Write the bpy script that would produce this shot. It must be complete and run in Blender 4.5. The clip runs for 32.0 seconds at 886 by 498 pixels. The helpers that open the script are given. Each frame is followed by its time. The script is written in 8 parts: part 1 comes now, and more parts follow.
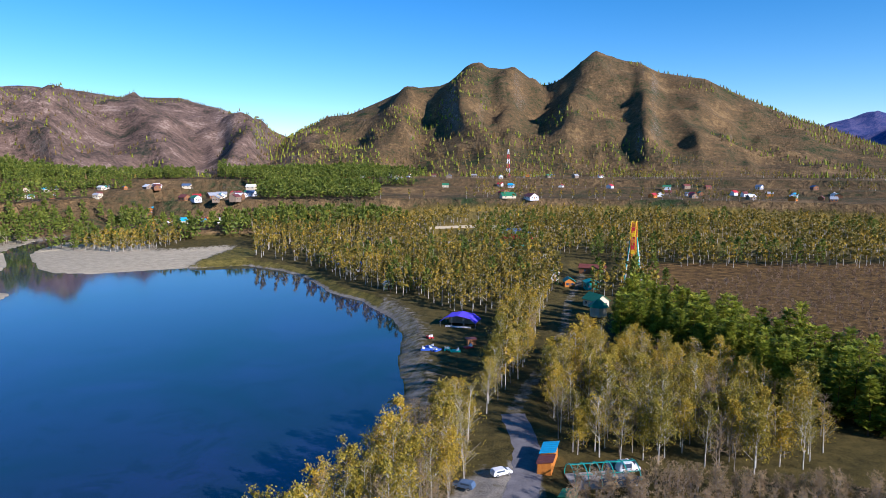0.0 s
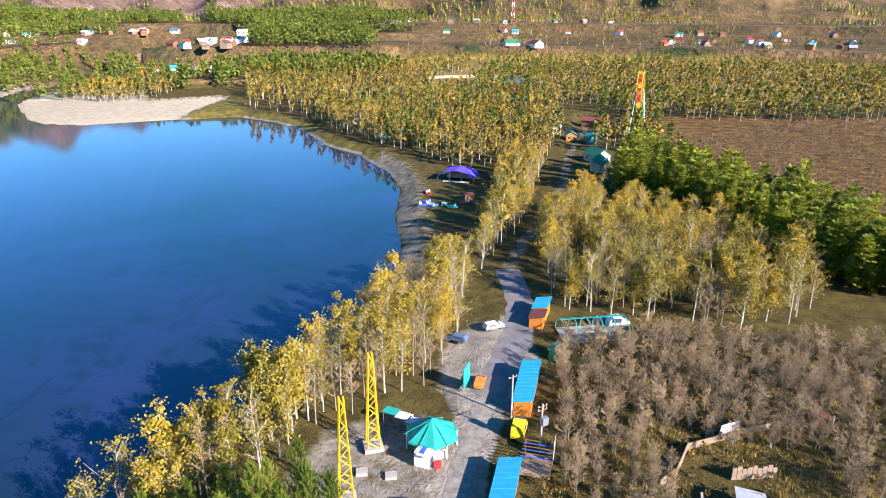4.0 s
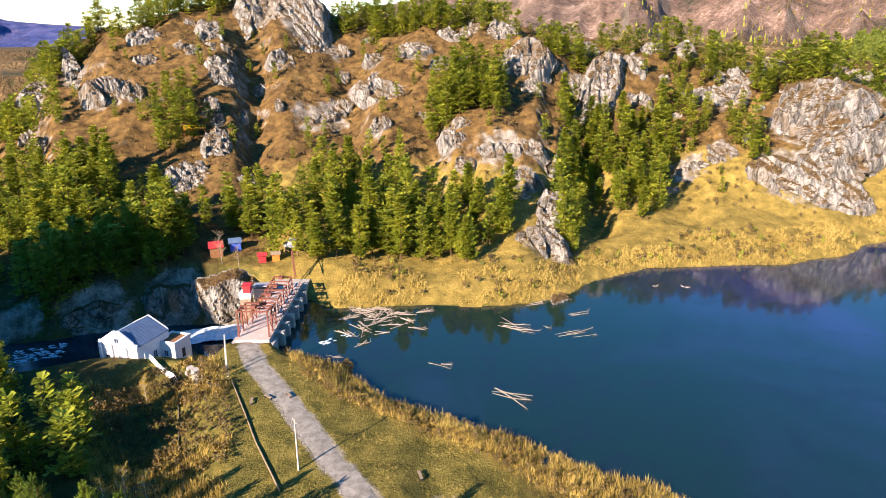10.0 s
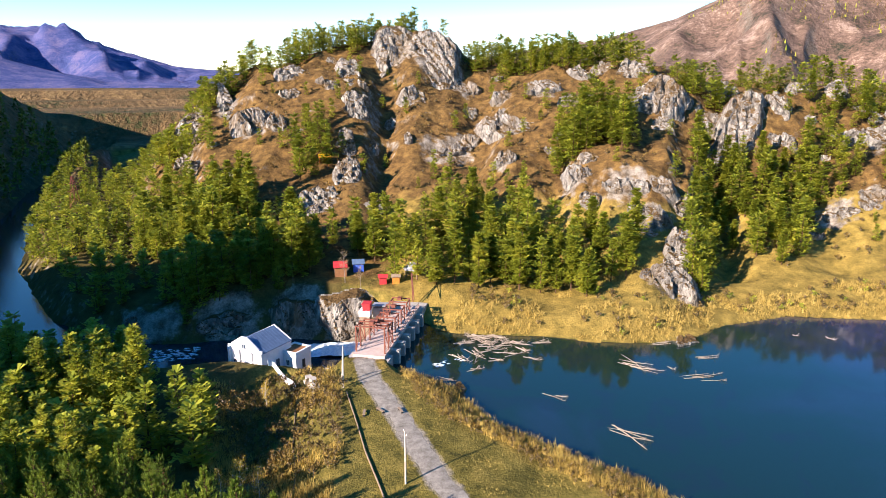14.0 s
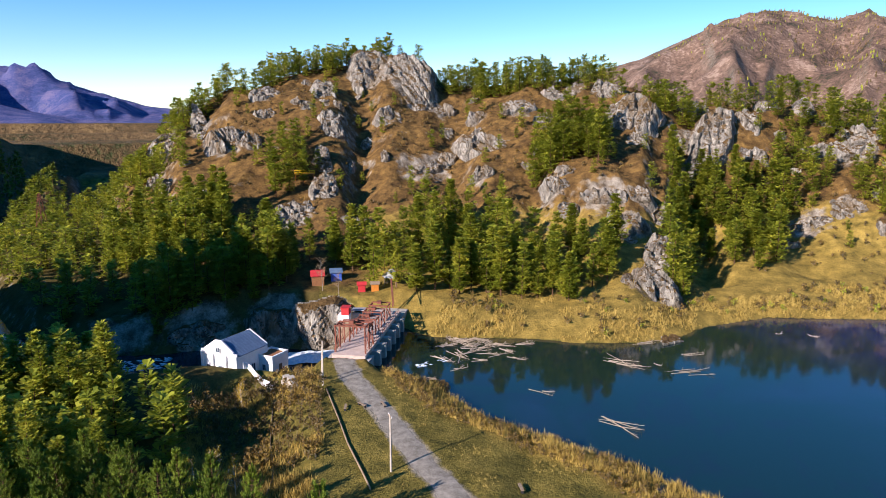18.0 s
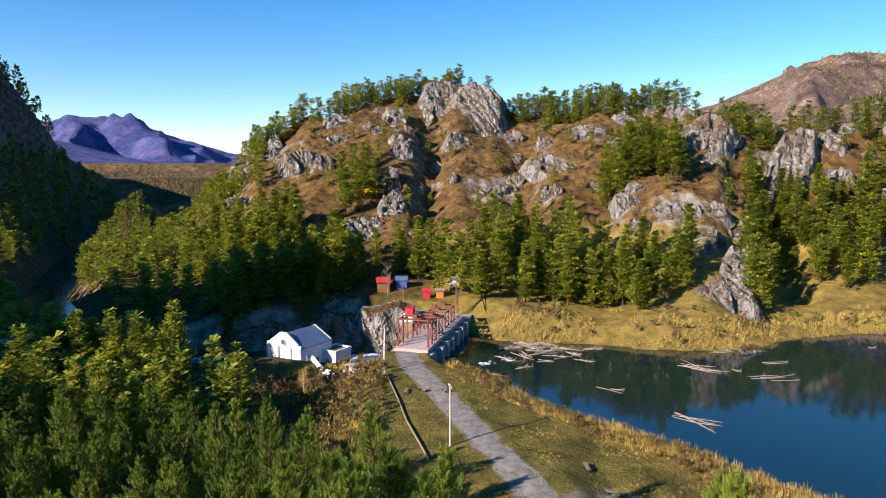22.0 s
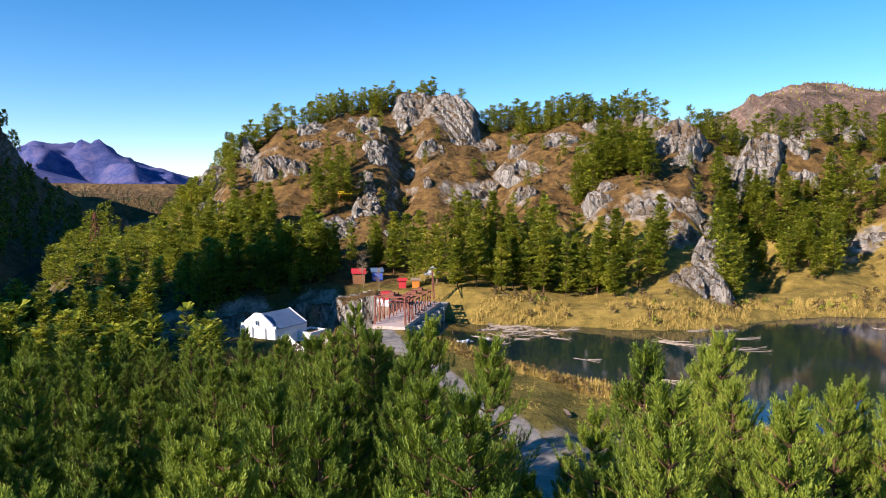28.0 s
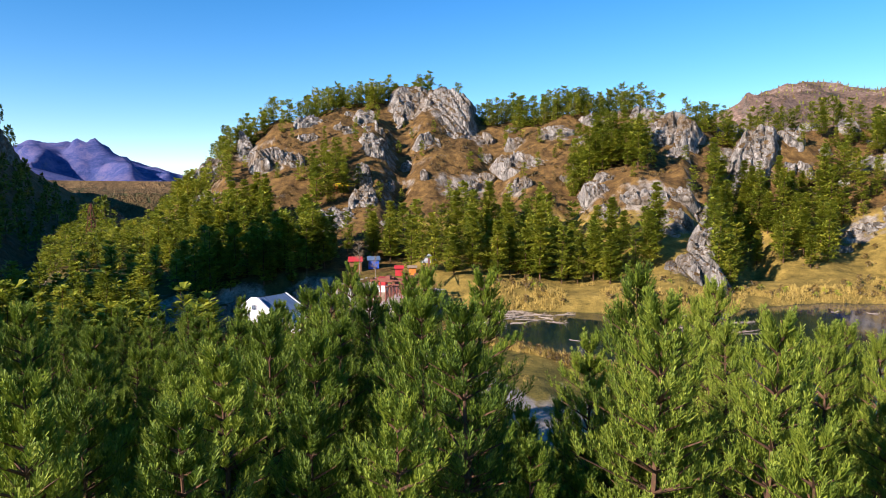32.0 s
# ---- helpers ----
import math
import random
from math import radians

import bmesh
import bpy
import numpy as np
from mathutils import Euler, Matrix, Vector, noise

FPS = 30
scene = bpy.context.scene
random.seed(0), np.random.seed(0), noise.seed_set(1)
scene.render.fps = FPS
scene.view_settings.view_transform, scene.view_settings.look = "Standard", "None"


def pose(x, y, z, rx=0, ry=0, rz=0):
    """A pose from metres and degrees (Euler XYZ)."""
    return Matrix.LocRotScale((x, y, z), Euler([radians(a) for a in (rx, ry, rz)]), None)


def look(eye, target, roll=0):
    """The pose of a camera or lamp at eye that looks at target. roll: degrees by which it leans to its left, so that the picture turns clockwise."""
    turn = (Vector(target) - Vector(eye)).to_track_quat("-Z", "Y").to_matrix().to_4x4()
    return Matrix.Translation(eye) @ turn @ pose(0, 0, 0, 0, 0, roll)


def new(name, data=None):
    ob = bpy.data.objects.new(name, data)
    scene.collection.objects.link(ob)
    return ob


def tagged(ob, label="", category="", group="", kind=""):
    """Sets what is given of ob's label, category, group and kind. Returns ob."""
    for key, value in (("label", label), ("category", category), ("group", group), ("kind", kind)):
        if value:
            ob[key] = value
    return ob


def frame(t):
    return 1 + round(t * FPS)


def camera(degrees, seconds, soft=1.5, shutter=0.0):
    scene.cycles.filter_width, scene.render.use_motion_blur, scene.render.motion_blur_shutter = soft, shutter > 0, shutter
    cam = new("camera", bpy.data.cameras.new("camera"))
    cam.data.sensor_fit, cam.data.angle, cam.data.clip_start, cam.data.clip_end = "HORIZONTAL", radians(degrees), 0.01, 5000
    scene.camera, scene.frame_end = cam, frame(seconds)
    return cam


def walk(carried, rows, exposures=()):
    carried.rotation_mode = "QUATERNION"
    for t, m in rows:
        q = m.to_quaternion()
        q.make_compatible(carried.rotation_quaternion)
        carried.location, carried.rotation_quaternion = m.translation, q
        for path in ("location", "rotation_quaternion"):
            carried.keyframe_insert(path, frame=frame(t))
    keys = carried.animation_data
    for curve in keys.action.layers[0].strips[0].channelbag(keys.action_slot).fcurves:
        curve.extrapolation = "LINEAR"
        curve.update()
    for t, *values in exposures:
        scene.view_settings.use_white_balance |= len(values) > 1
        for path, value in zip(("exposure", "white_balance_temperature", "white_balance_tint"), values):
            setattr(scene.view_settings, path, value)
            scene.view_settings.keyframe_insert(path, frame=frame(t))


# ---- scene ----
cam = camera(66.95, 32.0, 0.8)
PATH = [
    (0, (-4.28, -7.59, 63.62), (-13.49, 91.22, 51.31), -0.00),
    (0.5, (-4.03, -7.26, 63.69), (-13.21, 91.10, 48.12), -0.01),
    (1, (-3.75, -6.84, 63.62), (-12.87, 89.42, 38.11), 0.02),
    (1.5, (-3.53, -6.30, 63.52), (-12.34, 85.98, 26.02), 0.04),
    (2, (-3.38, -5.60, 63.41), (-11.69, 81.45, 14.89), -0.01),
    (2.5, (-3.30, -4.81, 63.59), (-11.30, 79.24, 10.01), -0.07),
    (3, (-3.30, -4.25, 63.89), (-11.52, 82.59, 14.98), -0.01),
    (3.5, (-3.31, -4.10, 63.89), (-11.95, 87.13, 23.87), 0.08),
    (5.5, (-2.54, -4.75, 64.47), (-12.16, 90.54, 35.69), 0.23),
    (6, (-2.33, -4.89, 64.51), (-20.10, 89.20, 35.67), 0.11),
    (6.5, (-1.99, -5.01, 64.34), (-32.82, 85.69, 35.65), 0.06),
    (7, (-1.85, -4.82, 64.46), (-47.87, 79.15, 35.64), -0.36),
    (7.5, (-1.67, -3.94, 65.70), (-64.04, 68.09, 35.33), -0.13),
    (8, (-1.18, -2.92, 66.51), (-78.38, 52.69, 35.70), 0.22),
    (8.5, (-0.50, -1.79, 66.53), (-88.86, 33.31, 35.54), -0.03),
    (9, (0.15, -0.76, 66.57), (-93.43, 15.78, 35.46), -0.06),
    (9.5, (0.30, 0.11, 66.38), (-94.73, -0.22, 35.26), -0.20),
    (10, (0.21, 0.50, 66.14), (-94.54, -7.21, 35.09), -0.25),
    (10.5, (0.11, 0.53, 65.99), (-94.43, -9.77, 35.08), -0.22),
    (11, (0.07, 0.37, 65.91), (-94.38, -11.01, 35.09), -0.15),
    (11.5, (0.08, 0.19, 65.69), (-94.29, -12.03, 34.96), -0.05),
    (12, (0.02, 0.10, 65.28), (-93.07, -19.91, 34.71), -0.12),
    (12.5, (-0.02, 0.06, 64.82), (-92.40, -23.97, 34.99), -0.08),
    (13, (-0.00, 0.00, 64.00), (-92.71, -25.60, 36.63), 0.01),
    (13.5, (0.09, -0.08, 62.97), (-93.10, -26.18, 37.78), 0.08),
    (14, (0.19, -0.17, 61.82), (-93.39, -25.28, 37.06), 0.12),
    (14.5, (0.21, -0.30, 60.86), (-94.03, -24.05, 37.32), 0.13),
    (16.5, (-0.19, -1.64, 55.58), (-96.59, -20.55, 36.89), -0.04),
    (17, (-0.17, -1.73, 54.50), (-96.09, -22.86, 35.67), -0.16),
    (17.5, (-0.12, -1.81, 53.46), (-95.99, -23.01, 34.50), -0.11),
    (18, (-0.09, -1.85, 52.27), (-95.83, -23.54, 33.19), -0.01),
    (18.5, (-0.06, -1.84, 50.93), (-95.85, -23.19, 31.73), 0.05),
    (19, (0.01, -1.68, 49.53), (-94.49, -28.15, 30.32), 0.02),
    (19.5, (0.07, -1.30, 48.24), (-93.49, -30.84, 28.89), -0.01),
    (20, (0.06, -1.06, 46.94), (-92.83, -32.54, 27.45), -0.01),
    (20.5, (-0.07, -0.96, 45.79), (-92.94, -33.49, 28.00), 0.01),
    (21, (-0.09, -0.92, 44.29), (-93.24, -34.60, 30.54), 0.06),
    (21.5, (-0.07, -0.99, 42.59), (-93.79, -33.72, 30.50), 0.02),
    (22, (-0.03, -1.13, 41.09), (-94.07, -32.91, 28.97), 0.01),
    (22.5, (-0.03, -1.24, 39.95), (-93.97, -33.26, 27.73), 0.07),
    (23, (-0.09, -1.21, 38.80), (-94.07, -33.13, 26.60), 0.11),
    (23.5, (-0.16, -1.22, 37.61), (-94.34, -32.54, 25.40), 0.08),
    (24, (-0.25, -1.32, 36.54), (-94.65, -31.99, 24.38), 0.08),
    (24.5, (-0.29, -1.35, 35.56), (-94.90, -31.42, 23.51), 0.05),
    (26.5, (1.06, -1.63, 32.66), (-94.12, -30.33, 21.85), 0.06),
    (27, (1.18, -1.68, 31.85), (-94.34, -30.12, 23.69), 0.05),
    (27.5, (1.24, -1.64, 31.09), (-94.36, -29.91, 23.25), 0.02),
    (28, (1.33, -1.58, 30.37), (-94.34, -29.61, 22.56), 0.04),
    (28.5, (1.44, -1.54, 29.82), (-94.26, -29.45, 21.96), 0.02),
    (29, (1.59, -1.52, 29.34), (-94.12, -29.41, 21.47), -0.02),
    (29.5, (1.76, -1.52, 28.92), (-93.96, -29.34, 21.02), -0.07),
    (30, (1.88, -1.51, 28.51), (-93.88, -29.25, 20.63), -0.05),
    (30.5, (1.97, -1.46, 28.06), (-93.79, -29.16, 20.26), -0.03),
    (31, (2.00, -1.42, 27.58), (-93.78, -29.08, 19.87), 0.01),
    (31.5, (1.98, -1.36, 27.27), (-93.82, -28.99, 19.54), 0.03),
    (32, (1.91, -1.33, 27.06), (-93.90, -28.89, 19.23), 0.03),
]
walk(cam, [(t, look(eye, target, roll)) for t, eye, target, roll in PATH], exposures=((0, 0.6, 5600, 15), (1, 0.78, 5900, 15), (2, 1.13, 6200, 15), (3, 1.48, 6400, 15), (3.5, 1.53, 6300, 15), (5.5, 1.6, 6200, 16), (8, 1.62, 6600, 17), (9, 1.55, 7000, 18), (11, 1.57, 7200, 18), (13, 1.57, 7000, 18), (14.5, 1.37, 6800, 17), (17, 0.95, 6600, 17), (20, 0.9, 6500, 17), (23, 0.9, 6500, 17), (28, 0.95, 6500, 17), (32, 1.0, 6500, 17)))

# ---- light ----
SUN = Vector((0.83 * math.cos(radians(25)), -0.557 * math.cos(radians(25)), math.sin(radians(25)))).normalized()
world = bpy.data.worlds.new("sky")
scene.world = world
world.use_nodes = True
wn = world.node_tree.nodes
sky = wn.new("ShaderNodeTexSky")
sky.sky_type = "NISHITA"
sky.sun_disc = False
sky.sun_elevation = radians(25)
sky.sun_rotation = math.atan2(SUN.x, SUN.y)
sky.altitude = 2000
sky.air_density = 1.0
sky.dust_density = 0.0
sky.ozone_density = 1.6
tone = wn.new("ShaderNodeHueSaturation")
tone.inputs["Saturation"].default_value = 1.42
world.node_tree.links.new(sky.outputs[0], tone.inputs["Color"])
world.node_tree.links.new(tone.outputs[0], wn["Background"].inputs[0])
wn["Background"].inputs[1].default_value = 0.105
sun = new("sun", bpy.data.lights.new("sun", "SUN"))
sun.data.energy, sun.data.angle, sun.data.color = 5.0, radians(0.5), (1.0, 0.885, 0.79)
sun.matrix_world = Matrix.Translation((0, 0, 300)) @ SUN.to_track_quat("Z", "Y").to_matrix().to_4x4()


# ---- materials ----
def material(name):
    m = bpy.data.materials.new(name)
    m.use_nodes = True
    return m, m.node_tree.nodes, m.node_tree.links, m.node_tree.nodes["Principled BSDF"]


def ramp(nodes, stops):
    r = nodes.new("ShaderNodeValToRGB")
    el = r.color_ramp.elements
    el[0].position, el[0].color = stops[0][0], (*stops[0][1], 1)
    el[1].position, el[1].color = stops[-1][0], (*stops[-1][1], 1)
    for p, c in stops[1:-1]:
        e = el.new(p)
        e.color = (*c, 1)
    return r


def noise_node(nodes, links, scale, detail=4.0, rough=0.6, coord=None, dist=0.0):
    n = nodes.new("ShaderNodeTexNoise")
    n.inputs["Scale"].default_value, n.inputs["Detail"].default_value, n.inputs["Roughness"].default_value = scale, detail, rough
    n.inputs["Distortion"].default_value = dist
    if coord is not None:
        links.new(coord, n.inputs["Vector"])
    return n


def mix(nodes, links, fac, a, b, blend="MIX"):
    m = nodes.new("ShaderNodeMix")
    m.data_type, m.blend_type = "RGBA", blend
    for sock, v in ((m.inputs[0], fac), (m.inputs[6], a), (m.inputs[7], b)):
        if hasattr(v, "links") or isinstance(v, bpy.types.NodeSocket):
            links.new(v, sock)
        elif isinstance(v, (int, float)):
            sock.default_value = v
        else:
            sock.default_value = (*v, 1)
    return m.outputs[2]


def bump(nodes, links, bsdf, height, strength=0.4, distance=0.1):
    b = nodes.new("ShaderNodeBump")
    b.inputs["Strength"].default_value, b.inputs["Distance"].default_value = strength, distance
    links.new(height, b.inputs["Height"])
    links.new(b.outputs[0], bsdf.inputs["Normal"])


def varied(name, a, b, scale=3.0, rough=0.7, metal=0.0, bumps=0.2, dist=0.02, by_object=0.0, spec=0.3):
    """A surface that wavers between two colours at two scales, with fine relief."""
    m, n, l, s = material(name)
    co = n.new("ShaderNodeTexCoord").outputs["Object"]
    big, small = noise_node(n, l, scale, 5, 0.65, co), noise_node(n, l, scale * 9, 3, 0.6, co)
    f = n.new("ShaderNodeMath")
    f.operation = "MULTIPLY_ADD"
    l.new(small.outputs[0], f.inputs[0])
    f.inputs[1].default_value = 0.5
    l.new(big.outputs[0], f.inputs[2])
    r = ramp(n, [(0.45, a), (1.05 if by_object == 0 else 1.0, b)])
    l.new(f.outputs[0], r.inputs[0])
    col = r.outputs[0]
    if by_object:
        oi = n.new("ShaderNodeObjectInfo")
        h = n.new("ShaderNodeHueSaturation")
        mr = n.new("ShaderNodeMapRange")
        mr.inputs[3].default_value, mr.inputs[4].default_value = 1 - by_object, 1 + by_object
        l.new(oi.outputs["Random"], mr.inputs[0])
        l.new(mr.outputs[0], h.inputs["Value"])
        l.new(col, h.inputs["Color"])
        col = h.outputs[0]
    l.new(col, s.inputs["Base Color"])
    s.inputs["Roughness"].default_value, s.inputs["Metallic"].default_value = rough, metal
    s.inputs["Specular IOR Level"].default_value = spec
    if bumps:
        bump(n, l, s, f.outputs[0], bumps, dist)
    return m


def leafy(name, a, b, c, by="object", rough=0.6, translucent=0.25):
    """Foliage: colour by tree and by leaf."""
    m, n, l, s = material(name)
    oi = n.new("ShaderNodeObjectInfo")
    geo = n.new("ShaderNodeNewGeometry")
    f = n.new("ShaderNodeMath")
    f.operation = "MULTIPLY_ADD"
    l.new(geo.outputs["Random Per Island"], f.inputs[0])
    if by == "object":
        f.inputs[1].default_value = 0.55
        h = n.new("ShaderNodeMath")
        h.operation = "MULTIPLY"
        l.new(oi.outputs["Random"], h.inputs[0])
        h.inputs[1].default_value = 0.45
        l.new(h.outputs[0], f.inputs[2])
    else:
        f.inputs[1].default_value = 0.45
        nn = noise_node(n, l, 0.12, 3, 0.6, geo.outputs["Position"])
        mr = n.new("ShaderNodeMapRange")
        mr.inputs[1].default_value, mr.inputs[2].default_value = 0.32, 0.68
        mr.inputs[3].default_value, mr.inputs[4].default_value = 0.0, 0.55
        l.new(nn.outputs[0], mr.inputs[0])
        l.new(mr.outputs[0], f.inputs[2])
    r = ramp(n, [(0.05, a), (0.5, b), (0.95, c)])
    l.new(f.outputs[0], r.inputs[0])
    l.new(r.outputs[0], s.inputs["Base Color"])
    s.inputs["Roughness"].default_value = rough
    s.inputs["Specular IOR Level"].default_value = 0.25
    if translucent:
        t = n.new("ShaderNodeBsdfTranslucent")
        l.new(r.outputs[0], t.inputs[0])
        ms = n.new("ShaderNodeMixShader")
        ms.inputs[0].default_value = translucent
        l.new(s.outputs[0], ms.inputs[1])
        l.new(t.outputs[0], ms.inputs[2])
        l.new(ms.outputs[0], n["Material Output"].inputs[0])
    return m


M_PINE = leafy("pine_needles", (0.045, 0.085, 0.009), (0.14, 0.21, 0.019), (0.30, 0.36, 0.038), translucent=0.25)
M_PINE_DIST = leafy("pine_needles_distant", (0.045, 0.07, 0.01), (0.12, 0.155, 0.02), (0.25, 0.265, 0.035), by="place", translucent=0.15)
# paler needles, used only for the grove by the lake
M_PINE_PALE = leafy("pale_pine_needles", (0.065, 0.11, 0.013), (0.19, 0.26, 0.028), (0.39, 0.44, 0.06), translucent=0.3)
M_PINE_FAR = leafy("pine_needles_far", (0.09, 0.125, 0.012), (0.26, 0.30, 0.026), (0.5, 0.47, 0.055), by="place", translucent=0.38)
M_BIRCH = leafy("autumn_leaves", (0.12, 0.115, 0.02), (0.32, 0.255, 0.028), (0.6, 0.38, 0.03), translucent=0.22)
M_BIRCH_FAR = leafy("autumn_leaves_far", (0.06, 0.07, 0.014), (0.21, 0.165, 0.025), (0.55, 0.35, 0.03), by="place", translucent=0.2)
M_TWIG = leafy("bare_twigs", (0.15, 0.105, 0.055), (0.28, 0.195, 0.10), (0.44, 0.32, 0.16), translucent=0.0, rough=0.85)
M_TWIG_FAR = leafy("bare_twigs_far", (0.13, 0.085, 0.055), (0.23, 0.15, 0.09), (0.34, 0.23, 0.13), by="place", translucent=0.0, rough=0.85)
M_REED = leafy("dry_reeds", (0.22, 0.15, 0.04), (0.42, 0.30, 0.075), (0.6, 0.45, 0.13), by="place", translucent=0.2)
M_BUSH = leafy("autumn_bushes", (0.05, 0.04, 0.014), (0.13, 0.085, 0.025), (0.25, 0.16, 0.03), by="place", translucent=0.15)
M_PINEBARK = varied("pine_bark", (0.05, 0.03, 0.02), (0.15, 0.08, 0.04), 4, 0.9, bumps=0.5, dist=0.03)
M_BIRCHBARK = varied("birch_bark", (0.30, 0.27, 0.23), (0.62, 0.58, 0.5), 3, 0.8, bumps=0.3)
M_GREYBARK = varied("grey_bark", (0.15, 0.12, 0.1), (0.34, 0.3, 0.25), 3, 0.9, bumps=0.3)
M_DRIFT = varied("driftwood", (0.17, 0.13, 0.09), (0.42, 0.35, 0.27), 2, 0.85, bumps=0.3, by_object=0.15)
M_CONCRETE = varied("concrete", (0.26, 0.24, 0.21), (0.46, 0.43, 0.38), 0.7, 0.85, bumps=0.25)
M_WHITE = varied("white_plaster", (0.62, 0.63, 0.65), (0.82, 0.82, 0.82), 0.6, 0.8, bumps=0.15)
M_SLATE = varied("grey_blue_roof_sheet", (0.055, 0.10, 0.18), (0.12, 0.18, 0.28), 0.5, 0.45, bumps=0.1)
M_GREYSHEET = varied("grey_roof_sheet", (0.24, 0.25, 0.27), (0.42, 0.43, 0.45), 0.8, 0.5, bumps=0.2)
M_BLUE = varied("sky_blue_roof_sheet", (0.02, 0.33, 0.58), (0.05, 0.46, 0.72), 0.8, 0.45, bumps=0.1)
M_TEAL = varied("teal_roof_sheet", (0.01, 0.26, 0.22), (0.03, 0.40, 0.33), 0.8, 0.5, bumps=0.1)
M_DKGREEN = varied("dark_green_paint", (0.02, 0.14, 0.07), (0.05, 0.24, 0.12), 0.8, 0.5, bumps=0.1)
M_BROWNROOF = varied("brown_red_roof_sheet", (0.13, 0.04, 0.03), (0.22, 0.07, 0.05), 0.8, 0.5, bumps=0.1)
M_RED = varied("red_paint", (0.38, 0.02, 0.03), (0.55, 0.05, 0.05), 0.8, 0.5, bumps=0.1)
M_ORANGE = varied("orange_timber", (0.42, 0.13, 0.02), (0.62, 0.24, 0.04), 1.5, 0.6, bumps=0.2)
M_YELLOW = varied("yellow_paint", (0.66, 0.42, 0.01), (0.85, 0.56, 0.02), 1.0, 0.5, bumps=0.1)
M_PURPLE = varied("violet_blue_tent_cloth", (0.08, 0.05, 0.55), (0.14, 0.09, 0.8), 0.6, 0.7, bumps=0.1)
M_BLUEPAINT = varied("blue_paint", (0.03, 0.08, 0.4), (0.07, 0.16, 0.6), 1.0, 0.5, bumps=0.1)
M_TIMBER = varied("weathered_boards", (0.17, 0.12, 0.08), (0.34, 0.26, 0.18), 1.5, 0.85, bumps=0.3)
M_BROWNWALL = varied("brown_log_wall", (0.16, 0.07, 0.03), (0.30, 0.14, 0.06), 1.5, 0.8, bumps=0.3)
M_CREAM = varied("cream_wall", (0.55, 0.46, 0.30), (0.72, 0.62, 0.45), 1.0, 0.8, bumps=0.1)
M_DECK = varied("pinkish_concrete", (0.38, 0.28, 0.24), (0.58, 0.47, 0.41), 0.8, 0.85, bumps=0.25)
M_ASPHALT = varied("worn_asphalt", (0.10, 0.095, 0.10), (0.24, 0.22, 0.215), 0.35, 0.9, bumps=0.25)
M_GRAVELROAD = varied("gravel_road", (0.085, 0.074, 0.056), (0.36, 0.33, 0.28), 0.6, 0.95, bumps=0.4, dist=0.04)
M_RUST = varied("rust_red_steel", (0.14, 0.045, 0.032), (0.28, 0.105, 0.07), 2.0, 0.7, 0.3, bumps=0.2)
M_STEEL = varied("dull_steel", (0.25, 0.26, 0.28), (0.42, 0.43, 0.45), 2.0, 0.5, 0.6, bumps=0.1)
M_DARK = varied("dark_opening", (0.015, 0.015, 0.018), (0.04, 0.04, 0.045), 2.0, 0.3, bumps=0.0)
M_POLE = varied("pale_pole_wood", (0.34, 0.30, 0.25), (0.55, 0.5, 0.43), 2.0, 0.8, bumps=0.2)
M_RUBBER = varied("black_rubber", (0.015, 0.015, 0.015), (0.03, 0.03, 0.03), 3.0, 0.8)
M_GLASS = varied("window_glass", (0.03, 0.05, 0.08), (0.06, 0.09, 0.13), 1.0, 0.08, bumps=0.0, spec=0.6)


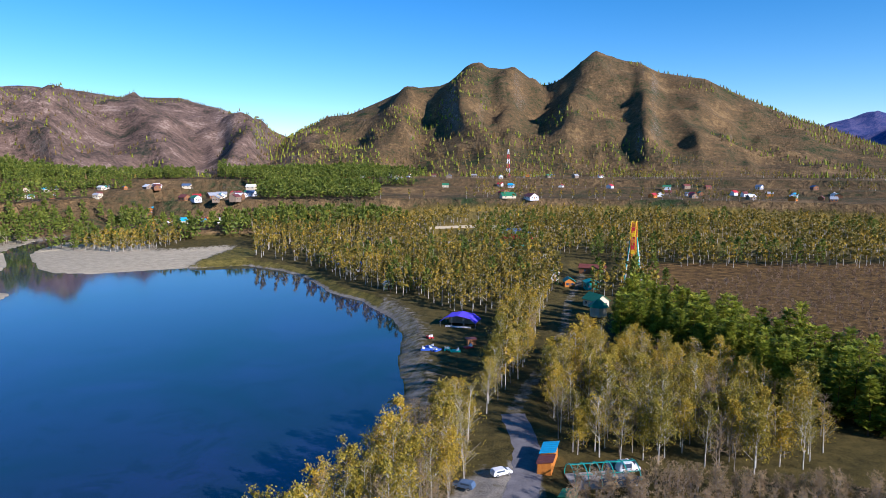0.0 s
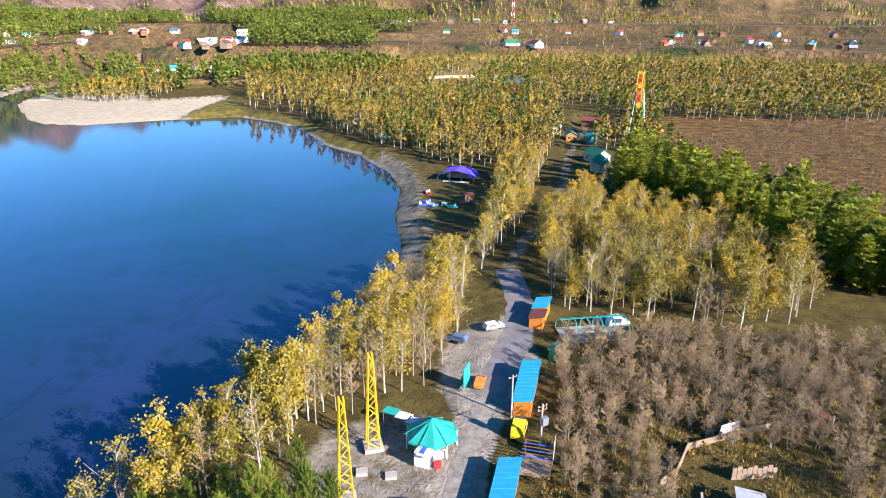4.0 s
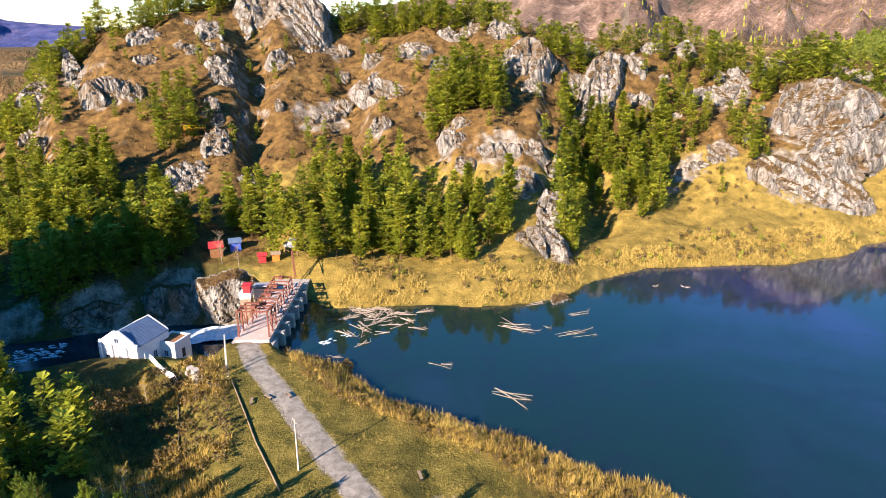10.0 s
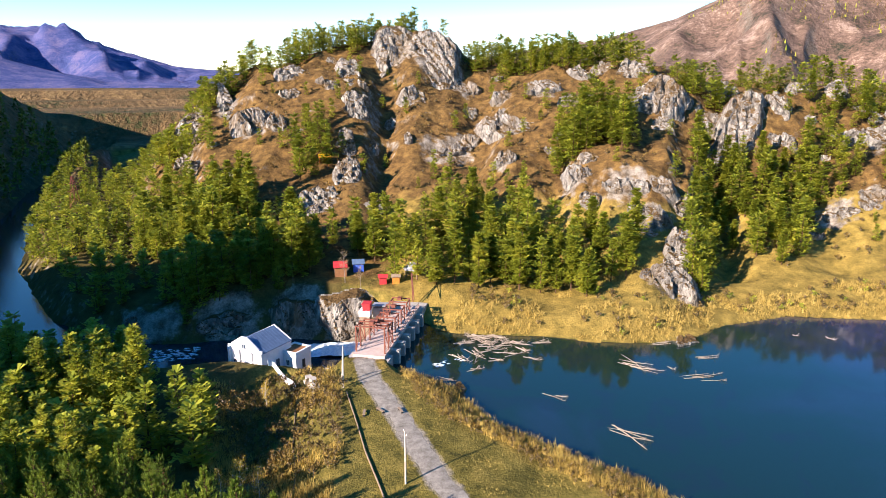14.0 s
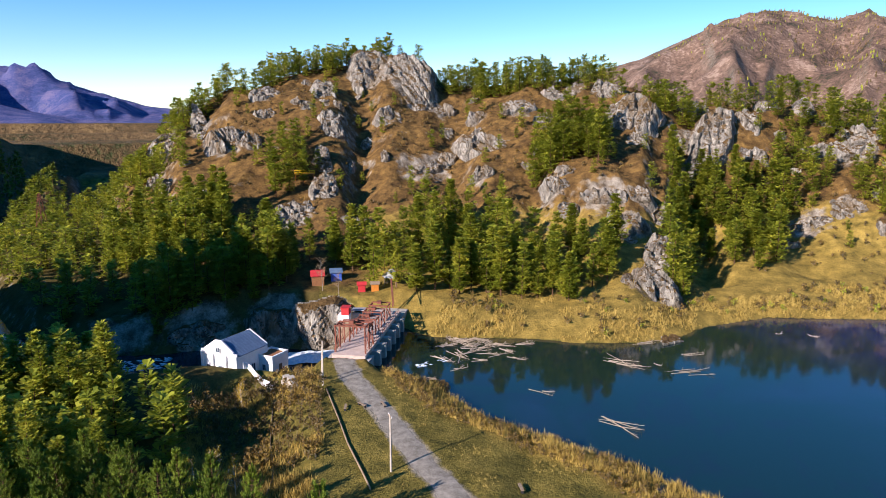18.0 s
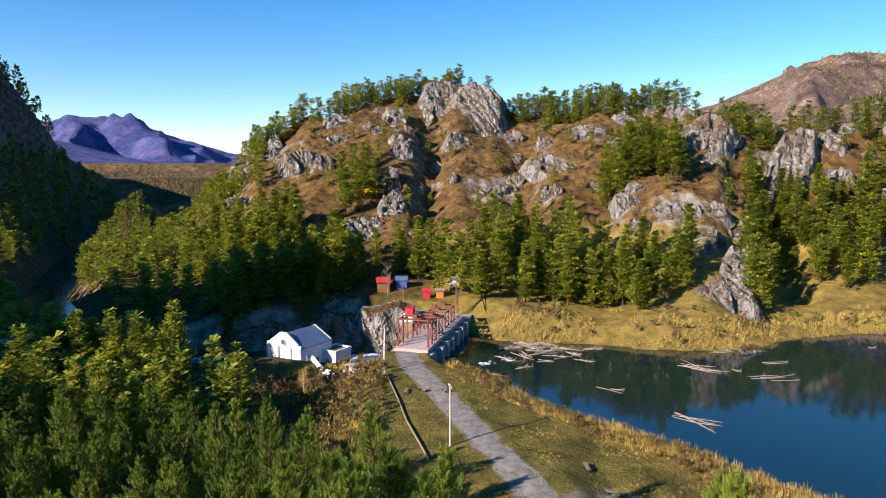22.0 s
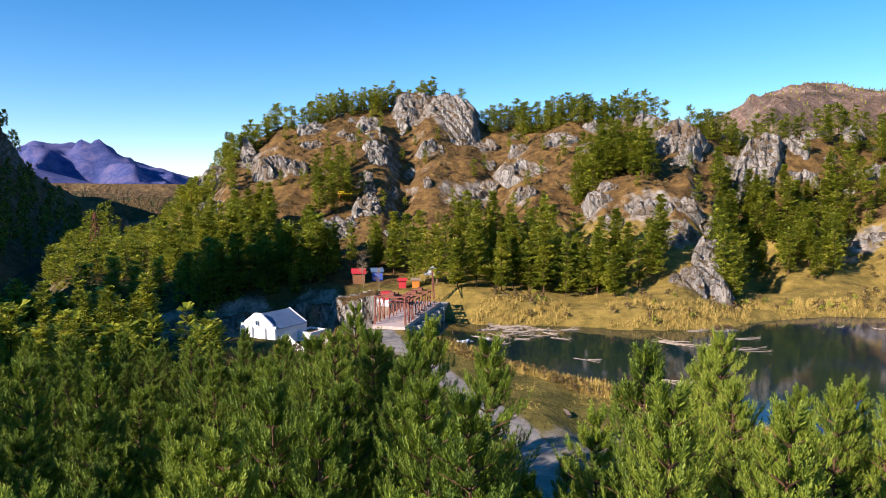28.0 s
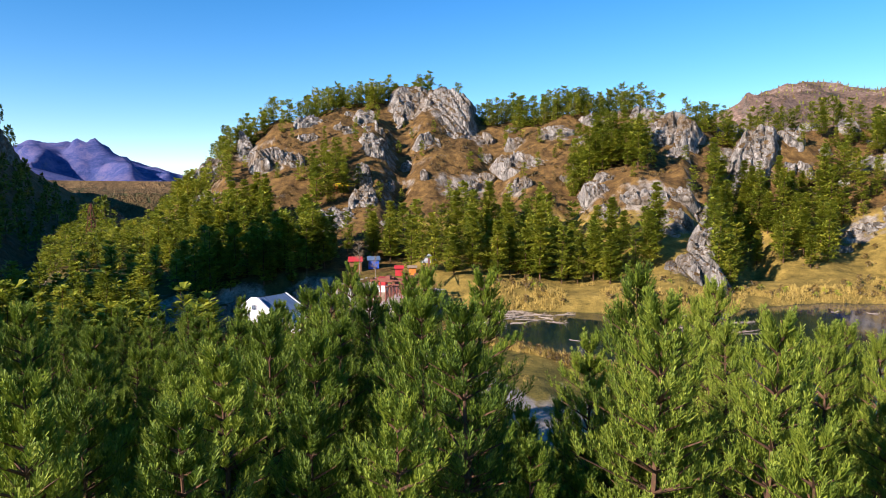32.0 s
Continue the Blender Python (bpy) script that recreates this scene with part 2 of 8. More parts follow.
def rock_material():
    """Warm grey rock: clefts running down it, pale scars, brown lichen, turf on its ledges."""
    m, n, l, s = material("grey_rock")
    pos = n.new("ShaderNodeNewGeometry")
    mp = n.new("ShaderNodeMapping")
    mp.inputs["Scale"].default_value = (1, 1, 0.4)
    mp.inputs["Rotation"].default_value = (0.45, 0.3, 0)
    l.new(pos.outputs["Position"], mp.inputs[0])
    big = noise_node(n, l, 0.09, 6, 0.65, mp.outputs[0], 1.0)
    fine = noise_node(n, l, 0.55, 8, 0.72, mp.outputs[0], 0.6)
    r = ramp(n, [(0.30, (0.06, 0.055, 0.05)), (0.44, (0.21, 0.195, 0.17)), (0.57, (0.42, 0.395, 0.345)), (0.72, (0.62, 0.59, 0.53))])
    l.new(fine.outputs[0], r.inputs[0])
    lichen = ramp(n, [(0.50, (0, 0, 0)), (0.66, (0.8, 0.8, 0.8))])
    l.new(big.outputs[0], lichen.inputs[0])
    c = mix(n, l, lichen.outputs[0], r.outputs[0], (0.19, 0.12, 0.05))
    vo = n.new("ShaderNodeTexVoronoi")
    vo.feature = "DISTANCE_TO_EDGE"
    vo.inputs["Scale"].default_value = 0.2
    warp = noise_node(n, l, 0.4, 3, 0.6, mp.outputs[0])
    wm = n.new("ShaderNodeVectorMath")
    wm.operation = "MULTIPLY_ADD"
    l.new(warp.outputs["Color"], wm.inputs[0])
    wm.inputs[1].default_value = (3, 3, 3)
    l.new(mp.outputs[0], wm.inputs[2])
    l.new(wm.outputs[0], vo.inputs["Vector"])
    cleft = ramp(n, [(0.0, (0, 0, 0)), (0.10, (1, 1, 1))])
    l.new(vo.outputs["Distance"], cleft.inputs[0])
    c = mix(n, l, cleft.outputs[0], mix(n, l, 0.3, c, (0.05, 0.04, 0.03)), c)
    sep = n.new("ShaderNodeSeparateXYZ")
    l.new(pos.outputs["Normal"], sep.inputs[0])
    lv = n.new("ShaderNodeMath")
    lv.operation = "MULTIPLY_ADD"
    l.new(fine.outputs[0], lv.inputs[0])
    lv.inputs[1].default_value = 0.9
    l.new(sep.outputs[2], lv.inputs[2])
    turf = n.new("ShaderNodeMapRange")
    turf.inputs[1].default_value, turf.inputs[2].default_value = 1.04, 1.22
    l.new(lv.outputs[0], turf.inputs[0])
    c = mix(n, l, turf.outputs[0], c, (0.15, 0.09, 0.032))
    l.new(c, s.inputs["Base Color"])
    s.inputs["Roughness"].default_value = 0.9
    s.inputs["Specular IOR Level"].default_value = 0.2
    b1 = n.new("ShaderNodeBump")
    b1.inputs["Strength"].default_value, b1.inputs["Distance"].default_value = 0.9, 0.9
    l.new(cleft.outputs[0], b1.inputs["Height"])
    b2 = n.new("ShaderNodeBump")
    b2.inputs["Strength"].default_value, b2.inputs["Distance"].default_value = 1.0, 2.0
    l.new(fine.outputs[0], b2.inputs["Height"])
    l.new(b1.outputs[0], b2.inputs["Normal"])
    l.new(b2.outputs[0], s.inputs["Normal"])
    return m


M_ROCK = rock_material()


# ---- the lie of the land ----
def sstep(a, b, x):
    t = np.clip((x - a) / (b - a), 0, 1)
    return t * t * (3 - 2 * t)


def vnoise(x, y, seed=0):
    xi, yi = np.floor(x).astype(np.int64), np.floor(y).astype(np.int64)
    fx, fy = x - xi, y - yi
    fx, fy = fx * fx * (3 - 2 * fx), fy * fy * (3 - 2 * fy)

    def hsh(a, b):
        n = (a * 374761393 + b * 668265263 + seed * 974711) & 0x7FFFFFFF
        n = ((n ^ (n >> 13)) * 1274126177) & 0x7FFFFFFF
        return ((n ^ (n >> 16)) & 0xFFFF) / 65535.0

    return (hsh(xi, yi) * (1 - fx) + hsh(xi + 1, yi) * fx) * (1 - fy) + (hsh(xi, yi + 1) * (1 - fx) + hsh(xi + 1, yi + 1) * fx) * fy


def fbm(x, y, octaves=5, seed=0, gain=0.5):
    v, a, t = 0.0, 1.0, 0.0
    for o in range(octaves):
        v = v + a * vnoise(x * 2 ** o + 17.3 * o, y * 2 ** o - 9.1 * o, seed + o)
        t += a
        a *= gain
    return v / t - 0.5


def ridged(x, y, octaves=5, seed=0):
    v, a, t = 0.0, 1.0, 0.0
    for o in range(octaves):
        n = 1 - np.abs(2 * vnoise(x * 2 ** o + 7.7 * o, y * 2 ** o + 3.3 * o, seed + o) - 1)
        v = v + a * n * n
        t += a
        a *= 0.5
    return v / t


SHORE_NEAR = [(-134, -51), (-128, -43), (-122, -32), (-125, -28), (-118, -28), (-111, -21), (-104, -9), (-99, 4), (-93, 14), (-87, 27), (-72, 42),
              (-58, 58), (-49, 74), (-43, 90), (-37, 106), (-32, 125), (-29, 145), (-31, 165), (-32, 174), (-38, 200), (-43, 240), (-51, 263), (-72, 300),
              (-91, 318), (-120, 366), (-141, 387), (-171, 406), (-213, 383), (-245, 364), (-272, 364), (-293, 379), (-346, 441), (-362, 474),
              (-372, 520), (-378, 600), (-360, 700), (-350, 800)]
SHORE_FAR = [(-372, 800), (-384, 700), (-402, 600), (-400, 520), (-388, 485), (-376, 453), (-326, 395), (-288, 336), (-276, 306), (-250, 300), (-233, 264), (-207, 239),
             (-227, 243), (-249, 237), (-243, 205), (-230, 190), (-223, 161), (-224, 138), (-215, 119), (-204, 108), (-193, 85), (-191, 63),
             (-188, 45), (-176, 28), (-164, 18), (-158, 9), (-155, -5), (-156, -16), (-152, -38), (-157, -50)]
LAKE = np.array(SHORE_NEAR + SHORE_FAR, float)
RIVER = np.array([(-146, -56), (-148, -72), (-146, -90), (-137, -106), (-131, -125), (-140, -160), (-180, -215), (-258, -288), (-330, -345), (-480, -440)], float)
ROAD = np.array([(-124, -51), (-115, -45.8), (-100.4, -34.4), (-87.5, -25), (-77.8, -17.4), (-67.6, -10.8), (-56, -8), (-44, -4.5), (-34, 3), (-24, 18), (-15, 38), (-9.5, 55), (-8, 73), (-5, 93), (-1, 110),
                 (1, 128), (-2, 151), (2, 170), (10, 200), (18, 240), (24, 290), (34, 340), (44, 400)], float)


def seg_dist(x, y, pts, closed=False):
    d = np.full(np.shape(x), 1e9)
    n = len(pts)
    for i in range(n if closed else n - 1):
        a, b = pts[i], pts[(i + 1) % n]
        ab = b - a
        t = np.clip(((x - a[0]) * ab[0] + (y - a[1]) * ab[1]) / (ab @ ab), 0, 1)
        d = np.minimum(d, np.hypot(x - a[0] - t * ab[0], y - a[1] - t * ab[1]))
    return d


def inside(x, y, pts):
    r = np.zeros(np.shape(x), bool)
    n = len(pts)
    for i in range(n):
        (ax, ay), (bx, by) = pts[i], pts[(i + 1) % n]
        if ay == by:
            continue
        c = ((ay > y) != (by > y)) & (x < (bx - ax) * (y - ay) / (by - ay) + ax)
        r ^= c
    return r


def shore(x, y):
    """Distance from the lake's edge, positive on land."""
    wob = 2.2 * fbm(x / 9.0, y / 9.0, 3, 40)
    d = seg_dist(x, y, LAKE, True)
    return np.where(inside(x, y, LAKE), -d, d) + wob


# slopes of the rocky hill over the lake: height along each bearing, at these distances
HILL_R = [150, 190, 220, 250, 280, 310, 345, 378, 450, 620, 900]
HILL = {}


def slope(bearing, *z):
    HILL[bearing] = z


slope(150, 2, 2, 2, 2, 2, 3, 4, 5, 5, 5, 8)
slope(131, -1, 0, 1, 2, 3, 4, 4, 4, 3, 4, 8)
slope(127, 0, 2, 4, 8, 14, 21, 26, 27, 20, 10, 8)
slope(124, 1, 4, 8, 15, 25, 37, 48, 51, 43, 22, 10)
slope(119.5, 2, 6, 11, 19, 31, 46, 61, 68, 62, 40, 15)
slope(115, 3, 6, 11, 19, 31, 48, 66, 75, 72, 50, 20)
slope(112.2, 3, 6, 11, 21, 32, 49, 66, 78, 76, 52, 20)
slope(110, 3, 6, 10, 16, 25, 39, 59, 80, 80, 58, 25)
slope(107.5, 3, 7, 12, 18, 29, 43, 66, 85, 86, 62, 28)
slope(105, 3, 7, 12, 18, 28, 41, 60, 79, 82, 62, 28)
slope(102.5, 3, 6, 11, 19, 28, 37, 54, 67, 72, 60, 30)
slope(99, 3, 5, 13, 26, 36, 47, 59, 68, 70, 60, 30)
slope(95.6, 2, 4, 10, 24, 36, 49, 67, 70, 72, 62, 34)
slope(93, 2, 5, 16, 37, 43, 50, 66, 69, 70, 62, 34)
slope(90.5, 2, 6, 21, 41, 44, 52, 68, 70, 68, 60, 34)
slope(87, 1, 8, 23, 37, 40, 58, 64, 64, 63, 57, 35)
slope(85, 0, 5, 18, 28, 33, 50, 61, 61, 61, 56, 36)
slope(84, 0, 3, 12, 20, 31, 47, 58, 59, 60, 56, 36)
slope(83, 0, 2, 5, 12, 26, 44, 57, 58, 60, 55, 37)
slope(81, 0, 1.5, 4, 10, 26, 51, 57, 58, 59, 54, 37)
slope(79, 0, 1.5, 4, 11, 25, 46, 57, 57, 57, 52, 38)
slope(75.5, 0, 1, 4, 10, 22, 40, 56, 57, 54, 50, 38)
slope(72, 0, 0, 3, 9, 22, 41, 49, 50, 49, 45, 36)
slope(66, 0, 0, 0.5, 5, 22, 40, 53, 53, 48, 42, 34)
slope(61, 0, 0, 0, 3, 14, 31, 44, 46, 44, 40, 34)
slope(54, 0, 0, 0, 0, 0, 3, 8, 13, 22, 32, 34)
slope(46, 0, 0, 0, 0, 0, 0, 1, 4, 9, 18, 28)
slope(38, 0, 0, 0, 0, 0, 0, 0, 2, 3, 6, 20)
slope(32, 3, 3, 3, 3, 3, 3, 3, 3, 3, 5, 16)
slope(14, 3, 3, 3, 3, 3, 3, 3, 3, 4, 8, 22)
slope(0, 3, 3, 3, 3, 3.5, 4, 4, 5, 7, 16, 32)
slope(-30, 3, 3, 3, 3, 3.5, 4, 4, 5, 7, 14, 26)
HILL_A = np.array(sorted(HILL))
HILL_Z = np.array([HILL[a] for a in sorted(HILL)], float)

# bare rock faces: place, half width, half height, roll and lean of the face (degrees), how far it stands out, kind (white slab, fluted, broken)
CLIFFS, FACES = [], []


def cliff(x, y, z, a, b, roll, lean, out, kind):
    CLIFFS.append((x, y, z, a, b))
    FACES.append((x, y, z, a, b, roll, lean, out, kind))


cliff(-346, -117, 73, 12.9, 17.9, -12, 44, 3.0, "w")
cliff(-343, -98, 70, 13.8, 17.4, 4, 46, 4.0, "f")
cliff(-310, -98, 52, 6.6, 6.6, -10, 47, 2.0, "w")
cliff(-314, -132, 64, 7.2, 7.4, 10, 57, 3.0, "n")
cliff(-284, -117, 49, 5.2, 7.8, 15, 40, 3.0, "n")
cliff(-262, -112, 35, 3.8, 7.2, 5, 45, 3.0, "n")
cliff(-241, -104, 25, 6.2, 6.2, 0, 58, 3.0, "n")
cliff(-220, -105, 18, 8.3, 4.1, 5, 58, 3.0, "n")
cliff(-297, -134, 58, 4.4, 2.5, 20, 51, 2.0, "n")
cliff(-265, -156, 43, 11.4, 5.7, -8, 51, 3.0, "f")
cliff(-306, -159, 64, 8.7, 3.5, 20, 58, 2.0, "n")
cliff(-285, -182, 49, 3.4, 11.4, 8, 58, 2.0, "n")
cliff(-281, -196, 41, 9.2, 4.6, 15, 58, 2.0, "n")
cliff(-288, -151, 54, 6.0, 2.5, 0, 52, 2.0, "n")
cliff(-264, -145, 43, 5.1, 3.6, 0, 53, 2.0, "f")
cliff(-293, -48, 40, 10.5, 7.5, 35, 58, 3.0, "w")
cliff(-281, -74, 30, 15.2, 2.5, 22, 51, 2.0, "n")
cliff(-293, -68, 34, 6.6, 3.0, 15, 49, 2.0, "w")
cliff(-257, -44, 31, 5.3, 3.1, -15, 45, 3.0, "n")
cliff(-323, -38, 57, 9.3, 4.4, 30, 46, 2.0, "w")
cliff(-310, -25, 49, 7.3, 5.2, 10, 56, 3.0, "n")
cliff(-319, -72, 44, 4.4, 4.1, 10, 45, 2.0, "w")
cliff(-336, -80, 56, 8.7, 2.9, 10, 50, 2.0, "w")
cliff(-325, -58, 53, 5.6, 2.8, 0, 57, 2.0, "n")
cliff(-298, 12, 54, 11.1, 9.6, -20, 47, 4.0, "w")
cliff(-337, 1, 64, 9.1, 6.2, -20, 53, 3.0, "n")
cliff(-342, -13, 65, 7.5, 4.0, -10, 54, 2.0, "n")
cliff(-282, 14, 43, 5.2, 4.3, 10, 56, 2.0, "n")
cliff(-338, -23, 63, 4.0, 5.1, 30, 50, 3.0, "n")
cliff(-297, 45, 44, 8.6, 14.7, -18, 45, 4.0, "w")
cliff(-336, 41, 55, 10.8, 5.1, 10, 53, 3.0, "w")
cliff(-307, 33, 44, 8.3, 3.4, 25, 35, 2.0, "w")
cliff(-313, 61, 51, 4.8, 5.4, 0, 58, 3.0, "w")
cliff(-335, 74, 56, 7.5, 4.3, -10, 36, 2.0, "w")
cliff(-328, 86, 56, 5.2, 5.2, 0, 36, 2.0, "w")
cliff(-293, 57, 38, 3.0, 3.0, -20, 43, 2.0, "w")
cliff(-307, 24, 51, 3.1, 4.2, -15, 51, 2.0, "w")
cliff(-240, -15, 28, 5.5, 3.3, -10, 52, 3.0, "w")
cliff(-229, -10, 21, 4.7, 3.9, -15, 43, 3.0, "w")
cliff(-231, 2, 26, 9.4, 2.7, 6, 41, 3.0, "w")
cliff(-232, 12, 27, 5.5, 2.8, 0, 49, 3.0, "w")
cliff(-217, 9, 21, 7.4, 1.7, -12, 52, 2.0, "w")
cliff(-232, 19, 20, 4.0, 4.4, -40, 53, 3.0, "w")
cliff(-187, 14, 6, 8.5, 4.6, 8, 50, 3.5, "w")
cliff(-202, 17, 12, 4.5, 6.5, -20, 52, 3.0, "n")
cliff(-210, 7, 16, 5.4, 1.4, -12, 46, 2.0, "n")
cliff(-310, 102, 45, 9.4, 3.6, 5, 58, 2.0, "w")
cliff(-298, 85, 39, 6.8, 2.1, 10, 55, 2.0, "w")
cliff(-264, 87, 21, 6.6, 3.3, 20, 46, 2.0, "w")
cliff(-259, 73, 15, 9.2, 2.3, 30, 42, 2.0, "n")
cliff(-270, 123, 31, 20.2, 17.7, -25, 46, 4.0, "w")
cliff(-246, 110, 13, 18.6, 10.4, 15, 58, 4.0, "w")
cliff(-271, 154, 30, 15.4, 8.0, -38, 58, 4.0, "w")
cliff(-295, 96, 40, 11.8, 3.7, 10, 55, 3.0, "w")
cliff(-298, 146, 44, 11.8, 7.3, 10, 58, 4.0, "w")
cliff(-261, 84, 19, 3.5, 2.8, 20, 48, 2.0, "w")
cliff(-264, 136, 20, 9.1, 12.2, -20, 12, 4.0, "w")
cliff(-310, 119, 48, 6.7, 6.7, 0, 58, 3.0, "n")
# the rock wall of the gorge beside the dam
cliff(-158, -68, -1, 8.5, 6.5, 0, 18, 3.0, "f")
cliff(-159, -84, -3, 9, 5.5, 4, 22, 3.0, "f")
cliff(-152, -102, -5, 9, 4.5, 0, 25, 3.0, "n")
cliff(-147, -122, -5, 10, 4.5, 0, 25, 3.0, "n")


# gullies running down the hill: from, to, half width, depth
GULLIES = [((-84, -52), (-112, -69), 13, 4.5), ((-322, -112), (-246, -92), 9, 2), ((-300, 34), (-214, 34), 9, 5), ((-300, 66), (-226, 66), 13, 3)]


def on_rock(x, y):
    """How far a place lies on bare rock."""
    on = np.zeros(np.shape(x))
    for cx, cy, cz, a, b in CLIFFS:
        on = np.maximum(on, 1 - sstep(0.55, 1.05, np.hypot(x - cx, y - cy) / max(a, 0.7 * b)))
    return on


def elev(az, knots):
    return np.interp(az, [k[0] for k in knots], [k[1] for k in knots])


SKY_RIGHT = [(-80, 3), (-45, 2.2), (-32, 1.0), (-27.9, 1.7), (-23.6, 3.4), (-21.7, 4.0), (-17.7, 6.0), (-15.6, 7.1), (-12.0, 7.8), (-10.5, 8.6), (-8.2, 8.95), (-6.9, 8.7),
             (-3.7, 7.15), (-2.8, 7.0), (-0.5, 8.4), (2.6, 8.4), (5.7, 7.05), (8.5, 6.8), (13.2, 4.7), (15.1, 4.4), (18.4, 2.7), (21.1, 0.6), (23.6, -1.4), (30, -6)]
SKY_LEFT = [(8, -3), (14, 0.0), (17, 1.8), (18.3, 2.6), (20.5, 3.6), (23.1, 4.5), (26.5, 5.6), (30.9, 5.5), (34.9, 6.0), (38.4, 5.5), (45, 6.0), (55, 6.8), (65, 6.2), (73, 6.5), (78.2, 7.6), (80.8, 7.3), (83, 6.4),
            (86.9, 4.7), (92, 3.3), (100, 2), (118, -1)]
SKY_PURPLE = [(-80, -5), (-45, 2.6), (-27.7, 3.6), (-26.8, 3.7), (-25.4, 3.3), (-23.3, 2.9), (-18, 1.0), (-12, -5)]
SKY_SPUR = [(22, -6), (26, -3.2), (30, -1.4), (34, -0.2), (38, 0.5), (44, 1.6), (50, 1.8), (58, 1.0), (66, -0.5), (80, -4)]
SKY_FOOT = [(2, -5), (6, -1.4), (10, -0.2), (14, 0.2), (17, -0.4), (20, -2.2), (23, -5)]
SKY_GORGE = [(130, -8), (132, -3.0), (134.1, -1.2), (135.9, 0.3), (138, 2.2), (139.2, 4.2), (141.6, 6.2), (146, 9), (160, 10), (178, 8)]
SKY_BLUE = [(112, -1), (120, 0.5), (123.9, 0.75), (126.2, 1.0), (129, 1.8), (132, 2.8), (134.1, 3.75), (136.3, 3.5), (138.3, 3.1), (143, 2.4), (160, 2)]
SKY_BLUE2 = [(124, -2), (130, -0.6), (132, 0.2), (134.5, 0.7), (138, 1.7), (143, 2.5), (160, 2)]


# unseen hill to the south, added so that its shade falls on the gorge
SHADE_SOUTH = [(146, -35), (152, 4), (158, 9.5), (176, 9.5), (182, 7), (188, -4), (195, -35)]


# spurs running down from a crest: bearing at the crest, at the foot, height, width in degrees
RIBS = {21: ((-7.5, -4.0, 34, 1.8), (-15.6, -17.0, 28, 2.2), (2.0, 5.5, 30, 1.9), (-11.5, -12.0, 16, 1.0), (8, 12, 26, 1.8), (-21, -24, 22, 2.0), (-1.2, 0.6, 14, 0.9)),
        22: ((31, 27, 40, 2.0), (38, 42, 35, 2.0), (24, 21, 35, 1.6)), 26: ((134, 131, 30, 1.2), (137, 138, 25, 1.1), (129, 127, 25, 1.1), (131.5, 133, 18, 0.8))}


def massif(x, y, r, az, line, foot, peak, base, rough, seed, scale, eye=50.0):
    """A mountain whose crest stands at a distance along each bearing."""
    crest = eye + peak * np.tan(np.radians(elev(az, line)))
    s = np.clip((r - foot) / (peak - foot), 0, 1.0)
    hump = np.sin(np.pi * s)
    s = np.clip(s + 0.2 * hump * fbm(x / scale, y / scale, 3, seed + 50), 0, 1)
    back = np.clip((r - peak) / peak, 0, 1)
    body = base + (crest - base) * (0.45 * s + 0.55 * s * s * (3 - 2 * s)) - back * np.abs(crest - base) * 1.2
    ribs = ridged(np.radians(az) * peak / scale * 1.3 + 0.6 * fbm(x / scale, y / scale, 2, seed + 9), r / scale * 0.45, 3, seed) - 0.5
    spurs = rough * 0.95 * ribs * hump ** 0.8 * (1 - 0.5 * s)
    spurs = spurs + 0.3 * rough * (ridged(x / scale * 2.6, y / scale * 2.6, 4, seed + 70) - 0.5) * hump
    for a1, a0, amp, wid in RIBS.get(seed, ()):
        spurs = spurs + amp * np.exp(-((az + 2.4 * fbm(x / 420, y / 420, 4, 91) - a0 - (a1 - a0) * s) / wid) ** 2) * hump
    return np.where(r > foot * 0.8, body + spurs * np.clip((crest - base) / 200, 0, 1.5), -50)


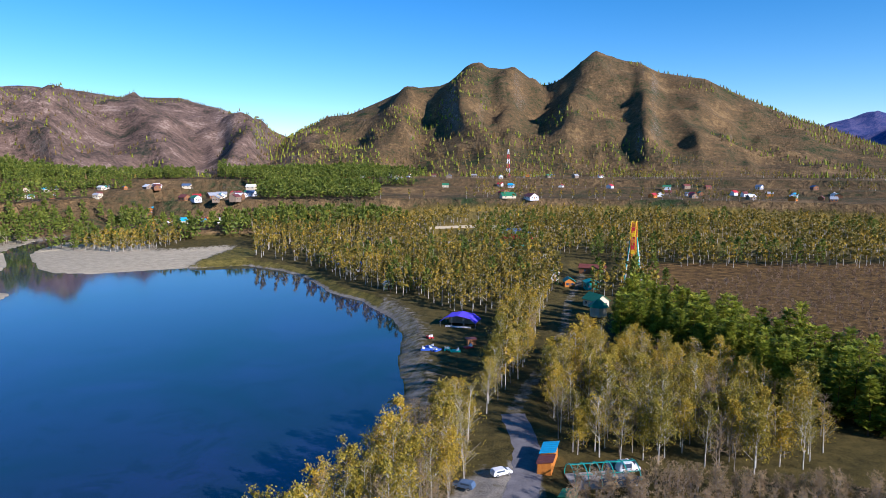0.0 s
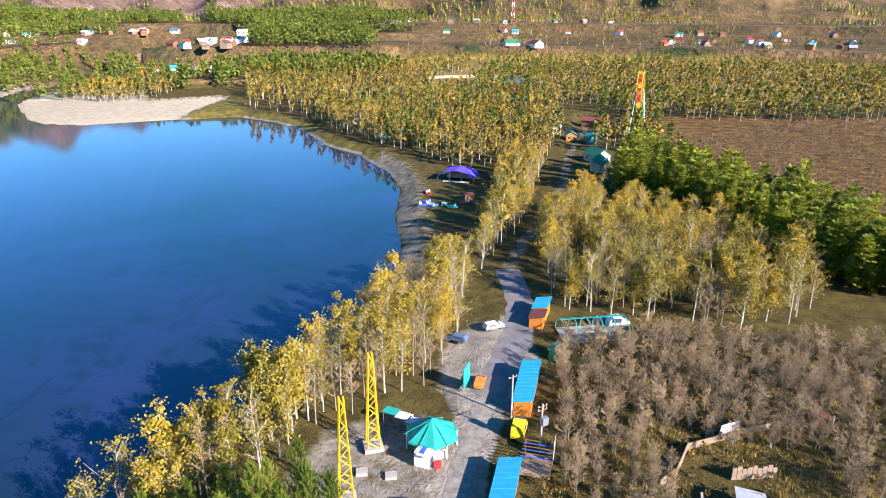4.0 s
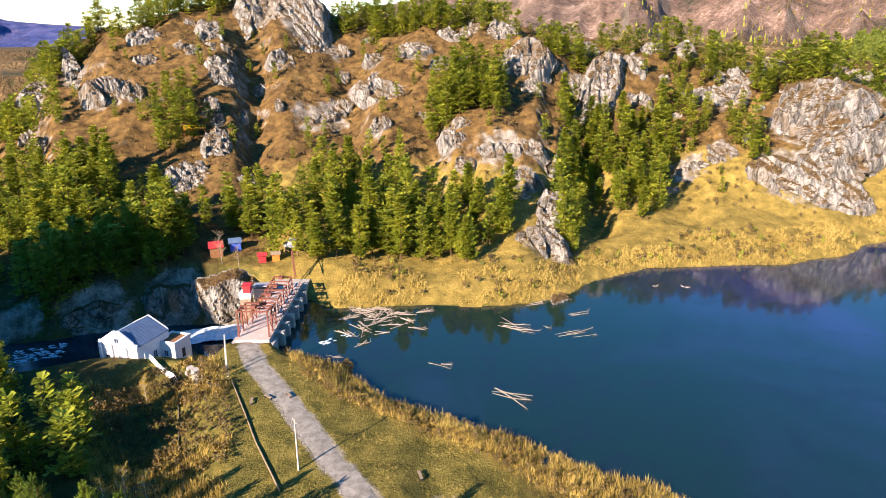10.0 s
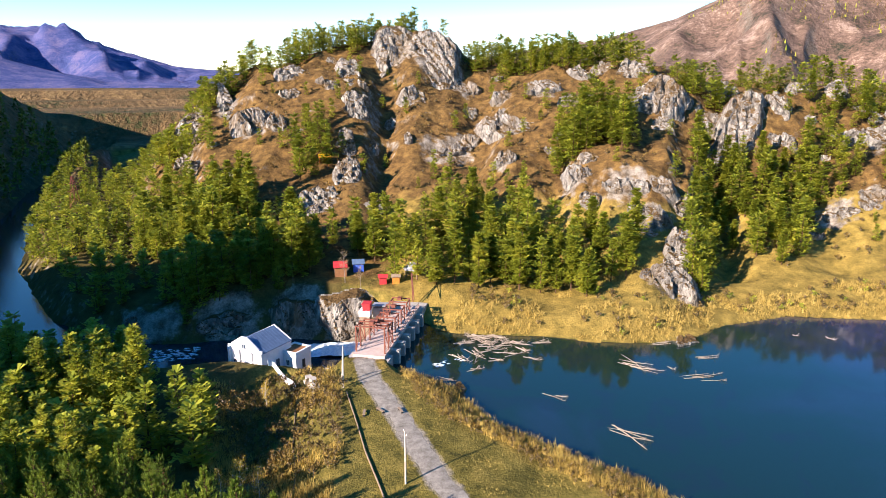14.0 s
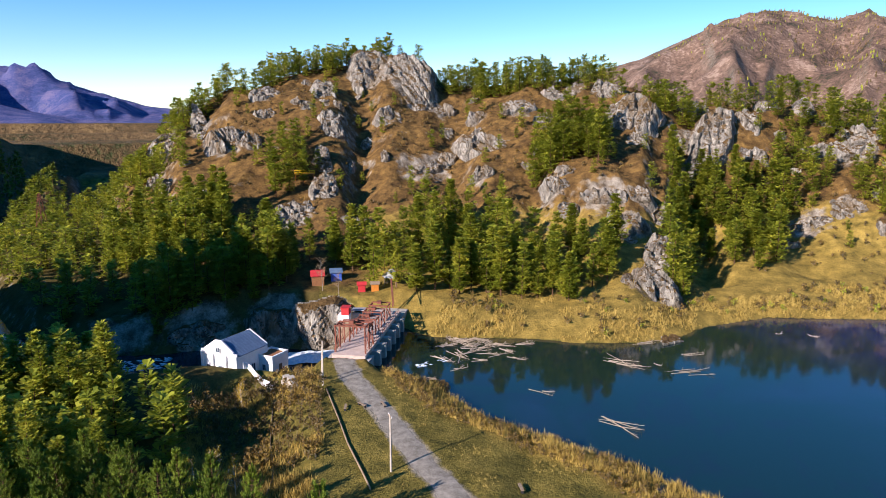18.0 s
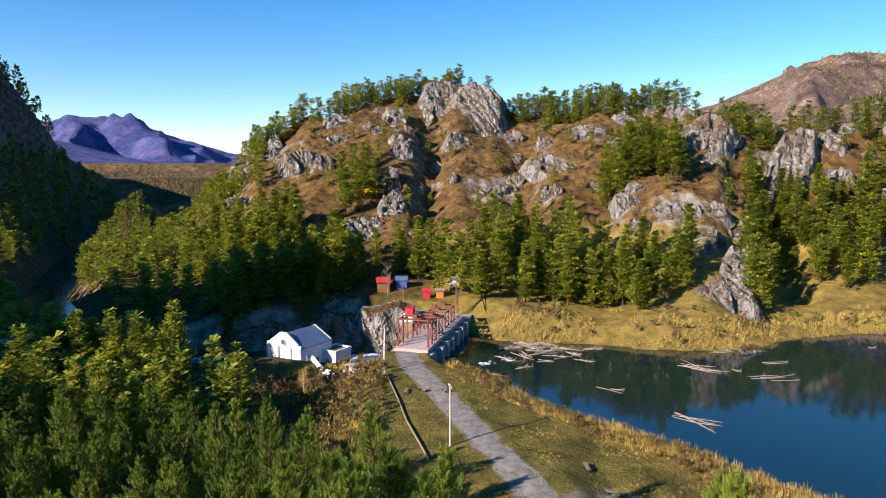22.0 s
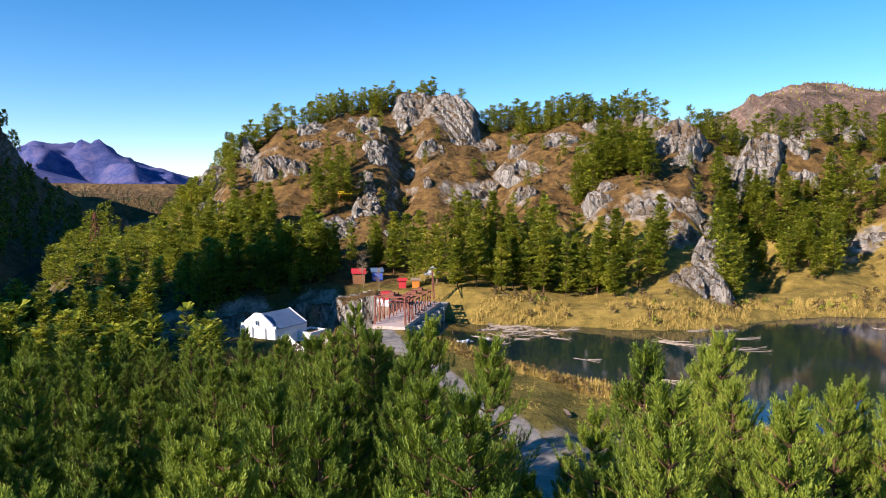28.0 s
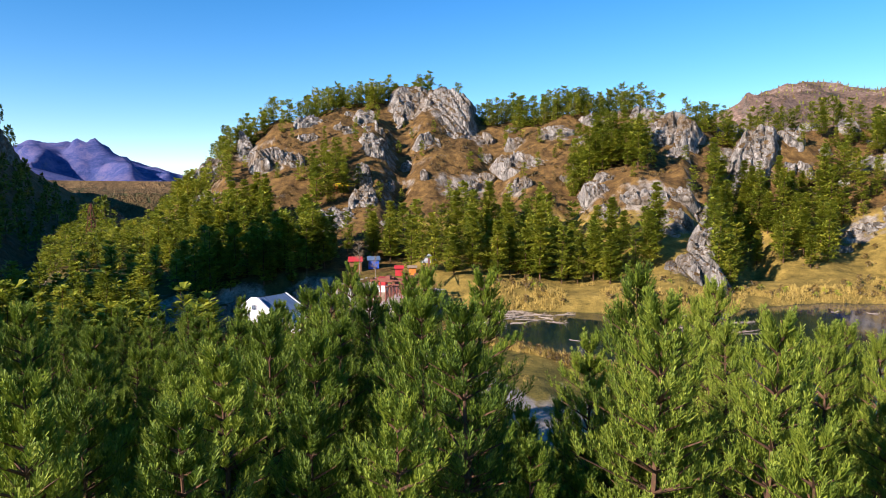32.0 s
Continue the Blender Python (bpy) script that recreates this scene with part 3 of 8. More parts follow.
def land(x, y, masks=False):
    x, y = np.asarray(x, float), np.asarray(y, float)
    r, az = np.hypot(x, y), (np.degrees(np.arctan2(-x, y)) + 90) % 360 - 90
    # hill and plain
    ai = np.clip(np.searchsorted(HILL_A, az) - 1, 0, len(HILL_A) - 2)
    fa = np.clip((az - HILL_A[ai]) / (HILL_A[ai + 1] - HILL_A[ai]), 0, 1)
    fa = fa * fa * (3 - 2 * fa)
    ri = np.clip(np.searchsorted(HILL_R, r) - 1, 0, len(HILL_R) - 2)
    rr = np.array(HILL_R, float)
    fr = np.clip((r - rr[ri]) / (rr[ri + 1] - rr[ri]), 0, 1)
    z = (HILL_Z[ai, ri] * (1 - fr) + HILL_Z[ai, ri + 1] * fr) * (1 - fa) + (HILL_Z[ai + 1, ri] * (1 - fr) + HILL_Z[ai + 1, ri + 1] * fr) * fa
    onhill = sstep(6, 18, z) * (r < 700) * sstep(36, 58, az)
    z = z + onhill * (7.0 * fbm(x / 32, y / 32, 5, 1) + 5.0 * (ridged(x / 21, y / 21, 4, 5) - 0.5))
    for (ax, ay), (bx, by), w, dep in GULLIES:
        d = seg_dist(x, y, np.array([(ax, ay), (bx, by)], float))
        z = z - dep * (1 - sstep(0, w, d))
    on = on_rock(x, y)
    z = z + on * 2.0 * (ridged(x / 6.5, y / 6.5, 4, 9) - 0.6)
    far = sstep(650, 1000, r)
    z = np.where(r > 620, z + far * 3 * fbm(x / 90, y / 90, 4, 3), z)
    near = r < 200
    z = z + np.where(near, 0.8 * fbm(x / 14, y / 14, 4, 11), 0)
    # mountains
    mount = np.full(np.shape(x), -60.0)
    for line, foot, peak, base, rough, seed, scale in (
            (SKY_RIGHT, 1150, 1900, 46, 125, 21, 360), (SKY_LEFT, 1050, 2500, 36, 150, 22, 520), (SKY_SPUR, 720, 1050, 10, 40, 23, 160),
            (SKY_FOOT, 850, 1150, 30, 25, 24, 200), (SKY_GORGE, 330, 540, -2, 24, 25, 90), (SHADE_SOUTH, 100, 180, -2, 12, 28, 90), (SKY_PURPLE, 2600, 4000, 40, 200, 29, 620), (SKY_BLUE, 2400, 4000, 40, 170, 26, 420), (SKY_BLUE2, 1700, 2400, 30, 90, 27, 500)):
        mount = np.maximum(mount, massif(x, y, r, az, line, foot, peak, base, rough, seed, scale))
    ism = sstep(-3, 3, mount - z)
    z = np.maximum(z, mount)
    # the outlet gorge below the dam
    dr = seg_dist(x, y, RIVER) + 2.5 * fbm(x / 8, y / 8, 3, 31)
    farside = (x + 0.15 * y < -158 + 6) | ((y < -95) & (x < -137 - 0.2 * (y + 95)))
    bank = np.where(farside, -8.0 + np.clip(dr - 7, 0, 99) * 1.1, -8.0 + np.clip(dr - 7, 0, 99) * 0.45)
    z = np.where(dr < 60, np.minimum(z, np.maximum(bank, -9.0)), z)
    # lake bed and beaches
    d = shore(x, y)
    z = np.where(d < 40, np.minimum(z, np.where(d > 0, 0.15 + d * 0.40, np.maximum(-2.5, d * 0.30 - 0.2))), z)
    bar = (sstep(-190, -215, x) * sstep(-440, -410, x) * sstep(235, 300, y) * sstep(560, 500, y)) * (d > 0) * sstep(95, 60, d)
    z = np.where(bar > 0.5, np.minimum(z, 0.3 + 0.035 * np.clip(d, 0, 60)), z)
    beach = sstep(22, 2, d) * (x > -60) * (y > 135) * (y < 420) * (d > 0)
    # road bed
    dd = seg_dist(x, y, ROAD)
    bed = 3.4
    z = np.where((dd < 9) & (y < 420), z + (bed - z) * (1 - sstep(4.0, 9.0, dd)) * (d > 1.5) * (x > -125.5), z)
    if not masks:
        return z
    return z, dict(on=on, ism=ism, shore=d, bar=bar, beach=beach, road=dd, river=dr, r=r, az=az, onhill=onhill)


def ground_z(x, y):
    return float(land(np.array([x]), np.array([y]))[0])


def mesh_from(name, verts, faces, mats, mat_index=None, smooth=True):
    """A mesh from arrays: faces all of one size."""
    me = bpy.data.meshes.new(name)
    verts, faces = np.asarray(verts, np.float32), np.asarray(faces, np.int32)
    k = faces.shape[1]
    me.vertices.add(len(verts))
    me.vertices.foreach_set("co", verts.ravel())
    me.loops.add(faces.size)
    me.loops.foreach_set("vertex_index", faces.ravel())
    me.polygons.add(len(faces))
    me.polygons.foreach_set("loop_start", np.arange(0, faces.size, k, dtype=np.int32))
    if mat_index is not None:
        me.polygons.foreach_set("material_index", np.asarray(mat_index, np.int32))
    me.polygons.foreach_set("use_smooth", np.full(len(faces), smooth))
    for m in mats:
        me.materials.append(m)
    me.update(calc_edges=True)
    me.validate()
    return me


def attribute(me, name, values):
    a = me.attributes.new(name, "FLOAT", "POINT")
    a.data.foreach_set("value", np.asarray(values, np.float32))


def ground_material():
    m, n, l, s = material("land")
    geo = n.new("ShaderNodeNewGeometry")
    pos = geo.outputs["Position"]

    def att(name):
        a = n.new("ShaderNodeAttribute")
        a.attribute_name = name
        return a.outputs["Fac"]

    def soft(fac, width, scale):
        """Frays a mask's edge."""
        nn = noise_node(n, l, scale, 4, 0.65, pos)
        ad = n.new("ShaderNodeMath")
        ad.operation = "ADD"
        l.new(fac, ad.inputs[0])
        l.new(nn.outputs[0], ad.inputs[1])
        mr = n.new("ShaderNodeMapRange")
        mr.inputs[1].default_value, mr.inputs[2].default_value = 1.0 - width, 1.0 + width
        l.new(ad.outputs[0], mr.inputs[0])
        return mr.outputs[0]

    big, mid, fine = noise_node(n, l, 0.03, 5, 0.6, pos), noise_node(n, l, 0.25, 5, 0.65, pos), noise_node(n, l, 2.2, 4, 0.7, pos)
    mixf = n.new("ShaderNodeMath")
    mixf.operation = "MULTIPLY_ADD"
    l.new(fine.outputs[0], mixf.inputs[0])
    mixf.inputs[1].default_value = 0.5
    l.new(mid.outputs[0], mixf.inputs[2])
    grass = ramp(n, [(0.52, (0.042, 0.042, 0.012)), (0.72, (0.125, 0.105, 0.024)), (0.98, (0.25, 0.19, 0.048))])
    l.new(mixf.outputs[0], grass.inputs[0])
    slope_g = ramp(n, [(0.55, (0.045, 0.028, 0.012)), (0.74, (0.12, 0.07, 0.025)), (0.95, (0.24, 0.145, 0.045))])
    l.new(mixf.outputs[0], slope_g.inputs[0])
    rock = ramp(n, [(0.52, (0.05, 0.04, 0.03)), (0.68, (0.14, 0.115, 0.085)), (0.84, (0.27, 0.24, 0.195)), (1.0, (0.42, 0.385, 0.33))])
    l.new(mixf.outputs[0], rock.inputs[0])
    gravel = ramp(n, [(0.5, (0.17, 0.15, 0.12)), (0.98, (0.36, 0.32, 0.26))])
    l.new(mixf.outputs[0], gravel.inputs[0])
    meadow = ramp(n, [(0.52, (0.11, 0.085, 0.022)), (0.74, (0.24, 0.17, 0.04)), (0.98, (0.40, 0.28, 0.07))])
    l.new(mixf.outputs[0], meadow.inputs[0])
    # woodland litter, its brown darkened to carry the shade under the trees
    shaded_litter = ramp(n, [(0.5, (0.035, 0.03, 0.01)), (0.98, (0.13, 0.10, 0.03))])
    l.new(mixf.outputs[0], shaded_litter.inputs[0])
    # far slopes: bare brown turf, larch and birch brown, pine green
    woods = noise_node(n, l, 0.012, 6, 0.7, pos)
    specks = noise_node(n, l, 0.13, 4, 0.75, pos)
    wmix = n.new("ShaderNodeMath")
    wmix.operation = "MULTIPLY_ADD"
    l.new(specks.outputs[0], wmix.inputs[0])
    wmix.inputs[1].default_value = 0.7
    l.new(woods.outputs[0], wmix.inputs[2])
    far = ramp(n, [(0.66, (0.04, 0.06, 0.022)), (0.80, (0.12, 0.085, 0.04)), (0.95, (0.19, 0.12, 0.055)), (1.12, (0.27, 0.175, 0.075))])
    l.new(wmix.outputs[0], far.inputs[0])
    pinky = ramp(n, [(0.64, (0.035, 0.045, 0.028)), (0.78, (0.14, 0.095, 0.07)), (0.94, (0.26, 0.17, 0.125)), (1.08, (0.40, 0.29, 0.22))])
    l.new(wmix.outputs[0], pinky.inputs[0])
    c = mix(n, l, soft(att("wood"), 0.2, 0.3), grass.outputs[0], shaded_litter.outputs[0])
    c = mix(n, l, soft(att("hill"), 0.2, 0.1), c, slope_g.outputs[0])
    c = mix(n, l, soft(att("meadow"), 0.2, 0.2), c, meadow.outputs[0])
    c = mix(n, l, soft(att("mount"), 0.2, 0.03), c, far.outputs[0])
    c = mix(n, l, soft(att("larch"), 0.25, 0.01), c, pinky.outputs[0])
    # distant mountains: the haze of distance is put into their colour as blue-violet
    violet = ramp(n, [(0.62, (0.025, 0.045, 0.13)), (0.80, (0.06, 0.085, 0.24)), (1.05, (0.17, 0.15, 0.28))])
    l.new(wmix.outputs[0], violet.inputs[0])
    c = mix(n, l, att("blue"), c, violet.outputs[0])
    # steep ground is bare rock
    sep = n.new("ShaderNodeSeparateXYZ")
    l.new(geo.outputs["Normal"], sep.inputs[0])
    st = n.new("ShaderNodeMath")
    st.operation = "SUBTRACT"
    st.inputs[0].default_value = 1.04
    l.new(sep.outputs[2], st.inputs[1])
    ad = n.new("ShaderNodeMath")
    ad.operation = "MULTIPLY_ADD"
    l.new(att("crag"), ad.inputs[0])
    ad.inputs[1].default_value = 0.34
    l.new(st.outputs[0], ad.inputs[2])
    c = mix(n, l, soft(ad.outputs[0], 0.1, 0.35), c, rock.outputs[0])
    c = mix(n, l, soft(att("gravel"), 0.15, 0.4), c, gravel.outputs[0])
    pale = ramp(n, [(0.5, (0.34, 0.285, 0.19)), (0.98, (0.56, 0.47, 0.32))])
    l.new(mixf.outputs[0], pale.inputs[0])
    c = mix(n, l, soft(att("bar"), 0.15, 0.4), c, pale.outputs[0])
    hay = n.new("ShaderNodeTexWave")
    hay.inputs["Scale"].default_value, hay.inputs["Distortion"].default_value, hay.inputs["Detail"].default_value = 0.22, 5.0, 4.0
    hmap = n.new("ShaderNodeMapping")
    hmap.inputs["Rotation"].default_value = (0, 0, -2.0)
    l.new(pos, hmap.inputs[0])
    l.new(hmap.outputs[0], hay.inputs["Vector"])
    rows = mix(n, l, hay.outputs["Fac"], (0.085, 0.066, 0.01), (0.235, 0.18, 0.022))
    c = mix(n, l, soft(att("hay"), 0.2, 0.3), c, mix(n, l, mid.outputs[0], rows, meadow.outputs[0]))
    l.new(c, s.inputs["Base Color"])
    s.inputs["Roughness"].default_value = 0.95
    s.inputs["Specular IOR Level"].default_value = 0.1
    b1 = n.new("ShaderNodeBump")
    b1.inputs["Strength"].default_value, b1.inputs["Distance"].default_value = 0.8, 0.9
    l.new(mixf.outputs[0], b1.inputs["Height"])
    mm = n.new("ShaderNodeMath")
    mm.operation = "MULTIPLY"
    l.new(specks.outputs[0], mm.inputs[0])
    l.new(att("mount"), mm.inputs[1])
    b2 = n.new("ShaderNodeBump")
    b2.inputs["Strength"].default_value, b2.inputs["Distance"].default_value = 0.9, 9.0
    l.new(mm.outputs[0], b2.inputs["Height"])
    l.new(b1.outputs[0], b2.inputs["Normal"])
    l.new(b2.outputs[0], s.inputs["Normal"])
    return m


def build_ground():
    az = np.concatenate([np.arange(-44, 58, 0.3), np.arange(58, 130, 0.16), np.arange(130, 152, 0.3), np.arange(152, 316, 3.0)])
    rings = [2.5]
    while rings[-1] < 4900:
        r = rings[-1]
        rings.append(r + (2.5 if r < 60 else 3.0 if r < 130 else 1.7 if r < 190 else 1.15 if r < 385 else 3.0 if r < 420 else r * 0.016 if r < 1300 else r * 0.02))
    rings = np.array(rings)
    R, A = np.meshgrid(rings, np.radians(az), indexing="ij")
    x, y = -R * np.sin(A), R * np.cos(A)
    z, k = land(x, y, True)
    nr, na = x.shape
    verts = np.stack([x, y, z], -1).reshape(-1, 3)
    i, j = np.meshgrid(np.arange(nr - 1), np.arange(na), indexing="ij")
    jn = (j + 1) % na
    faces = np.stack([i * na + j, (i + 1) * na + j, (i + 1) * na + jn, i * na + jn], -1).reshape(-1, 4)
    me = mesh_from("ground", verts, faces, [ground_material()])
    d, az2, r = k["shore"], k["az"], k["r"]
    clear = (vnoise(x / 70, y / 70, 90) > 0.62) * (r > 420)
    wood = ((r < 700) & (k["onhill"] < 0.5) & (d > 6)) * (1 - clear) * 0.9
    wood = wood * (1 - (az2 > 56) * (az2 < 114) * (r > 140))
    wood = np.where((x > 70) & (y > 215) & (y < 400) & (x < 400), 0.75, wood)
    meadow = sstep(120, 60, d) * (d > 0) * sstep(40, 62, az2) * sstep(114, 106, az2) * (r > 140) * sstep(30, 14, z) + sstep(420, 520, r) * (az2 < 12) * 0.65 * (1 - k["ism"])
    meadow = np.maximum(meadow, sstep(14, 4, d) * (d > 0) * (y < 40) * (x < -70) * 0.8)
    meadow = np.maximum(meadow, (az2 > 118) * (r > 600) * (1 - k["ism"]) * 0.7)
    wood = wood * (1 - sstep(4, 10, x) * sstep(70, 58, y) * (y > -30) * (x < 160))
    wood = wood * (1 - 0.8 * sstep(30, 20, k["road"]) * (y < 30))
    gravel = np.maximum.reduce([k["bar"], k["beach"] * 0.55, (0.7 - 0.25 * (y > 125)) * sstep(5.0, 3.0, k["road"] + 1.6 * (y > 125) + 1.4 * (y < 30)) * (y < 420) * (x > -126) * (d > 1),
                                sstep(3.0, 0.5, d) * (d > -6) * 0.8 * (y > 250), sstep(16, 9, np.hypot((x + 19) * 0.9, (y - 72) * 0.8)) * 0.6, sstep(12, 7, np.hypot((x + 5), (y - 104) * 0.5)) * 0.7])
    larch = k["ism"] * sstep(13, 24, az2) * (az2 < 128) * 0.9 * sstep(1080, 1250, r)
    # farthest right-hand mountain, also given the painted haze tint
    haze_purple = k["ism"] * (r > 2700) * (az2 < 10)
    hay = sstep(2.5, -2.5, y - 49.0 - 0.43 * x) * sstep(4, 8, x) * (y > -40) * (x < 200)
    yard = sstep(9, 4, np.hypot((x + 72) * 0.7, (y + 6) * 1.0)) * 0.55
    gravel = np.maximum(gravel, yard)
    # "blue" holds where the painted haze tint lies
    for name, v in (("bar", k["bar"]), ("hay", hay), ("wood", wood), ("hill", np.maximum(np.maximum(k["onhill"], 0.85 * ((x > 66) & (y > 205) & (y < 400) & (x < 400))), sstep(3, 8, z) * (az2 > 40) * (az2 < 128) * (r > 160) * (r < 700))), ("meadow", np.clip(meadow, 0, 1)), ("mount", k["ism"]), ("larch", larch), ("blue", np.maximum(haze_purple, k["ism"] * (az2 > 118) * (r > 1200))), ("crag", k["on"]), ("gravel", gravel)):
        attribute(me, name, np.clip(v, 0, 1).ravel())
    tagged(new("ground", me), "valley floor, rocky autumn hillsides and mountains round a lake", "ground", kind="structure")


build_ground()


def water_material(name, deep, shallow, waves):
    m, n, l, s = material(name)
    geo = n.new("ShaderNodeNewGeometry")
    pos = geo.outputs["Position"]
    a = noise_node(n, l, 0.016, 4, 0.6, pos, 0.6)
    w = noise_node(n, l, 0.075, 8, 0.68, pos, 1.2)
    weed = ramp(n, [(0.52, (0, 0, 0)), (0.60, (1, 1, 1))])
    l.new(w.outputs[0], weed.inputs[0])
    r = ramp(n, [(0.30, deep), (0.62, shallow)])
    # the bed shoals towards the dam
    sp = n.new("ShaderNodeSeparateXYZ")
    l.new(pos, sp.inputs[0])
    shoal = n.new("ShaderNodeMapRange")
    shoal.inputs[1].default_value, shoal.inputs[2].default_value, shoal.inputs[3].default_value, shoal.inputs[4].default_value = 70, -30, -0.06, 0.22
    l.new(sp.outputs[1], shoal.inputs[0])
    ad = n.new("ShaderNodeMath")
    l.new(a.outputs[0], ad.inputs[0])
    l.new(shoal.outputs[0], ad.inputs[1])
    l.new(ad.outputs[0], r.inputs[0])
    f = n.new("ShaderNodeMath")
    f.operation = "MULTIPLY"
    f.inputs[1].default_value = 0.6
    l.new(weed.outputs[0], f.inputs[0])
    c = mix(n, l, f.outputs[0], r.outputs[0], (0.008, 0.016, 0.025))
    l.new(c, s.inputs["Base Color"])
    s.inputs["Roughness"].default_value = 0.06
    s.inputs["IOR"].default_value = 1.42
    s.inputs["Specular IOR Level"].default_value = 0.7
    rip = noise_node(n, l, 1.6, 3, 0.6, pos)
    bump(n, l, s, rip.outputs[0], waves, 0.02)
    return m


def flat_sheet(name, outline, z, mat):
    bm = bmesh.new()
    bm.faces.new([bm.verts.new((px, py, z)) for px, py in outline])
    bmesh.ops.triangulate(bm, faces=bm.faces[:])
    me = bpy.data.meshes.new(name)
    bm.to_mesh(me)
    bm.free()
    me.materials.append(mat)
    for p in me.polygons:
        if p.normal.z < 0:
            p.flip()
    return new(name, me)


M_WATER = water_material("lake_water", (0.017, 0.027, 0.085), (0.006, 0.022, 0.02), 0.07)
M_RIVER = water_material("river_water", (0.006, 0.012, 0.022), (0.012, 0.025, 0.04), 0.9)
tagged(flat_sheet("water", [(-124, -52), (-110, -34), (-92, -2), (-70, 30), (-40, 90), (-15, 150), (-15, 200), (-20, 250), (-40, 300), (-90, 370), (-130, 420), (-180, 440), (-240, 420),
                            (-290, 440), (-330, 500), (-340, 640), (-330, 820), (-400, 820), (-425, 640), (-420, 480), (-340, 370), (-300, 290), (-275, 180), (-245, 110), (-215, 40), (-180, -10), (-160, -52)], 0.0, M_WATER),
       "still deep blue lake water reflecting the sky", "lake", kind="structure")
side = []
for i, p in enumerate(RIVER):
    q = RIVER[min(i + 1, len(RIVER) - 1)] - RIVER[max(i - 1, 0)]
    nrm = np.array((-q[1], q[0])) / np.hypot(*q)
    side.append((p + nrm * 13, p - nrm * 13))
tagged(flat_sheet("water", [tuple(a) for a, b in side] + [tuple(b) for a, b in reversed(side)], -7.2, M_RIVER), "dark fast river water below the dam", "river", kind="structure")


# ---- trees ----
rng = random.Random(7)


def weld(verts):
    """Joined points and triangles from loose corners."""
    v = np.asarray(verts, np.float32).reshape(-1, 3)
    u, idx = np.unique(np.round(v, 3), axis=0, return_inverse=True)
    return u, idx.reshape(-1, 3)


def tri_soup(verts, mats, name, mi=None):
    v, f = weld(verts)
    return mesh_from(name, v, f, mats, mi, smooth=False)


def tube(points, radii, sides=6):
    """Triangles of a bent, tapering tube."""
    out, prev = [], None
    for p, rad in zip(points, radii):
        ring = [(p[0] + rad * math.cos(2 * math.pi * k / sides), p[1] + rad * math.sin(2 * math.pi * k / sides), p[2]) for k in range(sides)]
        if prev:
            for k in range(sides):
                a, b, c, d = prev[k], prev[(k + 1) % sides], ring[(k + 1) % sides], ring[k]
                out += [a, b, c, a, c, d]
        prev = ring
    return out


def stick(a, b, r0, r1):
    """Triangles of a three-sided twig."""
    a, b = Vector(a), Vector(b)
    d = (b - a).normalized()
    u = d.orthogonal().normalized()
    w = d.cross(u)
    ra = [a + (u * math.cos(k * 2.094) + w * math.sin(k * 2.094)) * r0 for k in range(3)]
    rb = [b + (u * math.cos(k * 2.094) + w * math.sin(k * 2.094)) * r1 for k in range(3)]
    out = []
    for k in range(3):
        n = (k + 1) % 3
        out += [ra[k], ra[n], rb[n], ra[k], rb[n], rb[k]]
    return [tuple(p) for p in out]


def tuft(out, p, d, size, blades, rnd):
    """A spray of needle blades round a direction: one connected fan."""
    p, d = Vector(p), Vector(d).normalized()
    u = d.orthogonal().normalized()
    w = d.cross(u)
    turn = rnd.random() * 6.28
    for k in range(blades):
        a = turn + 6.283 * k / blades
        side = u * math.cos(a) + w * math.sin(a)
        tip = p + (d * rnd.uniform(0.55, 1.1) + side * rnd.uniform(0.35, 0.75)) * size
        if blades > 5:
            wd = d.cross(side) * size * 0.1
            out += [tuple(p), tuple(tip + wd), tuple(tip - wd)] if k % 2 else [tuple(p + wd), tuple(p - wd), tuple(tip)]
            continue
        wd = d.cross(side) * size * (0.16 if blades > 5 else 0.26)
        mid = p + (d * 0.35 + side * 0.42) * size
        out += [tuple(p), tuple(mid + wd), tuple(tip), tuple(p), tuple(tip), tuple(mid - wd)]


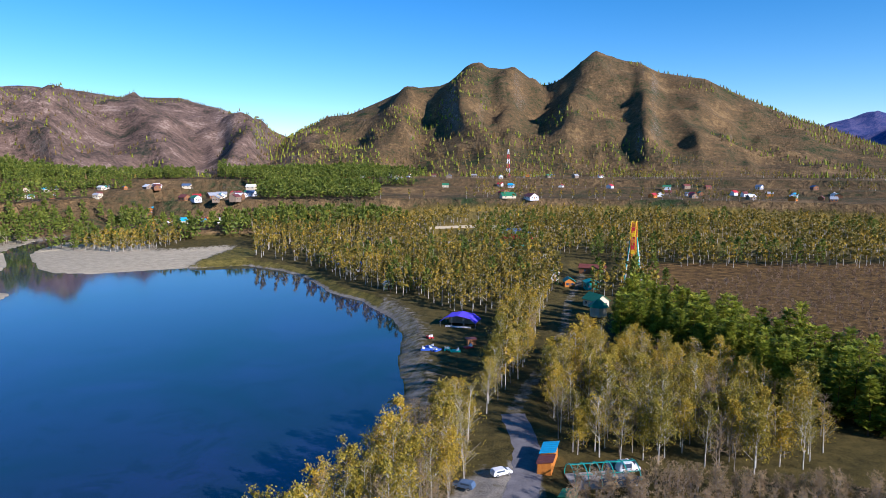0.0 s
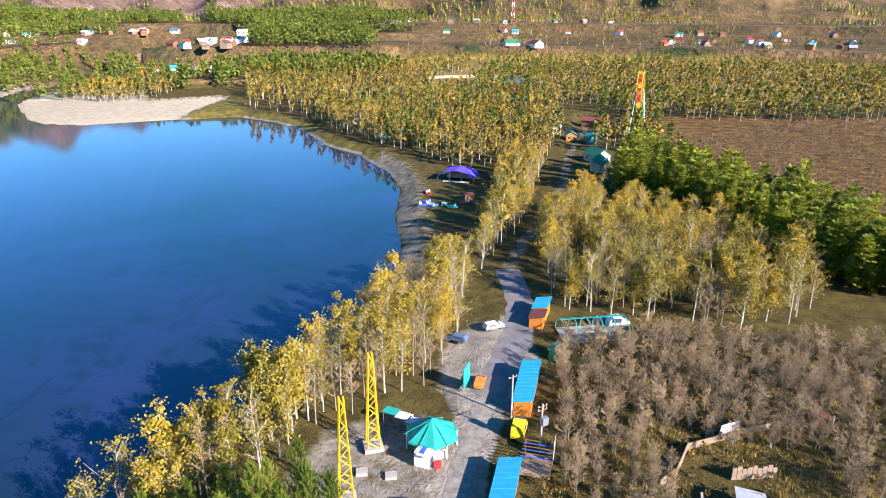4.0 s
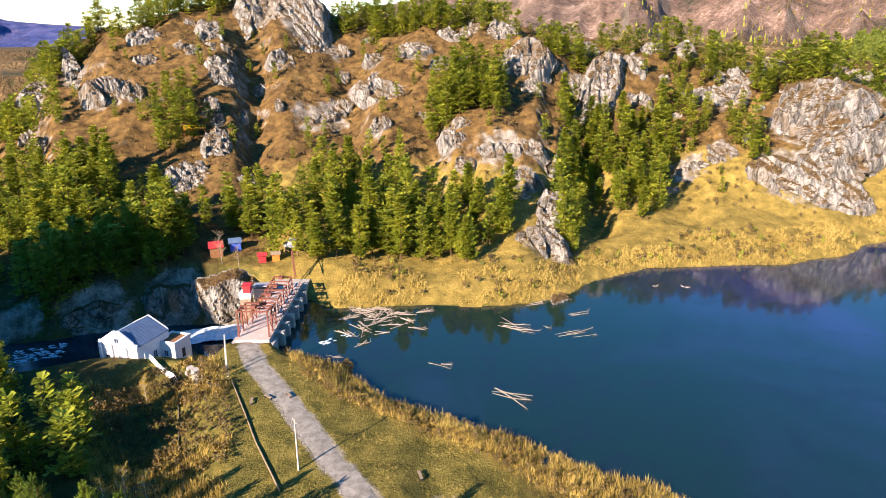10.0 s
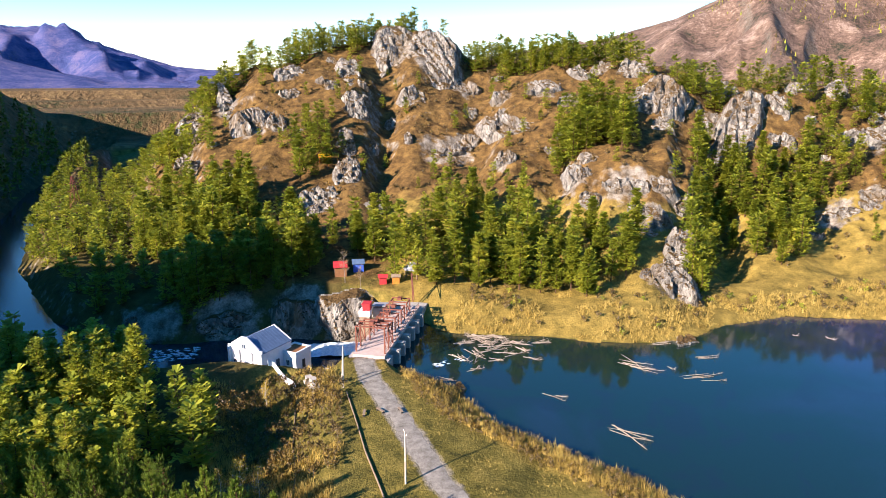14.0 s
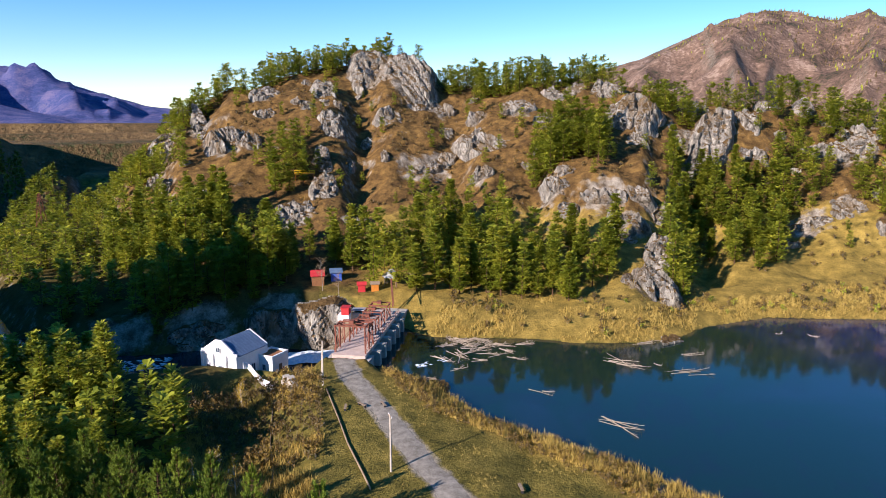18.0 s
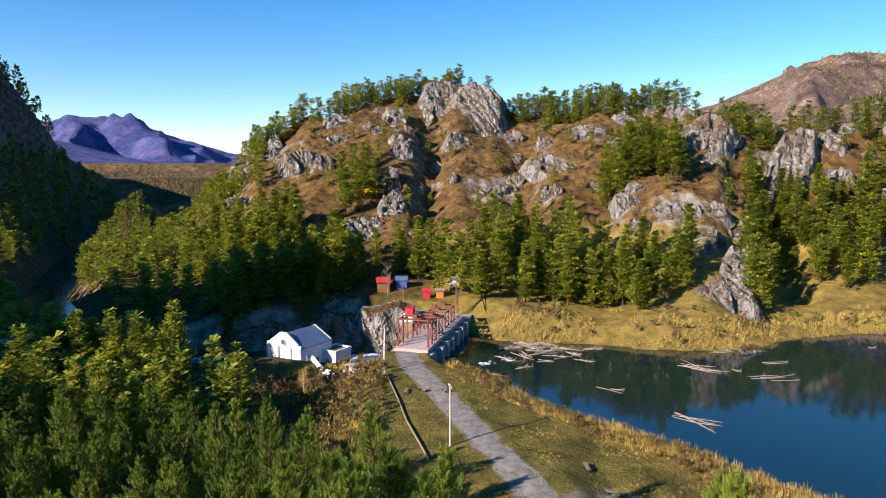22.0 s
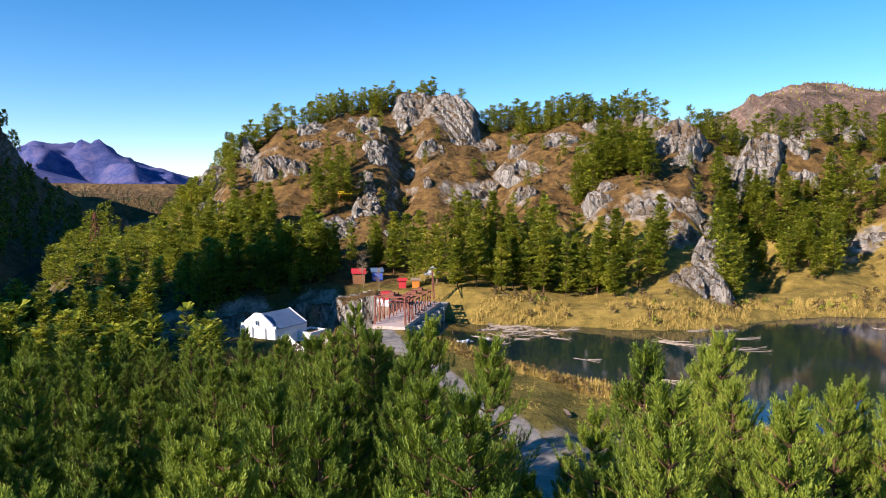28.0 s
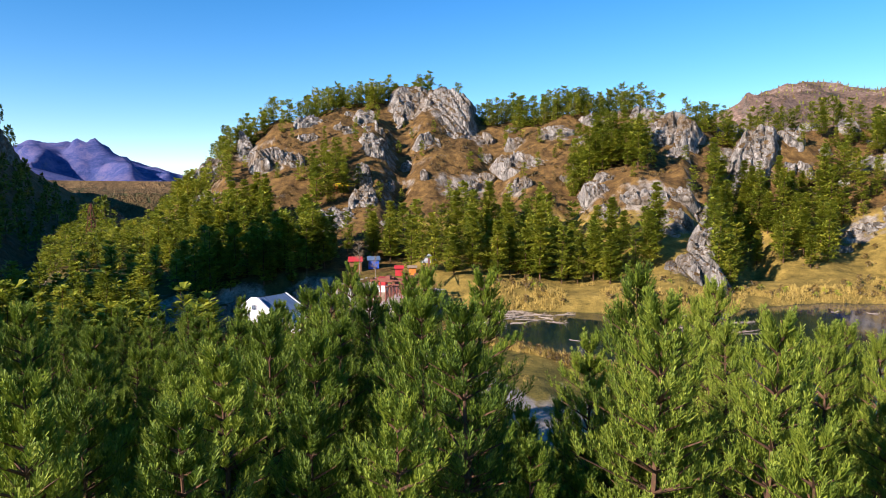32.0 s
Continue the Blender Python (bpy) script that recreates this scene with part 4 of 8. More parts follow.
def pine_meshes(seed, height, whorls, branches, tufts, blades, size, low=0.12, width=0.2):
    """A pine: conical, its branches tipped with upright shoots."""
    rnd = random.Random(seed)
    lean = (rnd.uniform(-0.3, 0.3), rnd.uniform(-0.3, 0.3))

    def axis(z):
        k = z / height
        return Vector((lean[0] * k * k * 1.5, lean[1] * k * k * 1.5, z))

    trunk = tube([axis(height * k / 5) for k in range(6)], [height * 0.012 * (1.05 - 0.19 * k) for k in range(6)], 6)
    crown, limbs = [], []
    for i in range(whorls):
        k = low + (1 - low) * (i + rnd.uniform(-0.25, 0.25)) / whorls
        z = height * k
        prof = max(0.06, (1 - k) ** 0.72) * (0.7 + 0.3 * min(1, (k - low) * 5))
        reach = height * width * 1.25 * prof * rnd.uniform(0.75, 1.15)
        nb = max(3, int(branches * (0.6 + 0.6 * prof)))
        off = rnd.random() * 6.28
        for b in range(nb):
            a = off + 6.283 * (b + rnd.uniform(-0.3, 0.3)) / nb
            ln = reach * rnd.uniform(0.6, 1.2)
            rise = 0.15 + 0.6 * k
            root = axis(z)
            dirn = Vector((math.cos(a), math.sin(a), rise))
            end = root + dirn * ln
            if tufts > 3:
                limbs += stick(root, end, height * 0.0035, 0.012)
                for q in range(tufts):
                    f = 0.3 + 0.7 * (q + 0.7) / tufts
                    side = Vector((-math.sin(a), math.cos(a), 0)) * rnd.uniform(-1, 1) * ln * 0.3 * f
                    m0 = root + dirn * ln * f + side
                    sd = Vector((math.cos(a) * 0.3 + rnd.uniform(-0.15, 0.15), math.sin(a) * 0.3 + rnd.uniform(-0.15, 0.15), 0.95)).normalized()
                    sl = rnd.uniform(0.5, 1.0)
                    for t in range(4):
                        tuft(crown, m0 + sd * sl * (0.05 + 0.27 * t), sd + Vector((0, 0, 0.2)), size * rnd.uniform(0.85, 1.15) * (1.1 - 0.16 * t), blades, rnd)
                continue
            nt = max(1, int(round(tufts * (0.4 + 0.6 * prof))))
            for t in range(nt):
                f = (t + 0.8) / nt
                jit = Vector((rnd.gauss(0, 1), rnd.gauss(0, 1), rnd.gauss(0, 0.6))) * ln * 0.14 * (0.4 + f)
                q = root + dirn * ln * f + jit
                tuft(crown, q, Vector((math.cos(a) * 0.9, math.sin(a) * 0.9, 0.34)), size * rnd.uniform(0.75, 1.2), blades, rnd)
    for t in range(4):
        tuft(crown, axis(height * (0.92 + 0.022 * t)), (0, 0, 1), size * 1.0, blades, rnd)
    return trunk + limbs, crown


def old_pine(seed, height, whorls, branches, pads, blades, size, low=0.22, width=0.17):
    """A grown pine: spreading boughs that carry flat pads of needles, round at the top."""
    rnd = random.Random(seed)
    trunk = tube([Vector((rnd.uniform(-0.1, 0.1) * k, rnd.uniform(-0.1, 0.1) * k, height * 0.97 * k / 5)) for k in range(6)], [height * 0.013 * (1.05 - 0.18 * k) for k in range(6)], 5)
    crown = []
    for i in range(whorls):
        k = low + (1 - low) * (i + rnd.uniform(-0.3, 0.3)) / whorls
        prof = max(0.1, (1 - k) ** 0.62) * (0.55 + 0.45 * min(1, (k - low) * 4 + 0.1))
        for b in range(max(3, int(branches * (0.55 + 0.55 * prof)))):
            a = rnd.random() * 6.283
            ln = height * width * 1.45 * prof * rnd.uniform(0.55, 1.15)
            root, d = Vector((0, 0, height * k)), Vector((math.cos(a), math.sin(a), rnd.uniform(-0.05, 0.3) + 0.5 * k * k))
            for q in range(pads):
                p = root + d * ln * (0.12 + 0.93 * (q + rnd.random()) / pads) + Vector((rnd.gauss(0, 1), rnd.gauss(0, 1), rnd.gauss(0, 0.5))) * ln * 0.12
                for t in range(blades):
                    e = a + rnd.uniform(-2.4, 2.4)
                    v = Vector((math.cos(e), math.sin(e), rnd.uniform(-0.15, 0.75))) * size * rnd.uniform(0.6, 1.15)
                    w = Vector((-v.y, v.x, rnd.uniform(-0.3, 0.3) * size)) * 0.25
                    crown += [tuple(p), tuple(p + v + w), tuple(p + v - w)]
    return trunk, crown


def leaf_meshes(seed, height, limbs, leaves, leaf, spread, bare=False, stems=1, low=0.3):
    """A birch, aspen or shrub: stems, limbs, twigs and separate leaves."""
    rnd = random.Random(seed)
    wood, crown = [], []
    for s in range(stems):
        base = Vector((rnd.uniform(-1, 1), rnd.uniform(-1, 1), 0)) * (0.35 * (stems > 1) * height * 0.15)
        lean = Vector((rnd.uniform(-1, 1), rnd.uniform(-1, 1), 0)) * height * (0.05 if stems == 1 else 0.16)
        pts = [base + lean * (k / 5) ** 1.4 + Vector((0, 0, height * 0.95 * k / 5)) for k in range(6)]
        r0 = height * (0.011 if stems == 1 else 0.006)
        wood += tube(pts, [r0 * (1.08 - 0.2 * k) for k in range(6)], 5)
        for i in range(limbs):
            k = low + (0.97 - low) * (i + rnd.random()) / limbs
            root = base + lean * k ** 1.4 + Vector((0, 0, height * 0.95 * k))
            a = rnd.random() * 6.283
            ln = height * spread * (1.15 - k * 0.75) * rnd.uniform(0.6, 1.2)
            end = root + Vector((math.cos(a), math.sin(a), rnd.uniform(0.6, 1.3))) * ln
            wood += stick(root, end, height * 0.0035, 0.015)
            ends = []
            for t in range(4 if bare else 2):
                m0 = root.lerp(end, rnd.uniform(0.35, 0.95))
                e2 = m0 + Vector((rnd.gauss(0, 0.5), rnd.gauss(0, 0.5), rnd.uniform(0.2, 0.9))) * ln * 0.55
                ends.append(e2)
                (crown if bare else wood).extend(stick(m0, e2, 0.03 if not bare else 0.035, 0.01))
                if bare:
                    for q in range(3):
                        m1 = m0.lerp(e2, rnd.uniform(0.2, 0.9))
                        crown.extend(stick(m1, m1 + Vector((rnd.gauss(0, 0.5), rnd.gauss(0, 0.5), rnd.uniform(0.1, 0.8))) * ln * 0.4, 0.025, 0.008))
            for q in range(int(leaves / limbs / stems)):
                c = (root.lerp(end, rnd.uniform(0.3, 1.05)) if rnd.random() < 0.5 else rnd.choice(ends)) + Vector((rnd.gauss(0, 1), rnd.gauss(0, 1), rnd.gauss(-0.2, 0.8))) * ln * 0.24
                n1 = Vector((rnd.gauss(0, 1), rnd.gauss(0, 1), rnd.gauss(0, 1))).normalized()
                u = n1.orthogonal().normalized() * leaf * rnd.uniform(0.6, 1.2)
                v = n1.cross(u)
                crown += [tuple(c - u), tuple(c + v * 0.7), tuple(c + u), tuple(c - u), tuple(c + u), tuple(c - v * 0.7)]
    return wood, crown


def region(poly, count, seed, gap, keep=None):
    """Scattered places inside an outline, no nearer to each other than gap."""
    rnd = np.random.RandomState(seed)
    pts = np.array(poly, float)
    (x0, y0), (x1, y1) = pts.min(0), pts.max(0)
    cx, cy = rnd.uniform(x0, x1, count * 12), rnd.uniform(y0, y1, count * 12)
    ok = inside(cx, cy, pts)
    cells, out = {}, []
    for x, y in zip(cx[ok].tolist(), cy[ok].tolist()):
        if len(out) >= count:
            break
        key = (int(x // gap), int(y // gap))
        if any((px - x) ** 2 + (py - y) ** 2 < gap * gap for i in (-1, 0, 1) for j in (-1, 0, 1) for px, py in cells.get((key[0] + i, key[1] + j), ())):
            continue
        cells.setdefault(key, []).append((x, y))
        out.append((x, y))
    if not out:
        return []
    xy = np.array(out)
    z, k = land(xy[:, 0], xy[:, 1], True)
    ok = (k["shore"] > (2.5 if gap > 1.2 else 0.3)) & (k["road"] > 4.2) & (k["river"] > 9)
    if keep is not None:
        ok &= keep(xy[:, 0], xy[:, 1], z, k)
    return [(float(a), float(b), float(c)) for (a, b), c in zip(xy[ok], z[ok])]


def wedge(a0, a1, r0, r1):
    """The outline of a stretch of land between two bearings and two distances."""
    n = max(2, int(abs(a1 - a0) / 6) + 2)
    arc = [a0 + (a1 - a0) * k / n for k in range(n + 1)]
    return [(-r0 * math.sin(radians(a)), r0 * math.cos(radians(a))) for a in arc] + [(-r1 * math.sin(radians(a)), r1 * math.cos(radians(a))) for a in reversed(arc)]


def tree_kind(name, wood, crown, wood_mat, crown_mat, crown_name="crown"):
    """One tree as a thing: the trunk, with its crown under it."""
    t_me = tri_soup(wood, [wood_mat], name + "_trunk")
    c_me = tri_soup(crown, [crown_mat], name + "_crown")
    return t_me, c_me


def plant(name, kind, at, scale, label, category, group):
    t_me, c_me = kind
    e = new(name)
    e.matrix_world = pose(at[0], at[1], at[2] - 0.15, 0, 0, rng.uniform(0, 360)) @ Matrix.Diagonal((scale, scale, scale * rng.uniform(0.93, 1.07), 1))
    for nm, me in (("trunk", t_me), ("crown", c_me)):
        p = new(nm, me)
        p.parent = e
    return tagged(e, label, category, group)


def stand(name, kinds, places, scales, label, category, mats, kind="stuff"):
    """Many small trees joined into one mesh: too many to count."""
    if not places:
        return None
    vs, fs, mi, base = [], [], [], 0
    rnd = np.random.RandomState(len(places) + 3)
    arr = [[weld(q) if len(q) else (np.zeros((0, 3)), np.zeros((0, 3), int)) for q in k] for k in kinds]
    for i, (x, y, z) in enumerate(places):
        a, s = rnd.uniform(0, 6.283), rnd.uniform(*scales)
        rot = np.array([[math.cos(a), -math.sin(a), 0], [math.sin(a), math.cos(a), 0], [0, 0, rnd.uniform(0.9, 1.12)]], np.float32) * s
        for m, (pv, pf) in enumerate(arr[rnd.randint(len(arr))]):
            if len(pf):
                vs.append(pv @ rot.T + np.array((x, y, z - 0.2), np.float32))
                fs.append(pf + base)
                mi.append(np.full(len(pf), m))
                base += len(pv)
    me = mesh_from(name, np.concatenate(vs), np.concatenate(fs), mats, np.concatenate(mi), smooth=False)
    return tagged(new(name, me), label, category, kind=kind)


PINE_NEAR = [tree_kind("pine", *pine_meshes(s, h, 25, 7, 6, 8, 0.31, width=0.19), M_PINEBARK, M_PINE) for s, h in ((1, 18), (2, 17.4), (3, 18.6), (4, 17))]
PINE_PALE = [tree_kind("pine_pale", *pine_meshes(s, h, 25, 7, 6, 8, 0.31, width=0.2), M_PINEBARK, M_PINE_PALE) for s, h in ((7, 18), (8, 17.2))]
PINE_BACK = [tree_kind("pine_back", *pine_meshes(s, h, 22, 8, 4, 6, 0.42, low=0.12, width=0.19), M_PINEBARK, M_PINE) for s, h in ((5, 18), (6, 17))]
PINE_MIDS = [old_pine(s, h, 15, 6, 3, 6, 1.2, low=lo * 0.7, width=0.18) for s, h, lo in ((14, 17, 0.1), (15, 16, 0.22), (16, 18, 0.14))]
PINE_FINE = [old_pine(s, h, 18, 7, 4, 7, 0.85, low=lo * 0.7, width=0.19) for s, h, lo in ((14, 17, 0.1), (15, 16, 0.22), (16, 18, 0.14))]
PINE_MID = [tree_kind("pine_mid", *old_pine(s, h, 19, 8, 4, 9, 0.9, low=lo * 0.7, width=w), M_PINEBARK, M_PINE_FAR) for s, h, lo, w in ((11, 17, 0.16, 0.17), (12, 16, 0.26, 0.19), (13, 18, 0.2, 0.15), (17, 16.5, 0.32, 0.18), (18, 15.5, 0.12, 0.2))]
PINE_FAR = [old_pine(s, 15, 10, 4, 3, 4, 1.9, low=0.08, width=0.19) for s in (21, 22, 23)]
PINE_TINY = [pine_meshes(s, 15, 4, 3, 1, 3, 3.6, low=0.25, width=0.16) for s in (31, 32)]
BIRCH = [tree_kind("birch", *leaf_meshes(s, h, 26, 2000, 0.22, 0.23, low=0.2), M_BIRCHBARK, M_BIRCH) for s, h in ((41, 14), (42, 12), (43, 15))]
BIRCH_THIN = [tree_kind("birch_thin", *leaf_meshes(s, h, 24, 700, 0.19, 0.22, low=0.25), M_BIRCHBARK, M_BIRCH) for s, h in ((44, 14), (45, 13))]
BARE = [tree_kind("bare_tree", *leaf_meshes(s, h, 26, 60, 0.12, 0.22, bare=True), M_GREYBARK, M_TWIG) for s, h in ((51, 13), (52, 11))]
SHRUB = [tree_kind("bare_shrub", *leaf_meshes(s, 6, 9, 120, 0.11, 0.26, bare=True, stems=5, low=0.15), M_GREYBARK, M_TWIG) for s in (61, 62, 63)]
BIRCH_FAR = [leaf_meshes(s, 12, 8, 160, 0.5, 0.19, low=0.22) for s in (71, 72, 73)]
BIRCH_TINY = [leaf_meshes(s, 12, 5, 60, 0.85, 0.17, low=0.2) for s in (74, 75, 76)]
SHRUB_FAR = [leaf_meshes(s, 5, 4, 60, 0.34, 0.32, bare=True, stems=1, low=0.2) for s in (81, 82)]


def some(places, n):
    """The first n of some places, and the rest."""
    return places[:n], places[n:]


# the pine groves under the camera's way down
def grove_a(x, y, z, k):
    return (k["r"] > 19.5) & (k["r"] < np.interp(k["az"], [104, 107, 111, 116, 121, 125, 133, 142], [30, 44, 54, 58, 72, 84, 96, 106])) & (k["az"] > 101 + 80 / k["r"])


def grove_b(x, y, z, k):
    return (k["r"] > 19.5) & (k["r"] < np.interp(k["az"], [18, 40, 60, 66, 73, 84, 90, 97], [64, 70, 70, 60, 58, 54, 45, 42])) & (x < -21) & (k["az"] < 97 - 30 / k["r"])


near = region(wedge(96, 152, 18, 108), 620, 1, 3.5, grove_a) + region(wedge(14, 100, 18, 76), 600, 2, 3.0, grove_b)
near.sort(key=lambda q: math.hypot(q[0] + 10, q[1] + 2))
for i, p in enumerate(near):
    far = math.hypot(p[0], p[1])
    tall = (1.16 if far < 34 else 1.06 if far < 50 else 0.9 if far < 64 else 0.78) * rng.uniform(0.84, 1.05)
    if p[1] > 0.1 * p[0] + 1.5 and i < 240:
        plant("pine_tree", rng.choice(PINE_PALE), p, tall, "light green pine with soft upright tufts by the lake", "pine tree", "pines in the grove by the lake")
    elif i < 240:
        plant("pine_tree", rng.choice(PINE_NEAR), p, tall, "young green pine with upright needle tufts in a dense grove", "pine tree", "pines in the grove by the road")
    else:
        plant("pine_tree", rng.choice(PINE_BACK), p, tall, "young dark pine at the back of the grove", "pine tree", "pines at the back of the grove")
for x, y, sc in ((-25, -3.6, 0.78), (-23, -5.0, 0.84), (-28, -5.6, 0.76), (-31, -4.2, 0.74), (-27, -2.0, 0.9), (-21.5, -3.0, 0.8), (-33, -6.6, 0.7), (-37, -5.0, 0.66), (-29.5, -0.6, 0.98)):
    plant("pine_tree", PINE_NEAR[int(-x) % 4], (x, y, ground_z(x, y)), sc, "short young pine at the edge of the grove", "pine tree", "pines in the grove by the road")
# pines at the foot of the rocky hill, in its gullies and on its crest
foot = region(wedge(86, 130, 166, 290), 700, 3, 4.4, lambda x, y, z, k: (k["on"] < 0.35) & (vnoise(x / 13, y / 13, 76) > 0.36) & (k["r"] < 26 * (vnoise(x / 12, y / 12, 36) - 0.5) + np.interp(k["az"], [86, 95, 100, 106, 110, 113, 119, 122, 130], [206, 216, 232, 244, 240, 226, 226, 262, 290])) & (z > 2.5) & ~((x > -171) & (y > -72) & (y < -34)) & ~((x > -176) & (y > -36)) & ~((x > -184) & (y > -86) & (y < -62)) & ~((k["az"] > 82) & (k["az"] < 88.2) & (k["r"] > 174)) & ~((k["az"] > 83) & (k["az"] < 94.8) & (k["r"] > 198 + 1.2 * (k["az"] - 83))))
def past_crest(k):
    """Metres beyond the crest of the rocky hill."""
    return k["r"] - np.interp(k["az"], [64, 72, 76, 80, 87, 90, 96, 100, 104, 110, 116, 120, 124, 128], [322, 318, 326, 318, 324, 340, 348, 362, 374, 378, 366, 356, 342, 330])


crest = region(wedge(62, 128, 310, 415), 1500, 4, 3.4, lambda x, y, z, k: (k["on"] < 0.3) & (past_crest(k) > -5) & (past_crest(k) < 30) & (vnoise(x / 14, y / 14, 78) > np.where((k["az"] < 89) | (k["az"] > 117), 0.46, 0.2)) & ~((k["az"] > 103.5) & (k["az"] < 111) & (past_crest(k) < 6)))
gully = region(wedge(76, 84.5, 226, 285), 56, 5, 5.2, lambda x, y, z, k: (k["on"] < 0.4) & (z > 4) & (vnoise(x / 12, y / 12, 77) > 0.3)) + region(wedge(68, 77, 268, 330), 50, 56, 5.0, lambda x, y, z, k: (k["on"] < 0.3) & (vnoise(x / 16, y / 16, 77) > 0.52)) + region(wedge(89.5, 95.5, 252, 286), 60, 57, 3.6, lambda x, y, z, k: k["on"] < 0.5) + region(wedge(82.6, 84.4, 192, 232), 14, 59, 4.5) + region(wedge(114.5, 117.5, 262, 300), 14, 60, 4.0)
dots = region(wedge(62, 127, 235, 352), 150, 6, 6, lambda x, y, z, k: (k["on"] < 0.5) & (z > 8) & ~((k["az"] > 113) & (k["az"] < 117) & (k["r"] < 275)))
foot += region(wedge(107, 129, 168, 200), 90, 58, 3.8, lambda x, y, z, k: (z > 0.5) & (k["river"] > 11) & (k["on"] < 0.6) & ~((x > -184) & (y > -86)))
hillpines, more = some(foot, 70)
for p in hillpines:
    plant("pine_tree", rng.choice(PINE_MID), p, rng.choice((0.55, 0.75, 0.85, 0.95, 1.05)) * rng.uniform(0.9, 1.12), "dark green pine on the slope above the far shore", "pine tree", "pines below the rocky hill")
for p in gully[:30]:
    plant("pine_tree", rng.choice(PINE_MID), p, rng.uniform(0.6, 0.95), "dark green pine in a gully of the rocky hill", "pine tree", "pines in the gullies")
stand("pine_wood", PINE_FAR, crest, (0.65, 1.0), "dark green pines along the crest of the rocky hill", "pine wood", [M_PINEBARK, M_PINE_FAR])
stand("pine_wood", PINE_MIDS, more + gully[30:], (0.5, 1.12), "dark green pines below the rocky hill", "pine wood", [M_PINEBARK, M_PINE_FAR])
stand("pine_wood", PINE_FAR, dots, (0.25, 0.65), "small scattered pines among the rocks of the hill", "pine wood", [M_PINEBARK, M_PINE_FAR])
wood_b = region(wedge(40, 66, 290, 640), 2300, 7, 4.8, lambda x, y, z, k: (k["on"] < 0.4) & (z > 1.6) & (k["az"] < 56 + 9 * vnoise(k["r"] / 30, x * 0, 34) + 0.012 * (k["r"] - 290)))
PINE_SMALL = [pine_meshes(s, 15, 8, 4, 1, 3, 2.0, low=0.2, width=0.18) for s in (24, 25, 26)]
stand("pine_wood", PINE_SMALL, wood_b, (0.5, 0.85), "dense green pine forest on the slope behind the white cliff", "pine wood", [M_PINEBARK, M_PINE_DIST])
gorge = region(wedge(124, 146, 170, 420), 420, 8, 5.5, lambda x, y, z, k: z > -3) + region(wedge(126, 152, 106, 170), 260, 81, 4.6, lambda x, y, z, k: (z > -6) & ((k["az"] > 131) | (k["r"] < 120)))
stand("pine_wood", PINE_FAR, gorge, (0.5, 0.85), "dark pines on the banks of the gorge", "pine wood", [M_PINEBARK, M_PINE_FAR])
bankside = region(wedge(131, 150, 98, 150), 170, 82, 4.0, lambda x, y, z, k: (z > -6.5) & ((x < -88) | (x > -78)))
stand("pine_wood", PINE_FINE, bankside, (0.6, 0.95), "tall dark pines on the near bank of the gorge", "pine wood", [M_PINEBARK, M_PINE_FAR])
darkhill = region(wedge(133, 150, 420, 640), 300, 9, 8)
stand("pine_wood", PINE_TINY, darkhill, (0.6, 0.9), "pines on the shaded hill beyond the gorge", "pine wood", [M_PINEBARK, M_PINE_DIST])
VILLAGE = np.array([(-232, 580), (-316, 546), (-410, 700), (-490, 830), (-400, 880), (-310, 830)], float)
# foothill pine forest and valley woods
foothill = region(wedge(5, 24, 560, 1200), 2200, 10, 8, lambda x, y, z, k: ~inside(x, y, VILLAGE) & ((k["ism"] > 0.3) | (vnoise(x / 60, y / 60, 13) > 0.6)) & (k["az"] > 6 + 9 * vnoise(k["r"] / 40, x * 0, 33)))
stand("pine_wood", PINE_TINY, foothill, (0.8, 1.1), "dark green pine forest on the foothills", "pine wood", [M_PINEBARK, M_PINE_DIST])
valley = region(wedge(24, 46, 560, 1100), 900, 11, 8, lambda x, y, z, k: (vnoise(x / 70, y / 70, 14) > 0.48) & ~inside(x, y, VILLAGE))
stand("pine_wood", PINE_TINY, valley, (0.7, 1.0), "pines along the valley floor upstream", "pine wood", [M_PINEBARK, M_PINE_DIST])
spur = region(wedge(26, 64, 640, 1060), 1700, 61, 9, lambda x, y, z, k: ~inside(x, y, VILLAGE) & (vnoise(x / 90, y / 90, 62) > 0.4))
stand("pine_wood", PINE_TINY, spur, (0.7, 1.1), "green pines on the low spur upstream", "pine wood", [M_PINEBARK, M_PINE_DIST])
# birches along the near shore and street
SHORE_BIRCH = [(-42, 84), (-36, 76), (-29, 84), (-20, 90), (-14, 98), (-11, 116), (-12, 140), (-20, 142), (-25, 125), (-30, 108), (-36, 94)]
b1 = region(SHORE_BIRCH, 125, 12, 2.7)
STREET = [(8, 122), (62, 124), (68, 146), (56, 178), (34, 204), (8, 195)]
b2 = region(STREET, 190, 13, 2.9, lambda x, y, z, k: ~((x < 30) & (y < 126)))
WEST = [(-14, 158), (-6, 160), (4, 200), (10, 260), (22, 330), (10, 380), (-110, 400), (-100, 350), (-70, 318), (-40, 270), (-24, 240), (-6, 205)]
b3 = region(WEST, 420, 14, 4.4, lambda x, y, z, k: (k["shore"] > 10) & ~((y < 262) & (x < -4)) & ~((y < 300) & (k["shore"] < 22)))
b2 += region([(-10, 150), (-3, 150), (3, 200), (10, 250), (-3, 256), (-6, 204)], 66, 131, 3.0)
b1 += region([(-54, 58), (-46, 74), (-40, 90), (-30, 88), (-34, 70), (-44, 52)], 46, 121, 2.6)
